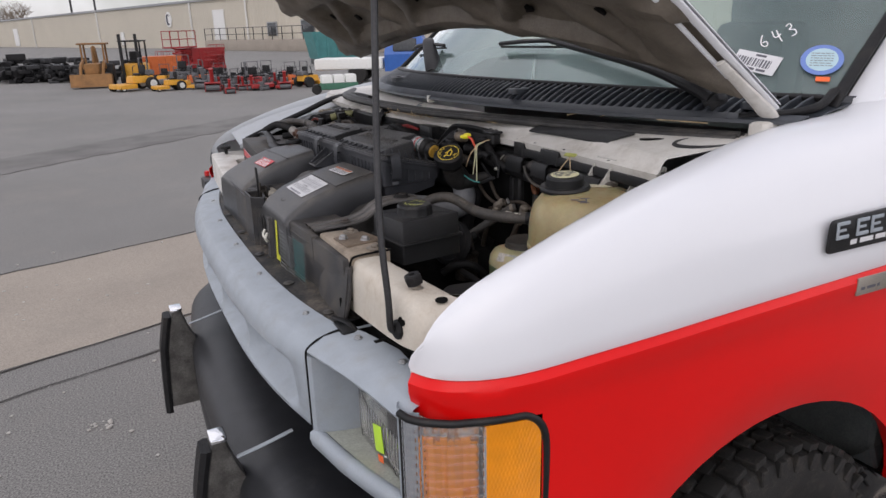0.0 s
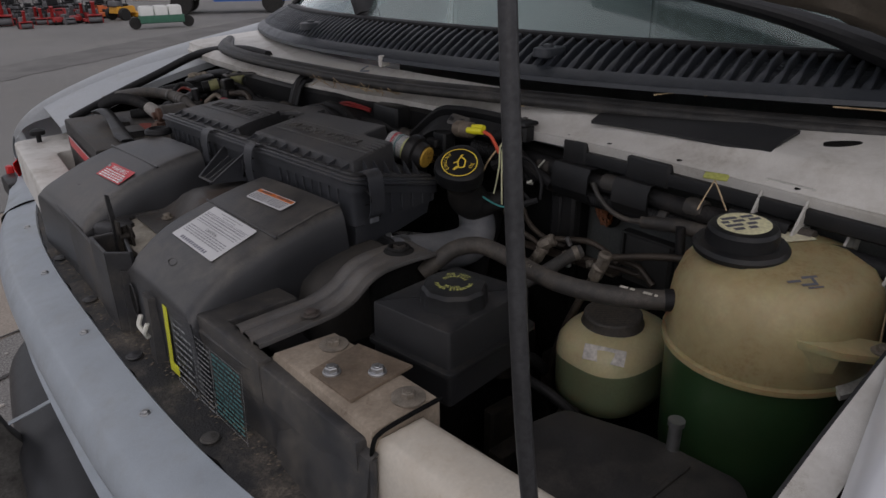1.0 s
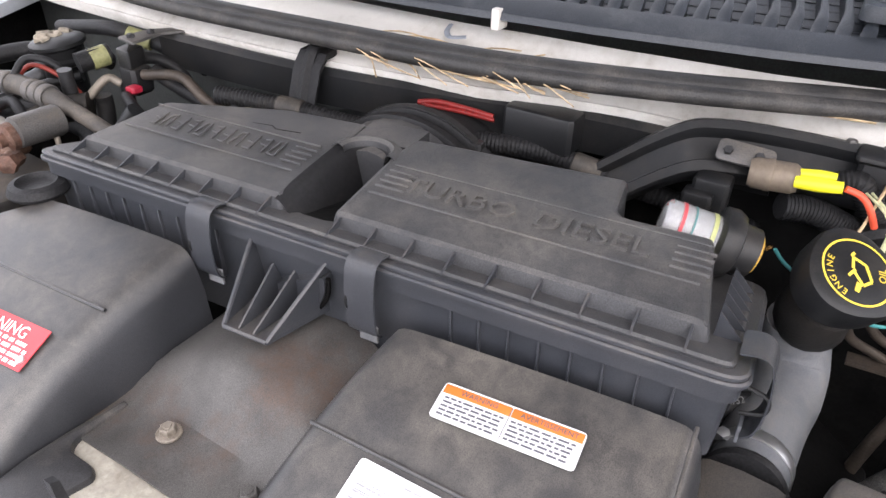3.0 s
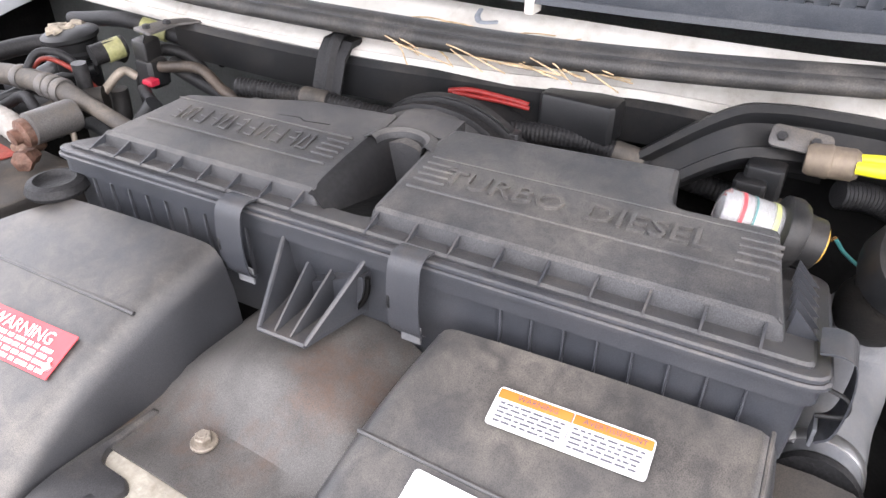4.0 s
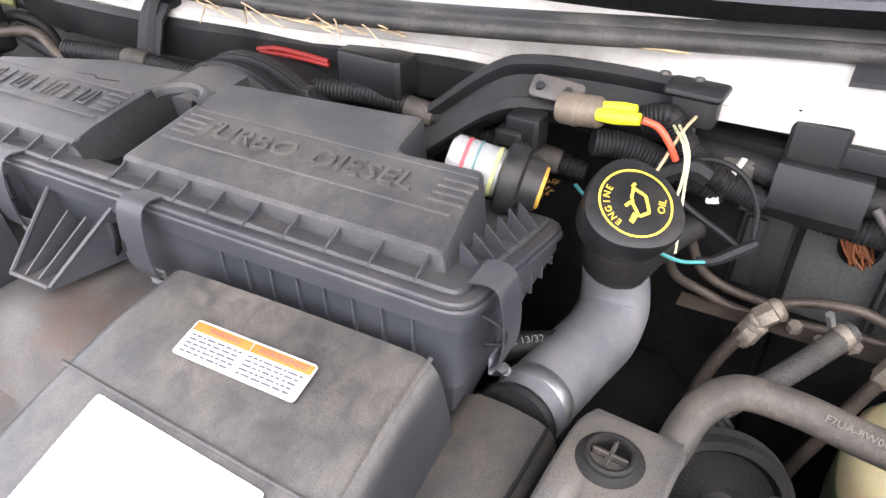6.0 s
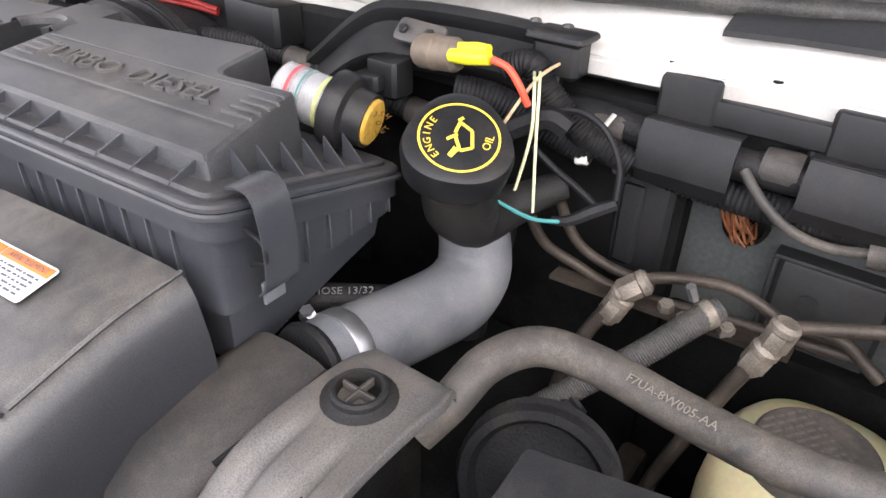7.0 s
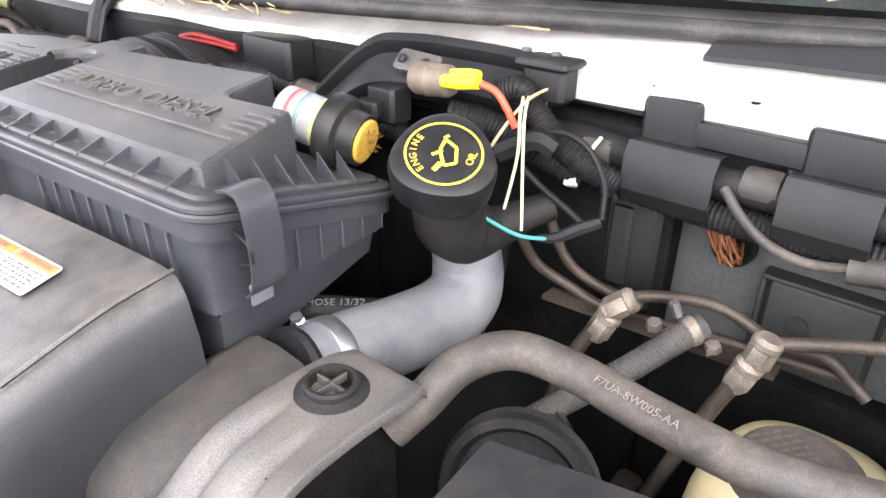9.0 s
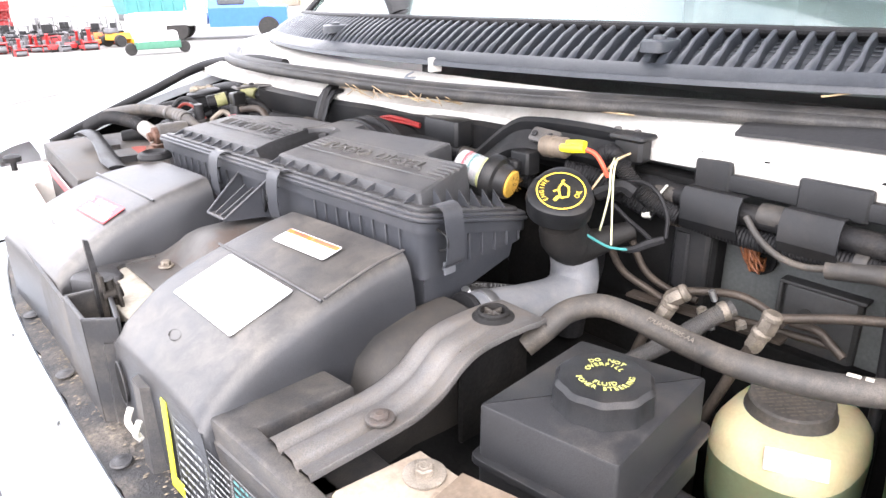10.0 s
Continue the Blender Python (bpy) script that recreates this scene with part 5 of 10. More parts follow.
for x0, x1 in ((-0.003, 0.055), (0.058, 0.103), (0.105, 0.18)):
    for a, c, d, e in ((x0, -0.155, x1, -0.1543), (x0, 0.0, x1, 0.0007), (x0, -0.155, x0 + 0.0007, 0.0), (x1, -0.155, x1 + 0.0007, 0.0), (x0, -0.09, x1, -0.0893)):
        b.add([(a, c, 0.0012), (d, c, 0.0012), (d, e, 0.0012), (a, e, 0.0012)], [(0, 1, 2, 3)])
part("print_frame", b, INKG, shroud, "", 0)
b = Build()
b.tube([(0.309, 1.526, 1.200), (0.303, 1.523, 1.188), (0.306, 1.516, 1.178), (0.309, 1.508, 1.172)], 0.0032, seg=6)
b.tube([(0.309, 1.503, 1.196), (0.304, 1.504, 1.184), (0.307, 1.510, 1.174)], 0.0032, seg=6)
part("clip", b, NYLON, shroud, "pale nylon clip")

# latch pocket and posts between the ducts
pocket = thing("latch_pocket", "black plastic pocket around the hood latch", "latch pocket", (0.31, 1.65, 1.07))
P = [(0.303, 1.629), (0.331, 1.606), (0.347, 1.70), (0.303, 1.705)]
for (xa, ya), (xb, yb) in zip(P, P[1:] + P[:1]):
    d = Vector((xb - xa, yb - ya)).normalized() * 0.0022
    b = Build()
    nrm = Vector((-d.y, d.x))
    b.loft([[(xa - nrm.x * w, ya - nrm.y * w, z), (xb - nrm.x * w, yb - nrm.y * w, z), (xb + nrm.x * w, yb + nrm.y * w, z), (xa + nrm.x * w, ya + nrm.y * w, z)] for z, w in ((1.10, 1.0), (1.2555, 1.0), (1.2575, 1.3), (1.2595, 1.1), (1.2603, 0.6))])
    part("wall", b, SHROUD, pocket)
b = Build()
b.stack(P, 1.10, 1.185, 0.001)
part("floor", b, BLACK, pocket)
# front skin: from the pocket across to the passenger duct, and the recess beside it with an oval hole
b = Build()
b.sheet([[(x + 0.010 * max(0, z - 1.20), y, z) for y, x in ((1.632, 0.3045), (1.70, 0.3025), (1.76, 0.3035), (1.85, 0.304), (1.95, 0.306), (2.03, 0.309))] for z in (1.09, 1.15, 1.20, 1.235, 1.243)], 0.004, (-1, 0, 0))
b.sheet([[(0.3035 + 0.018 * t, 1.631 - 0.020 * t, z) for t in (0, 0.5, 1)] for z in (1.09, 1.17, 1.25)], 0.003, (-1, -1, 0))
part("front_skin", b, SHROUD, pocket, "dusty grey-black front skin")
for y0, w in ((1.500, 0.022), (1.612, 0.008)):
    b = Build()
    b.loft([[(0.3105 + 0.004 * (z - 1.13) / 0.1, y0, z), (0.3105 + 0.004 * (z - 1.13) / 0.1, y0 + w, z), (0.328, y0 + w + 0.010, z), (0.328, y0 - 0.008, z)] for z in (1.10, 1.18, 1.222, 1.232)])
    part("column", b, SHROUD, pocket)
b = Build(frame_at((0.3175, 1.585, 1.196), (0, -1, 0), normal=(-1, 0, 0)))
b.loft([[(0.012 * k * math.cos(a), 0.024 * k * math.sin(a), zz) for a in np.linspace(0, 2 * math.pi, 26, endpoint=False)] for k, zz in ((1.12, 0.0), (1.06, 0.0012), (1.0, 0.0), (0.95, -0.004))], cap=(False, False))
part("hole_rim", b, SHROUD, pocket)
b = Build(frame_at((0.3165, 1.585, 1.196), (0, -1, 0), normal=(-1, 0, 0)))
b.loft([[(0.012 * k * math.cos(a), 0.024 * k * math.sin(a), zz) for a in np.linspace(0, 2 * math.pi, 26, endpoint=False)] for k, zz in ((1.0, 0.0), (0.9, -0.0004))])
part("oval_hole", b, VOID, pocket, "dark oval hole")
# pale silt washed into the corner along the foot of the skin
b = Build()
rng = random.Random(31)
for i in range(420):
    y = rng.uniform(1.10, 2.03)
    x = (panel_x(y) - 0.001 if y < 1.63 else 0.303) - 0.022 * rng.random() ** 2.2
    r = rng.uniform(0.0006, 0.0022)
    b.lathe([(r, 0), (r * 0.7, r * 0.2), (r * 0.3, r * 0.25)], (x, y, 1.1350), seg=6, lobes=2, lobe=0.35)
part("silt", b, mat("pale_silt", (0.15, 0.125, 0.095), 0.95, var=0.35, scale=60), lip, "pale silt along the lip")
latch = thing("hood_latch", "worn black steel hood latch with its lever", "hood latch", (0.335, 1.70, 1.2))
b = Build()
b.loft([[(x, 1.690, z) for x, z in ((0.332, 1.19), (0.346, 1.19), (0.345, 1.25), (0.3395, 1.282), (0.3365, 1.322), (0.3315, 1.324), (0.3320, 1.272))], [(x, 1.696, z) for x, z in ((0.332, 1.19), (0.346, 1.19), (0.345, 1.25), (0.3395, 1.282), (0.3365, 1.322), (0.3315, 1.324), (0.3320, 1.272))]])
part("lever", b, DARKM, latch)
b = Build()
b.box((0.335, 1.668, 1.16), (0.339, 1.688, 1.285), 0.001)
b.box((0.349, 1.660, 1.16), (0.353, 1.690, 1.275), 0.001)
b.tube([(0.335, 1.672, 1.26), (0.356, 1.672, 1.26)], 0.006, seg=8)
b.tube([(0.345, 1.68, 1.275), (0.35, 1.676, 1.24), (0.346, 1.67, 1.20)], 0.006, seg=8)
b.tube([(0.33, 1.668, 1.22), (0.345, 1.66, 1.225), (0.36, 1.664, 1.21)], 0.005, seg=8)
part("catch", b, GREASY, latch)

mid = thing("latch_cover", "dusty sheet-metal cover with rust stains", "metal cover", (0.46, 1.70, 1.2))
b = Build()
ys = np.linspace(1.615, 1.800, 14)
xs = np.linspace(0.390, 0.56, 12)


def mid_z(x, y):
    t = min(1, max(0, (x - 0.428) / 0.05))
    arch = 1 - (abs(y - 1.702) / 0.105) ** 2.2
    return 1.246 + 0.042 * (3 * t * t - 2 * t ** 3) * max(0, arch) + 0.006 * max(0, arch)


b.sheet([[(x, y, mid_z(x, y)) for y in ys] for x in xs], 0.002)
part("shell", b, RUSTY, mid)
b = Build()
b.stack(list(reversed(rounded([(0.345, 1.80), (0.40, 1.80), (0.402, 1.755), (0.42, 1.73), (0.42, 1.63), (0.345, 1.62)], 0.012))), 1.22, 1.246, 0.002)
part("bracket", b, mat("pale_oxidised_metal", (0.42, 0.39, 0.33), 0.6, 0.2, var=0.2, dust=(0.20, 0.17, 0.13), dust_amount=0.6, dust_scale=20, bump=0.3), mid, "pale oxidised bracket")
bolt("bolt", (0.425, 1.727, 1.2535), 0.0062, mid, washer=0.0095, material=FITM, h=0.006)
bolt("bolt", (0.418, 1.640, 1.2515), 0.0065, mid, washer=0.008, material=RUSTY)
b = Build()
b.sheet([[(x, y, 1.238 + 0.003 * math.sin(x * 90)) for y in (1.755, 1.80, 1.85)] for x in (0.335, 0.36, 0.39, 0.42)], 0.004)
part("edge", b, SHROUD, mid)
b = Build()
b.stack(rounded([(0.321, 1.775), (0.339, 1.749), (0.350, 1.747), (0.373, 1.741), (0.379, 1.749), (0.379, 1.775), (0.387, 1.781), (0.430, 1.778), (0.431, 1.786), (0.392, 1.792), (0.357, 1.795), (0.332, 1.793)], 0.008), 1.236, 1.252, 0.004)
part("corner_cover", b, SHROUD, mid, "black plastic cover with a rounded notch")

# ---- air cleaner ----
U = Vector((-0.060, 0.998, -0.014)).normalized()
V = Vector((0.998, 0.060, 0.0)).normalized()
AO = Vector((0.567, 1.386, 1.370))
AQ = Matrix((U, V, -U.cross(V))).transposed().to_4x4()
AQ = Matrix.Translation(AO) @ AQ  # x along the flange, y to the rear, z up (mirrored frame, so outlines run clockwise)
box_ = thing("air_cleaner", "dusty black plastic air cleaner housing with embossed lid", "air cleaner", tuple(AO + U * 0.28 + V * 0.08 - Vector((0, 0, 0.1))))


L = 0.618
out = rounded([(0.0, 0.0), (L, 0.0), (L, 0.13), (0.44, 0.165), (0.10, 0.172), (0.0, 0.165)], 0.016)
SHEAR = Matrix(((1, 0, 0, 0), (0, 1, 0, 0), (0, -0.23, 1, 0.003), (0, 0, 0, 1)))
AQS = AQ @ SHEAR  # the flange falls towards the rear
SLOT = rounded([(0.3055, 0.030), (0.3490, 0.030), (0.3490, 0.131), (0.3055, 0.131)], 0.014)


def ring_plate(bb, outer, z0, z1, bev):
    """A plate over the outline with the slot cut through it."""
    bb.loft([[(x, y, z0) for x, y in outer], [(x, y, z1 - bev) for x, y in outer], [(x, y, z1) for x, y in inset(outer, bev)]], cap=(False, False))
    bb.loft([[(x, y, z0) for x, y in SLOT], [(x, y, z1) for x, y in SLOT]], cap=(False, False))
    edge, cx = inset(outer, bev), 0.3272
    right = [p for p in edge if p[0] > cx]
    k = edge.index(right[-1])
    left = edge[k + 1:] + edge[:edge.index(right[0])]
    t = (cx - right[-1][0]) / (left[0][0] - right[-1][0])
    back, front = (cx, right[-1][1] + t * (left[0][1] - right[-1][1])), (cx, right[0][1])
    lo = sorted((p for p in SLOT if p[0] < cx), key=lambda p: p[1])
    hi = sorted((p for p in SLOT if p[0] >= cx), key=lambda p: -p[1])
    for loop in ([front, (cx, min(p[1] for p in SLOT)), *lo, (cx, max(p[1] for p in SLOT)), back, *left], [back, (cx, max(p[1] for p in SLOT)), *hi, (cx, min(p[1] for p in SLOT)), front, *right]):
        bb.add([(x, y, z1) for x, y in loop], [tuple(range(len(loop)))])
    return bb


b = Build(AQS)
ring_plate(b, out, -0.022, -0.0085, 0.002)
ring_plate(b, inset(out, -0.004), -0.0085, -0.0045, 0.0015)
ring_plate(b, inset(out, -0.002), -0.0040, 0.0, 0.0015)
part("rim", b, TRAY, box_)
b = Build(AQS)
rings = []
for z, d, k in ((-0.125, 0.016, 0.45), (-0.078, 0.012, 0.26), (-0.075, 0.0065, 0.25), (-0.055, 0.0055, 0.13), (-0.022, 0.004, 0.0)):
    rings.append([(x, y, z + k * max(0.0, y)) for x, y in inset(out, d)])
b.loft(rings, cap=(True, False))
tray = part("tray", b, TRAY, box_)
for i in range(26):
    x = 0.035 + 0.0218 * i
    if not (0.20 < x < 0.40):
        b = Build(AQS)
        b.box((x, 0.0015, -0.070), (x + 0.0016, 0.014, -0.022), 0.0005)
        part("rib", b, TRAY, tray)
for i in range(6):
    y = 0.05 + 0.02 * i
    b = Build(AQS)
    b.box((0.0015, y, -0.07 + 0.24 * y), (0.016, y + 0.0016, -0.022), 0.0005)
    part("rib", b, TRAY, tray)
# half-round boss between the clips
b = Build(AQ)
b.loft([[(0.325 - 0.034 * math.cos(a), yy, -0.030 - 0.036 * math.sin(a)) for a in np.linspace(-0.15, math.pi * 0.8, 18)] for yy in (-0.006, 0.006)])
part("boss", b, TRAY, box_)
b = Build(AQ)
b.tube([(0.325 - 0.036 * math.cos(a), -0.003, -0.030 - 0.038 * math.sin(a)) for a in np.linspace(-0.1, math.pi * 0.5, 10)], 0.002, seg=6, smooth=False)
part("split_line", b, VOID, box_)

# lid
b = Build(AQS)
ring_plate(b, inset(out, 0.007), 0.0, 0.004, 0.002)
part("lid_flange", b, LID, box_)


def block(poly, z0, zf, zr, r=0.008):
    """A raised lid block whose top climbs from zf in front to zr behind."""
    poly = rounded(poly, r, 3)
    y0, y1 = min(p[1] for p in poly), max(p[1] for p in poly)
    bb = Build(AQ)

    def top(y):
        return zf + (zr - zf) * ((y - y0) / (y1 - y0)) ** 0.6

    rings = [[(x, y, z0 - 0.23 * y) for x, y in poly]]
    for d, k in ((0.003, 0.005), (0.0045, 0.0015), (0.008, 0.0)):
        rings.append([(x, y, top(y) - k) for x, y in inset(poly, d)])
    bb.loft(rings, cap=(True, False))
    inner = inset(poly, 0.008)
    c = (sum(p[0] for p in inner) / len(inner), sum(p[1] for p in inner) / len(inner))
    k = len(inner)
    bb.add([(x, y, top(y)) for x, y in inner] + [(*c, top(c[1]))], [(i, (i + 1) % k, k) for i in range(k)])
    return bb


ZF, ZR = 0.010, 0.031
b = block([(0.022, 0.022), (0.306, 0.022), (0.306, 0.120), (0.300, 0.150), (0.112, 0.162), (0.107, 0.112), (0.038, 0.114)], 0.0, ZF, ZR)
lid = part("lid", b, LID, box_, "embossed lid, brown with dust")
b = block([(0.349, 0.022), (0.590, 0.022), (0.566, 0.112), (0.44, 0.150), (0.351, 0.156)], 0.0, ZF, ZR - 0.002)
part("lid", b, LID, box_, "embossed lid, brown with dust")
b = Build(AQ)
rings = []
for t in np.linspace(0, 1, 9):
    w, h, yy = 0.052 + 0.040 * t ** 0.8, 0.086 + 0.010 * t, 0.118 + 0.062 * t
    rings.append([(0.332 + w * math.cos(a), yy, -0.066 + h * max(-0.3, math.sin(a))) for a in np.linspace(0, 2 * math.pi, 28, endpoint=False)])
b.loft(rings)
part("outlet", b, LID, box_)
b = Build(AQ)
for r0, v0, v1 in ((0.100, 0.174, 0.186), (0.094, 0.186, 0.196), (0.099, 0.196, 0.212)):
    b.lathe([(r0 - 0.004, v0), (r0, v0 + 0.002), (r0, v1 - 0.002), (r0 - 0.004, v1)], (0.332, 0, -0.068), (0, 1, 0.0), seg=48)
b.lathe([(0.090, 0.20), (0.088, 0.27)], (0.332, 0, -0.068), (0, 1, 0.0), seg=32)
part("outlet_collar", b, RUBBER, box_, "black rubber coupling with a steel clamp band")
b = Build(AQ)
b.lathe([(0.1005, 0.200), (0.1005, 0.209)], (0.332, 0, -0.068), (0, 1, 0.0), seg=48)
b.box((0.262, 0.198, -0.004), (0.274, 0.212, 0.010), 0.002)
part("clamp_band", b, DARKM, box_, "steel clamp band with a ribbed screw")
def lid_top(x, y):
    return ZF + (ZR - ZF) * (max(0, y - 0.022) / 0.144) ** 0.6
# Blacker than the lid: the slot's own shade is put into this colour.
SLOTM = mat("shade_dark_slot", (0.013, 0.013, 0.014), 0.6, var=0.2, dust=(0.05, 0.045, 0.04), dust_amount=0.3, dust_scale=20, spec=0.25, speck=0.2)
# slot between the blocks: one sheer wall, one sloping wall, a rounded rear end
YS = (0.024, 0.045, 0.07, 0.095, 0.118)
b = Build(AQ)
b.sheet([[(x, y, (lid_top(0, y) - k) if k is not None else 0.003 - 0.23 * y) for y in YS] for x, k in ((0.3570, 0.0004), (0.3525, 0.0010), (0.3490, 0.0036), (0.3450, 0.0090), (0.3370, None))], 0.001, (-1, 0, 0.5))
part("slot_slope", b, SLOTM, box_, "smooth sloping slot wall")
b = Build(AQ)
b.sheet([[(x, y, 0.0046 - 0.23 * y) for x in (0.302, 0.318, 0.338)] for y in (0.030, 0.08, 0.132)], 0.0008)
part("slot_floor", b, VOID, box_)
b = Build(AQ)
def slot_ring(w, k):
    return [(0.3275 + 0.0205 * w * math.cos(a), 0.108 + 0.0185 * w * math.sin(a), lid_top(0, 0.118) - k) for a in np.linspace(-0.15, math.pi + 0.15, 15)]


b.sheet([slot_ring(w, k) for w, k in ((1.0, 0.006), (1.06, 0.0005), (1.22, -0.0022), (1.42, -0.0012), (1.60, 0.0012))], 0.001)
part("slot_end", b, LID, box_, "rounded rear end of the slot")
b = Build(AQ)
b.sheet([slot_ring(w, k) for w, k in ((0.97, 0.07), (0.97, 0.02), (0.99, 0.0055))], 0.001)
part("slot_back", b, SLOTM, box_)
b = Build(AQ)
b.sheet([[(x, y, lid_top(0, y) - 0.0012) for x in (0.296, 0.322, 0.352)] for y in (0.1285, 0.138, 0.150, 0.163)], 0.014)
part("bridge", b, LID, box_)
# gussets along the front of both blocks
for x0, x1, k in ((0.024, 0.304, 9), (0.351, 0.590, 8)):
    for i in range(k):
        x = x0 + 0.012 + (x1 - x0 - 0.02) * i / (k - 1)
        b = Build(AQ)
        b.add([(x - 0.0008, 0.006, 0.004), (x + 0.0008, 0.006, 0.004), (x + 0.0008, 0.026, 0.004), (x - 0.0008, 0.026, 0.004), (x - 0.0008, 0.026, 0.0112), (x + 0.0008, 0.026, 0.0112)],
              [(0, 1, 2, 3), (0, 3, 4), (1, 5, 2), (0, 4, 5, 1), (3, 2, 5, 4)])
        part("gusset", b, TRAY, box_, "", 0)
for i in range(6):
    y = 0.040 + 0.018 * i
    b = Build(AQS)
    b.add([(0.006, y, 0.004), (0.024, y, 0.004), (0.023, y, 0.022), (0.006, y + 0.0016, 0.004), (0.024, y + 0.0016, 0.004), (0.023, y + 0.0016, 0.022)], [(0, 1, 2), (5, 4, 3), (0, 3, 4, 1), (1, 4, 5, 2), (2, 5, 3, 0)])
    part("gusset", b, TRAY, box_, "", 0)


# embossed letters and lines on the lid
tilt = math.degrees(math.atan2(lid_top(0, 0.10) - lid_top(0, 0.06), 0.04))
LQ = AQ @ Matrix.Translation((0.166, 0.078, lid_top(0, 0.078) - 0.0004)) @ pose(0, 0, 0, tilt, 0, 0) @ Matrix.Diagonal((-1, 1, 1, 1))
EMB = mat("embossed_lid_plastic", (0.060, 0.060, 0.062), 0.40, var=0.2, dust=(0.18, 0.16, 0.135), dust_amount=0.6, dust_scale=10, bump=0.2, bscale=1300, speck=0.4)
flipped = LQ @ Matrix.Diagonal((1, 1, 1, 1))
for k, word in enumerate(("TURBO", "DIESEL")):
    writing("embossed_word", word, 0.026, flipped @ Matrix.Translation((-0.057 if k == 0 else 0.047, 0, 0)), EMB, lid, 0.0022, stretch=1.12)


def emboss(x0, x1, y, w=0.0016, h=0.0008, low=0.0):
    b = Build(AQ)
    b.box((x0, y, lid_top(0, y) - 0.002), (x1, y + w, lid_top(0, y) + h - low), 0.0004)
    part("embossed_line", b, EMB, lid)


for y in (0.058, 0.099):
    emboss(0.04, 0.292, y)
    emboss(0.368, 0.565, y, low=0.0006)
for k in range(4):
    y = 0.068 + 0.0075 * k
    emboss(0.036, 0.062, y, h=0.0010)
    emboss(0.266, 0.292, y, h=0.0010)
    emboss(0.366, 0.388, y, low=0.0006)
rng = random.Random(2)
for i in range(11):
    x = 0.396 + 0.0142 * i
    b = Build(AQ)
    lean = 0.003
    for (xa, ya), (xb, yb) in ((((x, 0.070), (x + lean, 0.091)),) + ((((x + lean, 0.091), (x + 0.009, 0.089)),) if i % 2 else (((x, 0.070), (x + 0.008, 0.071)),)) + ((((x + 0.001, 0.080), (x + 0.009, 0.081)),) if i % 3 else (((x + 0.009, 0.070), (x + 0.008, 0.090)),))):
        b.tube([(xa, ya, lid_top(0, ya) - 0.0006), (xb, yb, lid_top(0, yb) - 0.0006)], 0.0009, seg=6)
    part("embossed_mark", b, EMB, lid)
# a hairline crack and wiped scuffs in the dust
b = Build(AQ)
b.tube([(0.40, 0.112, lid_top(0, 0.112) - 0.0015), (0.425, 0.108, lid_top(0, 0.108) - 0.0012), (0.432, 0.112, lid_top(0, 0.112) - 0.0012), (0.455, 0.109, lid_top(0, 0.109) - 0.0015)], 0.0007, seg=5, smooth=False)
part("crack", b, VOID, lid)


def clip(x, y, turn):
    """A spring clip over the flange: a bowed blade that hooks below the rim."""
    q = AQ @ pose(x, y, 0, 0, 0, turn)
    c = Build(q)
    prof = [(0.010, 0.0055), (0.0, 0.0075), (-0.008, 0.004), (-0.0115, -0.008), (-0.0130, -0.024), (-0.0125, -0.040), (-0.0100, -0.052), (-0.004, -0.058)]
    w = 0.0125
    rows = []
    path = spline([(0, p[0], p[1]) for p in prof], 3)
    for p in path:
        rows.append([(-w, p.y, p.z), (w, p.y, p.z)])
    c.sheet(rows, 0.0016, (0, 0.7, 0.7))
    ob = part("clip", c, TRAY, box_, "springy black lid clip")
    c = Build(q)
    c.stack(rounded(rect(-0.008, -0.0045, 0.008, -0.002), 0.001, 2), -0.067, -0.053, 0.0005)
    part("tab", c, PIPE, ob)
    c = Build(q)
    c.tube([(0.010, 0.002, -0.018), (0.011, -0.012, -0.022), (0.011, -0.013, -0.034), (0.010, 0.0, -0.040)], 0.0014, seg=6)
    part("spring_wire", c, BLACK, ob)


clip(0.252, -0.003, 0)
clip(0.405, -0.003, 0)
clip(-0.003, 0.032, -90)
b = Build()
b.lathe([(0.026, 0), (0.027, 0.003), (0.024, 0.009), (0.018, 0.011), (0.016, 0.008), (0.012, 0.006)], (0.516, 1.993, 1.330), seg=28)
grm = part("rubber_mount", b, RUBBER, box_, "black rubber mount ring")
# open funnel bracket on the tray's front
TIP, FL, FR, BL = Vector((0.493, 1.689, 1.309)), Vector((0.488, 1.727, 1.311)), Vector((0.553, 1.678, 1.352)), Vector((0.549, 1.752, 1.350))
FRb, BLb = Vector((0.556, 1.682, 1.304)), Vector((0.552, 1.745, 1.304))
b = Build()
dz = Vector((0, 0, 0.003))
b.add([TIP, FL, BLb, FRb, TIP - dz, FL - dz, BLb - dz, FRb - dz], [(0, 1, 2, 3), (7, 6, 5, 4), (0, 4, 5, 1), (1, 5, 6, 2), (2, 6, 7, 3), (3, 7, 4, 0)])
b.tube([TIP, FL], 0.0022, seg=6)
funnel = part("funnel_bracket", b, TRAY, box_, "open triangular plastic bracket", 0)
for q4, rim in (((TIP, FR, FRb), (TIP, FR)), ((FL, BL, BLb), (FL, BL))):
    b = Build()
    o = Vector((0, 0.0024, 0))
    b.add([*q4, *(p + o for p in q4)], [(0, 1, 2), (5, 4, 3), (0, 3, 4, 1), (1, 4, 5, 2), (2, 5, 3, 0)])
    b.tube(rim, 0.0018, seg=6)
    part("cheek", b, TRAY, funnel, "", 0)
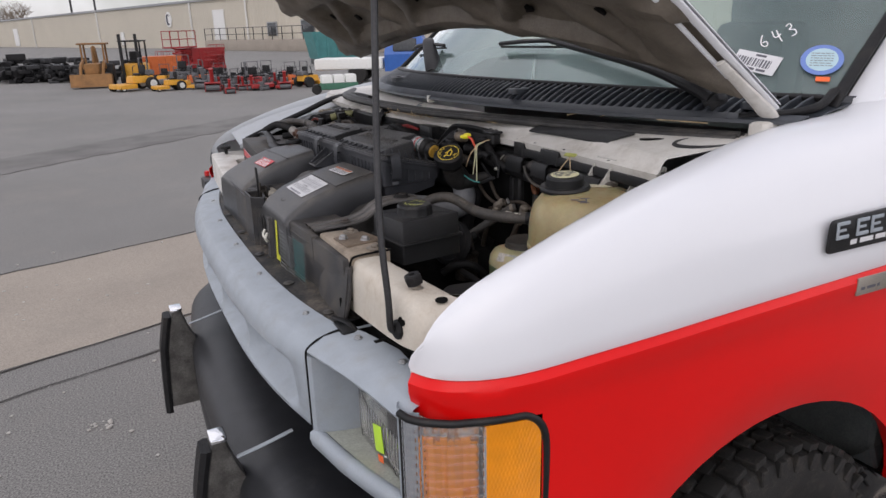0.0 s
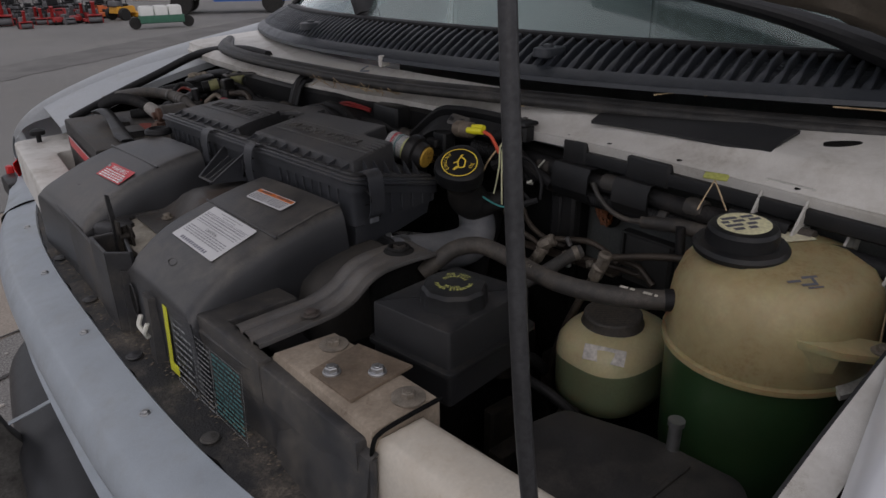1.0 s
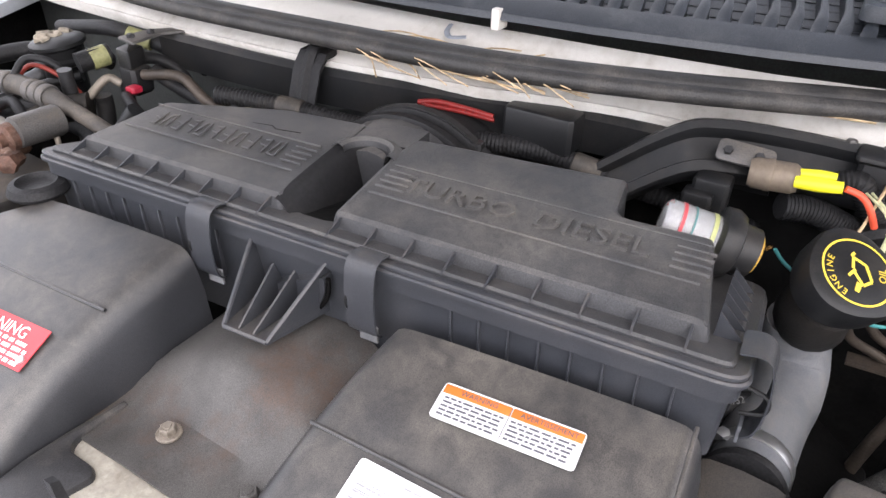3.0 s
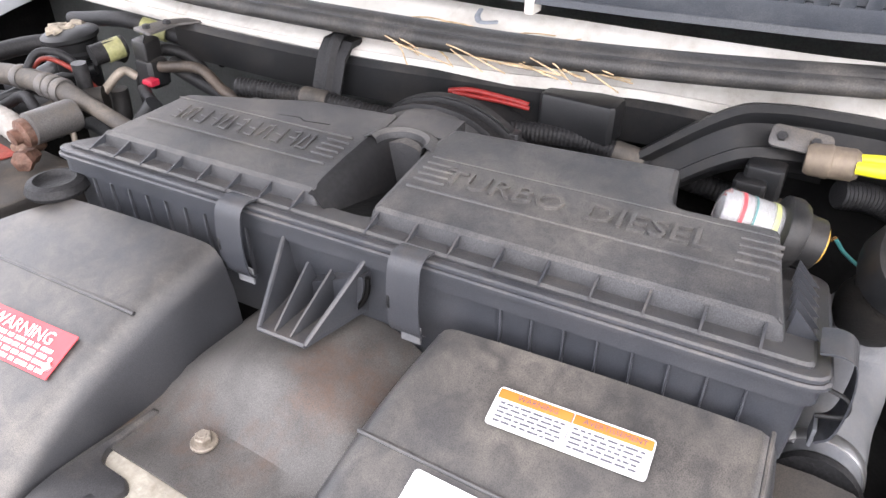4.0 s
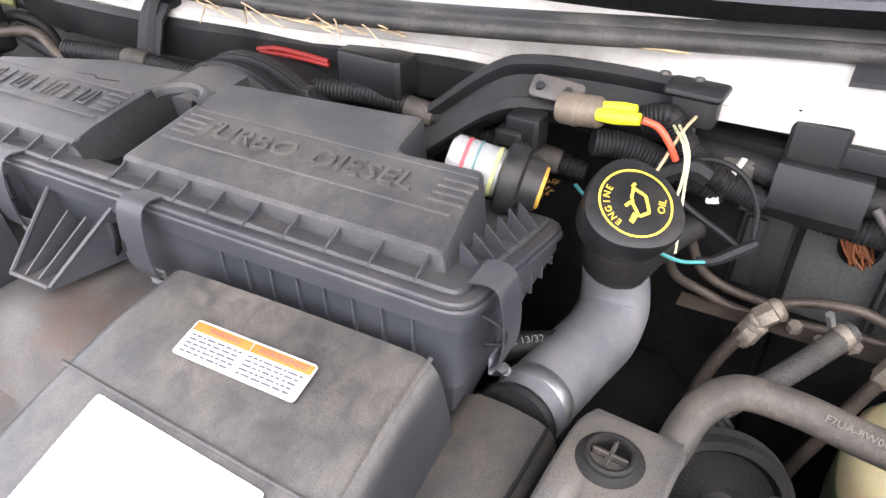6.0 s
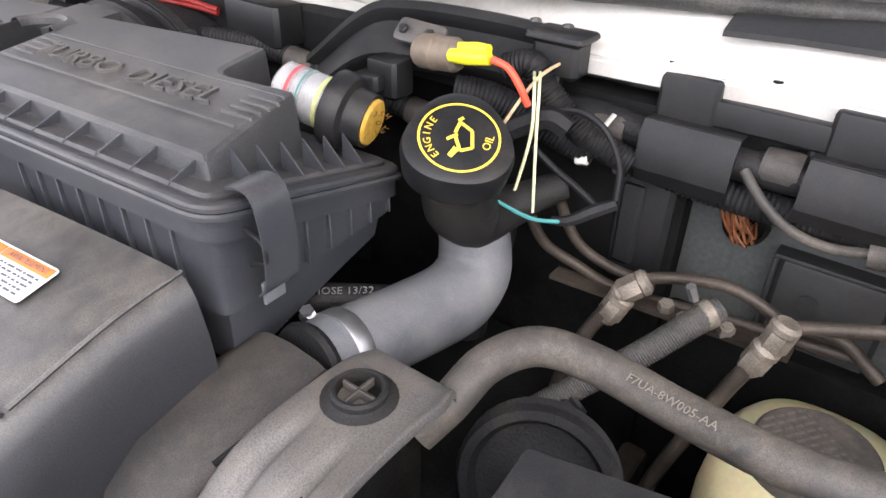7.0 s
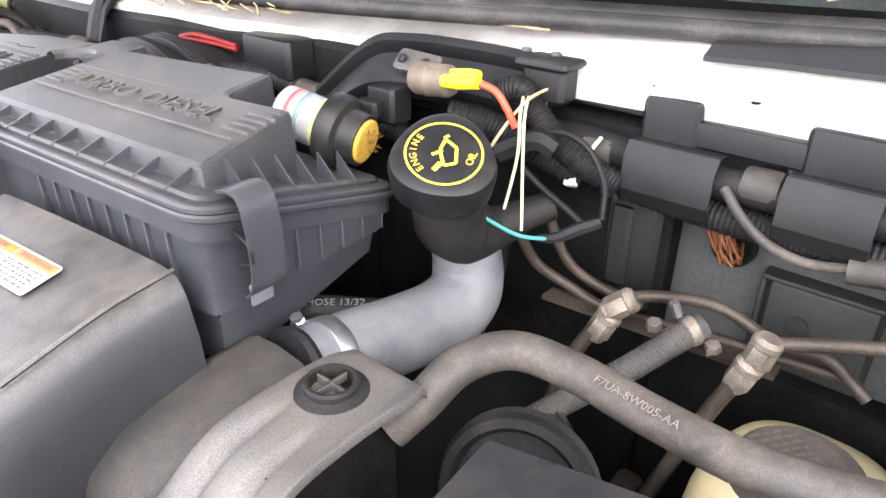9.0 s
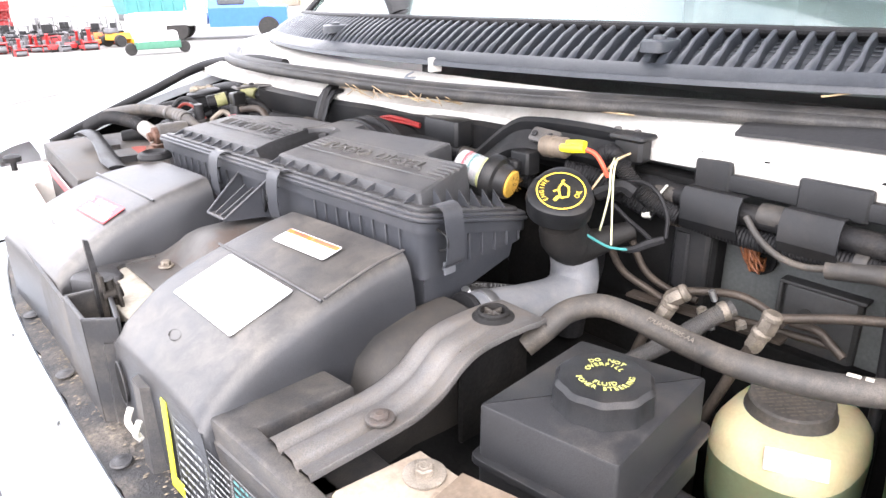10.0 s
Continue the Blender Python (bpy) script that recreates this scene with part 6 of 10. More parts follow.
for t in (0.33, 0.66):
    p, r = TIP.lerp(FL, t), FRb.lerp(BLb, t)
    m = r + Vector((-0.012, 0, 0.034))
    o = Vector((0, 0.0018, 0))
    b = Build()
    b.add([p, r, m, p + o, r + o, m + o], [(0, 1, 2), (5, 4, 3), (0, 3, 4, 1), (1, 4, 5, 2), (2, 5, 3, 0)])
    part("rib", b, TRAY, funnel, "", 0)

# ---- intake ducts ----
def duct(name, label, rows, low, r=0.012, cat="air duct"):
    """A flat intake duct: cross lines from rear to front, with rounded shoulders and sides going down."""
    d = thing(name, label, cat, tuple(Vector(rows[1][0]).lerp(Vector(rows[1][1]), 0.5) - Vector((0, 0, 0.12))), group="intake ducts")
    b = Build()
    rings = []
    lines = [spline([r[0] for r in rows], 6), spline([r[1] for r in rows], 6)]
    for a, c in zip(*lines):
        e = (c - a).normalized()
        dn = Vector((0, 0, -1))
        ring_ = [a + dn * low - e * 0.012, a + dn * 0.04 - e * 0.006, a + dn * r - e * 0.001, a + dn * r * 0.6 + e * r * 0.10, a + dn * r * 0.25 + e * r * 0.35, a + dn * r * 0.06 + e * r * 0.68, a + e * r * 1.1]
        ring_ += [a.lerp(c, t) + Vector((0, 0, 0.0015 * math.sin(math.pi * t))) for t in (0.2, 0.4, 0.6, 0.8)]
        ring_ += [c - e * r * 1.1, c + dn * r * 0.06 - e * r * 0.68, c + dn * r * 0.25 - e * r * 0.35, c + dn * r * 0.6 - e * r * 0.10, c + dn * r + e * 0.001, c + dn * 0.04 + e * 0.006, c + dn * low + e * 0.012]
        rings.append(ring_)
    last = rings[-1]
    rings.append([p + Vector((-0.003, 0, -0.003)) if 1 < i < len(last) - 2 else p for i, p in enumerate(last)])
    rings.append([Vector((p.x - 0.005, p.y, min(p.z, last[8].z - 0.012))) for p in last])
    b.loft(rings)
    part("shell", b, DUCT, d, "", 40)
    return d


ductD = duct("intake_duct", "black plastic intake duct with warning labels, dusty on top",
             [((0.560, 1.397, 1.332), (0.541, 1.612, 1.330)), ((0.51, 1.394, 1.3255), (0.50, 1.615, 1.322)), ((0.456, 1.389, 1.3125), (0.452, 1.617, 1.309)), ((0.39, 1.385, 1.291), (0.387, 1.615, 1.288)), ((0.347, 1.380, 1.267), (0.341, 1.60, 1.266)), ((0.331, 1.377, 1.254), (0.325, 1.59, 1.254))], 0.11, 0.016)
ductP = duct("intake_duct", "black plastic intake duct with a red warning plate, dusty on top",
             [((0.524, 1.798, 1.334), (0.510, 1.985, 1.330)), ((0.485, 1.799, 1.326), (0.470, 2.012, 1.323)), ((0.447, 1.800, 1.316), (0.434, 2.03, 1.313)), ((0.388, 1.800, 1.295), (0.374, 2.045, 1.289)), ((0.33, 1.798, 1.260), (0.318, 2.07, 1.254)), ((0.312, 1.792, 1.243), (0.303, 2.08, 1.239))], 0.11, 0.018)
b = Build()
b.tube([(0.457, 1.394, 1.3140), (0.454, 1.50, 1.3135), (0.453, 1.612, 1.3095)], 0.0016, seg=6)
b.tube([(0.558, 1.402, 1.334), (0.515, 1.399, 1.3285), (0.460, 1.394, 1.3155)], 0.0015, seg=6)
part("seam", b, DUCT, ductD)
b = Build()
b.tube([(0.447, 1.806, 1.3175), (0.434, 2.025, 1.3145)], 0.0016, seg=6)
part("seam", b, DUCT, ductP)

# labels on the ducts
def label(name, o, a, c, material, parent, text, r=0.003):
    """A label from its corner o along a (width) and c (height)."""
    o, a, c = Vector(o), Vector(a), Vector(c)
    w, h = (a - o).length, (c - o).length
    q = frame_at(o, a - o, normal=(a - o).cross(c - o))
    b = Build(q)
    b.stack(rounded(rect(0, 0, w, h), r, 3), 0.0, 0.0006, 0.0)
    return part(name, b, material, parent, text), q, w, h


ob, q, w, h = label("warning_label", (0.487, 1.546, 1.3235), (0.4945, 1.453, 1.3252), (0.513, 1.5475, 1.3292), LABELW, ductD, "white and orange bilingual warning label")
b = Build(q)
b.box((0.001, h * 0.70, 0.0006), (w * 0.495, h * 0.95, 0.001), 0.0002)
b.box((w * 0.505, h * 0.70, 0.0006), (w - 0.001, h * 0.95, 0.001), 0.0002)
part("orange_band", b, LABELO, ob)
writing("word", "WARNING", 0.0052, q @ pose(w * 0.27, h * 0.825, 0.0012), INK, ob, 0.0001)
writing("word", "AVERTISSEMENT", 0.0050, q @ pose(w * 0.76, h * 0.825, 0.0012), INK, ob, 0.0001)
bars("print", [(0.004, w * 0.47, h * (0.57 - 0.115 * i)) for i in range(5)] + [(w * 0.52, w - 0.004, h * (0.57 - 0.115 * i)) for i in range(5)], q, INK, ob, 0.0014, 0.0011, 4)
b = Build(q)
b.add([(w * 0.495, 0.002, 0.001), (w * 0.5, 0.002, 0.001), (w * 0.5, h - 0.002, 0.001), (w * 0.495, h - 0.002, 0.001)], [(0, 1, 2, 3)])
part("rule", b, INK, ob, "", 0)
ob, q, w, h = label("paper_label", (0.380, 1.565, 1.2885), (0.382, 1.431, 1.2900), (0.447, 1.567, 1.3118), LABELW, ductD, "large white paper label with small print")
writing("word", "CAUTION", 0.0075, q @ pose(w * 0.5, h * 0.46, 0.0012), INKL, ob, 0.0001)
bars("print", [(w * 0.25, w * 0.75, h * 0.92), (w * 0.35, w * 0.65, h * 0.86)] + [(0.006, w - 0.008, h * (0.78 - 0.06 * i)) for i in range(5)], q, INKL, ob, 0.0013, 0.0011, 5)
bars("print", [(0.008, w - 0.008, h * (0.38 - 0.055 * i)) for i in range(4)], q, INKL, ob, 0.0018, 0.0011, 6)
b = Build(q)
for i in range(12):
    x = w * 0.18 + w * 0.052 * i
    b.box((x, h * 0.04, 0.0006), (x + w * 0.034, h * 0.11, 0.0010), 0.0002)
for k in range(4):
    yy = h * (0.82 - 0.075 * k)
    b.box((0.004, yy, 0.0006), (w - 0.004, yy + 0.0004, 0.0009), 0.0001)
part("bold_print", b, mat("blue_grey_print", (0.20, 0.20, 0.24), 0.6, var=0.15, speck=0.0), ob)
ob, q, w, h = label("warning_plate", (0.376, 1.926, 1.2925), (0.384, 1.823, 1.2955), (0.407, 1.931, 1.3062), LABELR, ductP, "red and white warning plate with two rivets", 0.001)
writing("word", "WARNING", 0.0135, q @ pose(w * 0.52, h * 0.74, 0.0012), INKW, ob, 0.0001)
bars("print", [(0.008, w - 0.006, h * (0.48 - 0.14 * i)) for i in range(4)], q, INKW, ob, 0.0028, 0.0011, 11)
for x, y in ((0.006, h - 0.008), (w - 0.006, 0.008)):
    b = Build(q)
    b.lathe([(0.0035, 0), (0.003, 0.0015), (0.001, 0.002)], (x, y, 0.0006), seg=10)
    part("rivet", b, ZINC, ob)
# two faint moulded ovals
for par, (x, y, z) in ((ductD, (0.355, 1.50, 1.2745)), (ductP, (0.352, 1.95, 1.2760))):
    b = Build(frame_at((x, y, z), (0, -1, 0), normal=(-0.42, 0, 1)))
    b.loft([[(0.012 * math.cos(a) * k, 0.006 * math.sin(a) * k, zz) for a in np.linspace(0, 2 * math.pi, 20, endpoint=False)] for k, zz in ((1, 0), (0.95, 0.0007), (0.8, 0.0007), (0.78, 0.0002))], cap=(False, False))
    part("moulded_oval", b, DUCT, par)

# ---- battery side ----
batt = thing("battery", "black battery with a red label and a carrying strap", "battery", (0.48, 2.2, 1.1))
b = Build()
b.stack(list(reversed([(0.414, 2.075), (0.438, 2.430), (0.605, 2.42), (0.590, 2.06)])), 1.12, 1.297, 0.006)
part("case", b, mat("dusty_battery_plastic", (0.022, 0.021, 0.020), 0.5, var=0.25, dust=(0.13, 0.105, 0.082), dust_amount=0.95, dust_scale=9, bump=0.15, bscale=1100, speck=0.3, tops_only=0.85), batt)
q = frame_at((0.4305, 2.375, 1.245), (-0.068, -1, 0), normal=(-1, 0.068, 0))
b = Build(q)
b.box((0.0, 0.0, 0), (0.29, 0.022, 0.001), 0.0003)
lab = part("label", b, LABELR, batt, "red battery label")
b = Build(q)
b.box((0.0, 0.0225, 0.001), (0.29, 0.025, 0.0014), 0.0002)
part("label_edge", b, LABELW, lab)
b = Build()
b.tube([(0.493, 2.345, 1.318), (0.500, 2.31, 1.325), (0.499, 2.25, 1.318), (0.492, 2.19, 1.310), (0.484, 2.13, 1.304), (0.482, 2.09, 1.301)], [0.014, 0.016, 0.013, 0.015, 0.018, 0.014], seg=8, flat=0.35)
part("strap", b, BLACK, batt)
b = Build()
b.stack(list(reversed(rounded([(0.508, 2.245), (0.532, 2.240), (0.540, 2.292), (0.516, 2.296)], 0.005))), 1.296, 1.309, 0.003)
part("cell_cover", b, SHROUD, batt)
b = Build()
b.stack(list(reversed(rounded([(0.502, 2.136), (0.528, 2.132), (0.534, 2.190), (0.508, 2.194)], 0.005))), 1.296, 1.309, 0.003)
part("cell_cover", b, SHROUD, batt)
b = Build()
b.stack(list(reversed(rounded([(0.545, 2.165), (0.568, 2.160), (0.576, 2.240), (0.552, 2.250)], 0.010))), 1.2965, 1.2985, 0.001)
part("terminal_felt", b, mat("faded_red_felt", (0.30, 0.055, 0.04), 0.8, var=0.3, scale=40, dust=(0.16, 0.12, 0.09), dust_amount=0.55, dust_scale=30), batt, "faded red felt round the terminal")
sup = Build()
sup.stack(list(reversed(rounded([(0.31, 2.09), (0.345, 2.60), (0.53, 2.62), (0.53, 2.43), (0.405, 2.42), (0.38, 2.09)], 0.02))), 1.09, 1.225, 0.006)
part("radiator_support_end", sup, BAYWHITE, van, "off-white painted radiator support corner")
b = Build()
b.lathe([(0.006, 0), (0.006, 0.02), (0.017, 0.022), (0.018, 0.032), (0.01, 0.036)], (0.395, 2.55, 1.222), seg=12)
part("hood_stop", b, RUBBER, van, "black rubber hood bump stop")
b = Build()
b.box((0.327, 2.712, 1.110), (0.345, 2.737, 1.138), 0.005)
part("side_marker", b, mat("red_lens", (0.55, 0.03, 0.03), 0.2, var=0.05), van, "small red marker")
b = Build()
b.box((0.31, 2.60, 1.07), (0.37, 2.715, 1.12), 0.008)
part("corner_bracket", b, BLACK, van)

# battery cable clamp, hoses and fuel parts on the passenger side
cab = thing("battery_cable", "corrugated battery cable with a taped end and rusty clamp", "cable", (0.585, 2.182, 1.312))
b = Build()
b.tube([(0.515, 2.375, 1.325), (0.535, 2.30, 1.350), (0.553, 2.215, 1.351), (0.564, 2.160, 1.340)], 0.0112, ribs=300, depth=0.10, seg=12)
part("sleeve", b, RUBBER, cab)
b = Build()
b.tube([(0.560, 2.178, 1.3455), (0.566, 2.150, 1.336), (0.568, 2.132, 1.324)], [0.0125, 0.0135, 0.0120], ribs=150, depth=0.06, seg=14)
part("taped_end", b, mat("pale_tape", (0.30, 0.285, 0.265), 0.6, var=0.15, dust=DUST, dust_amount=0.5, dust_scale=40), cab)
b = Build()
b.box((0.552, 2.112, 1.312), (0.580, 2.138, 1.324), 0.004)
b.tube([(0.560, 2.118, 1.318), (0.543, 2.106, 1.317)], 0.0055, seg=8)
part("clamp", b, mat("corroded_terminal", (0.17, 0.10, 0.07), 0.6, 0.4, var=0.4, scale=60, dust=(0.35, 0.30, 0.26), dust_amount=0.5, dust_scale=60, bump=0.4), cab, "rust-red battery clamp")
hs = thing("coolant_hose", "ribbed grey hose with band clamps", "hose", (0.645, 2.287, 1.342), group="hoses")
b = Build()
b.tube([(0.560, 2.40, 1.340), (0.592, 2.30, 1.357), (0.620, 2.215, 1.359), (0.622, 2.140, 1.358), (0.624, 2.095, 1.350), (0.626, 2.035, 1.335)], [0.0105, 0.0115, 0.0120, 0.0120, 0.0085, 0.0085], seg=14)
part("hose", b, HOSE, hs)
for t in ((0.6210, 2.205, 1.3590), (0.6218, 2.160, 1.3585), (0.6220, 2.147, 1.3582), (0.6222, 2.134, 1.3575)):
    b = Build()
    b.lathe([(0.0128, -0.005), (0.0138, -0.003), (0.0138, 0.003), (0.0128, 0.005)], t, (0.06, -1, -0.06), seg=18)
    part("band", b, STEEL, hs)
dry = thing("filter_canister", "dusty black filter canister with a domed lid", "canister", (0.705, 2.182, 1.312))
b = Build()
b.lathe([(0.023, 0), (0.023, 0.052), (0.025, 0.058), (0.0300, 0.061), (0.0305, 0.066), (0.027, 0.069), (0.0275, 0.080), (0.012, 0.084)], (0.692, 2.210, 1.304), seg=32)
part("body", b, BLACK, dry)
b = Build()
b.lathe([(0.030, 0), (0.032, 0.002), (0.032, 0.006), (0.029, 0.008), (0.016, 0.012), (0.005, 0.013)], (0.692, 2.210, 1.384), (-0.1, 0.05, 1), seg=32)
b.box((0.706, 2.172, 1.366), (0.722, 2.186, 1.372), 0.002)
lid_ = part("lid", b, BLACK, dry)
rng = random.Random(12)
b = Build()
for i in range(16):
    a, r = rng.uniform(0, 6.3), 0.019 * math.sqrt(rng.random())
    k = rng.uniform(0.004, 0.009)
    b.lathe([(k, -0.002), (k * 0.8, k * 0.5), (k * 0.3, k * 0.7)], (0.690 + r * math.cos(a), 2.211 + r * math.sin(a), 1.395), (rng.uniform(-0.6, 0.6), rng.uniform(-0.6, 0.6), 1), seg=7, lobes=2, lobe=0.35)
part("caked_dirt", b, mat("caked_dirt", (0.27, 0.235, 0.185), 0.9, var=0.4, scale=90), lid_, "caked brown dirt")
for i, (pts, r, m_) in enumerate((
        ([(0.745, 2.287, 1.382), (0.745, 2.182, 1.397), (0.765, 2.122, 1.384), (0.7665, 2.043, 1.368)], 0.009, RUBBER),
        ([(0.705, 2.112, 1.312), (0.71, 2.117, 1.357), (0.735, 2.107, 1.377), (0.7555, 2.076, 1.361), (0.7515, 2.043, 1.318)], 0.007, RUBBER),
        ([(0.7205, 2.076, 1.371), (0.727, 2.027, 1.352), (0.72, 1.93, 1.335), (0.74, 1.86, 1.33), (0.76, 1.75, 1.33)], 0.009, RUBBER),
        ([(0.605, 2.407, 1.312), (0.645, 2.362, 1.342), (0.725, 2.317, 1.352), (0.765, 2.227, 1.342)], 0.011, RUBBER),
        ([(0.465, 2.489, 1.282), (0.565, 2.505, 1.317), (0.685, 2.497, 1.362), (0.785, 2.437, 1.412), (0.815, 2.257, 1.437), (0.82, 2.112, 1.437)], 0.010, RUBBER),
        ([(0.645, 2.287, 1.322), (0.675, 2.242, 1.342), (0.705, 2.257, 1.352)], 0.012, DARKM),
        ([(0.665, 2.112, 1.272), (0.675, 2.117, 1.332), (0.675, 2.117, 1.347)], 0.010, BLACK),
        ([(0.565, 2.332, 1.302), (0.625, 2.287, 1.312), (0.665, 2.162, 1.302), (0.645, 2.092, 1.282)], 0.013, RUBBER),
        ([(0.6, 2.162, 1.322), (0.63, 2.137, 1.337), (0.655, 2.112, 1.342)], 0.015, GREASY))):
    b = Build()
    b.tube(pts, r, seg=10)
    hose_ = thing("hose", "grimy dark line in the engine bay", "hose", pts[0], group="hoses")
    part("tube", b, m_, hose_)
    if i == 0:
        b = Build()
        b.tube([(0.748, 2.152, 1.394), (0.761, 2.127, 1.386)], 0.0105, seg=10)
        part("band", b, mat("olive_yellow_band", (0.25, 0.25, 0.11), 0.5, var=0.2, dust=DUST, dust_amount=0.4, dust_scale=40), hose_, "olive-yellow band")
rel = thing("relay_bracket", "black relay box on a bent steel bracket", "relay box", (0.7605, 2.076, 1.391))
b = Build()
b.stack(rounded([(0.697, 2.108), (0.695, 2.082), (0.723, 2.090), (0.725, 2.117)], 0.004), 1.378, 1.398, 0.003)
b.box((0.6934, 2.079, 1.346), (0.721, 2.106, 1.378), 0.004)
part("box", b, BLACK, rel)
b = Build()
b.stack(rounded([(0.705, 2.110), (0.701, 2.078), (0.745, 2.084), (0.78, 2.062), (0.785, 2.077), (0.747, 2.108)], 0.004), 1.4055, 1.4085, 0.001)
part("bracket", b, STEEL, rel, "dusty bent steel plate")
for x, y in ((0.713, 2.096), (0.737, 2.092)):
    bolt("bolt", (x, y, 1.4085), 0.0045, rel, material=DARKM, h=0.004)
b = Build()
b.box((0.6794, 2.064, 1.356), (0.6934, 2.079, 1.364), 0.002)
part("red_plug", b, mat("pink_red_plug", (0.34, 0.015, 0.035), 0.4), rel)
# small parts crowded round the relay
for p0, p1, r, m_, nm, lab in (((0.651, 2.138, 1.342), (0.649, 2.136, 1.38), 0.008, DARKM, "hose_end", "capped grey hose end standing upright"),
                               ((0.671, 2.144, 1.38), (0.707, 2.134, 1.385), 0.0115, RUBBER, "cable_sleeve", "black cable sleeve beside the canister"),
                               ((0.6403, 2.035, 1.338), (0.6488, 2.019, 1.359), 0.010, BLACK, "connector", "square black connector behind the lid"),
                               ((0.689, 1.926, 1.335), (0.694, 1.92, 1.372), 0.0045, DARKM, "metal_stub", "thin dark stub behind the lid"),
                               ((0.705, 1.914, 1.352), (0.708, 1.912, 1.366), 0.007, mat("pale_olive_clip", (0.25, 0.245, 0.16), 0.5, var=0.2), "clip", "pale olive plastic clip")):
    b = Build()
    b.tube([p0, p1], r, seg=12, smooth=False)
    solo(nm, b, m_, lab, nm.replace("_", " "))
b = Build()
b.tube([(0.685, 2.14, 1.381), (0.703, 2.135, 1.384)], 0.0122, seg=16, smooth=False)
solo("tape_wrap", b, mat("olive_yellow_tape", (0.27, 0.27, 0.12), 0.5, var=0.3, scale=60, dust=DUST, dust_amount=0.5, dust_scale=50), "olive-yellow tape wrapped round the sleeve", "tape")
mo = thing("starter_relay", "dusty steel solenoid with corroded red terminals", "relay", (0.595, 2.122, 1.312))
b = Build()
b.lathe([(0.010, -0.026), (0.0165, -0.024), (0.017, 0.02), (0.0155, 0.024), (0.007, 0.026)], (0.584, 2.098, 1.345), (0.95, -0.05, 0.0), seg=28)
part("body", b, STEEL, mo)
CORR = mat("corroded_terminal_red", (0.11, 0.055, 0.038), 0.6, 0.3, var=0.4, scale=90, dust=(0.30, 0.22, 0.18), dust_amount=0.5, dust_scale=70, bump=0.3)
b = Build()
b.lathe([(0.013, 0), (0.0145, 0.003), (0.0145, 0.010), (0.008, 0.013), (0.008, 0.02)], (0.562, 2.101, 1.343), (-0.95, 0.05, -0.1), seg=20)
part("terminal", b, CORR, mo)
b = Build()
b.lathe([(0.008, -0.016), (0.0085, 0), (0.011, 0.001), (0.011, 0.008), (0.006, 0.010)], (0.546, 2.098, 1.318), (-0.8, -0.5, 0.1), seg=6)
part("terminal", b, CORR, mo)
b = Build()
b.tube([(0.601, 2.106, 1.35), (0.597, 2.092, 1.332), (0.5855, 2.076, 1.301)], 0.0030, seg=8)
part("strap", b, FITM, mo)
for i, (pts, r, m_) in enumerate((
        ([(0.62, 2.197, 1.364), (0.64, 2.192, 1.384), (0.657, 2.167, 1.378), (0.663, 2.147, 1.347)], 0.0042, RUBBER),
        ([(0.63, 2.212, 1.357), (0.648, 2.197, 1.374), (0.66, 2.162, 1.362), (0.665, 2.137, 1.342)], 0.0028, mat("dull_red_lead", (0.22, 0.03, 0.02), 0.5)),
        ([(0.69, 2.092, 1.347), (0.6733, 2.068, 1.355), (0.6613, 2.035, 1.348), (0.6603, 2.003, 1.325)], 0.006, RUBBER),
        ([(0.7055, 2.076, 1.371), (0.717, 2.027, 1.375), (0.7157, 1.987, 1.356), (0.715, 1.93, 1.345)], 0.006, LINEM),
        ([(0.66, 2.122, 1.347), (0.685, 2.117, 1.364), (0.695, 2.107, 1.357)], 0.0048, FITM),
        ([(0.595, 2.212, 1.332), (0.605, 2.182, 1.347), (0.6, 2.152, 1.337), (0.61, 2.132, 1.312)], 0.006, RUBBER),
        ([(0.605, 2.257, 1.322), (0.635, 2.227, 1.337), (0.665, 2.212, 1.342), (0.695, 2.182, 1.352)], 0.007, BLACK))):
    b = Build()
    b.tube(pts, r, seg=10)
    solo("wire" if r < 0.0045 else "hose", b, m_, "thin wire looping beside the canister" if r < 0.0045 else "small grimy line among the looms", "wire" if r < 0.0045 else "hose")

# channel and looms behind the lid, under the white edge
chan = thing("wiring_channel", "black plastic wiring channel along the firewall", "wiring channel", (0.76, 1.8, 1.35))
b = Build()
CH = [(0.752, 2.10, 1.406), (0.762, 1.90, 1.404), (0.789, 1.74, 1.403), (0.828, 1.58, 1.399), (0.853, 1.42, 1.390)]
path = spline(CH, 6)
b.sheet([[p + Vector((0.0, 0, dz)) + Vector((dx, 0, 0)) for p in path] for dz, dx in ((0.0, 0.006), (-0.006, 0.0), (-0.040, 0.002), (-0.046, 0.02))], 0.003, (-1, 0, 0))
part("wall", b, BLACK, chan)
b = Build()
b.box((0.794, 1.590, 1.362), (0.828, 1.662, 1.401), 0.004)
part("cover", b, BLACK, chan)
b = Build()
b.tube([(0.796, 1.672, 1.386), (0.790, 1.70, 1.390), (0.785, 1.728, 1.392), (0.782, 1.75, 1.388)], 0.0028, seg=10)
b.tube([(0.794, 1.67, 1.3835), (0.788, 1.70, 1.3865), (0.781, 1.745, 1.3875)], 0.0022, seg=10)
part("red_wire", b, mat("dull_red_wire", (0.20, 0.012, 0.010), 0.5), chan)
lm = thing("wiring_loom", "corrugated black wiring loom", "wiring loom", (0.74, 1.8, 1.35), group="wiring looms")
b = Build()
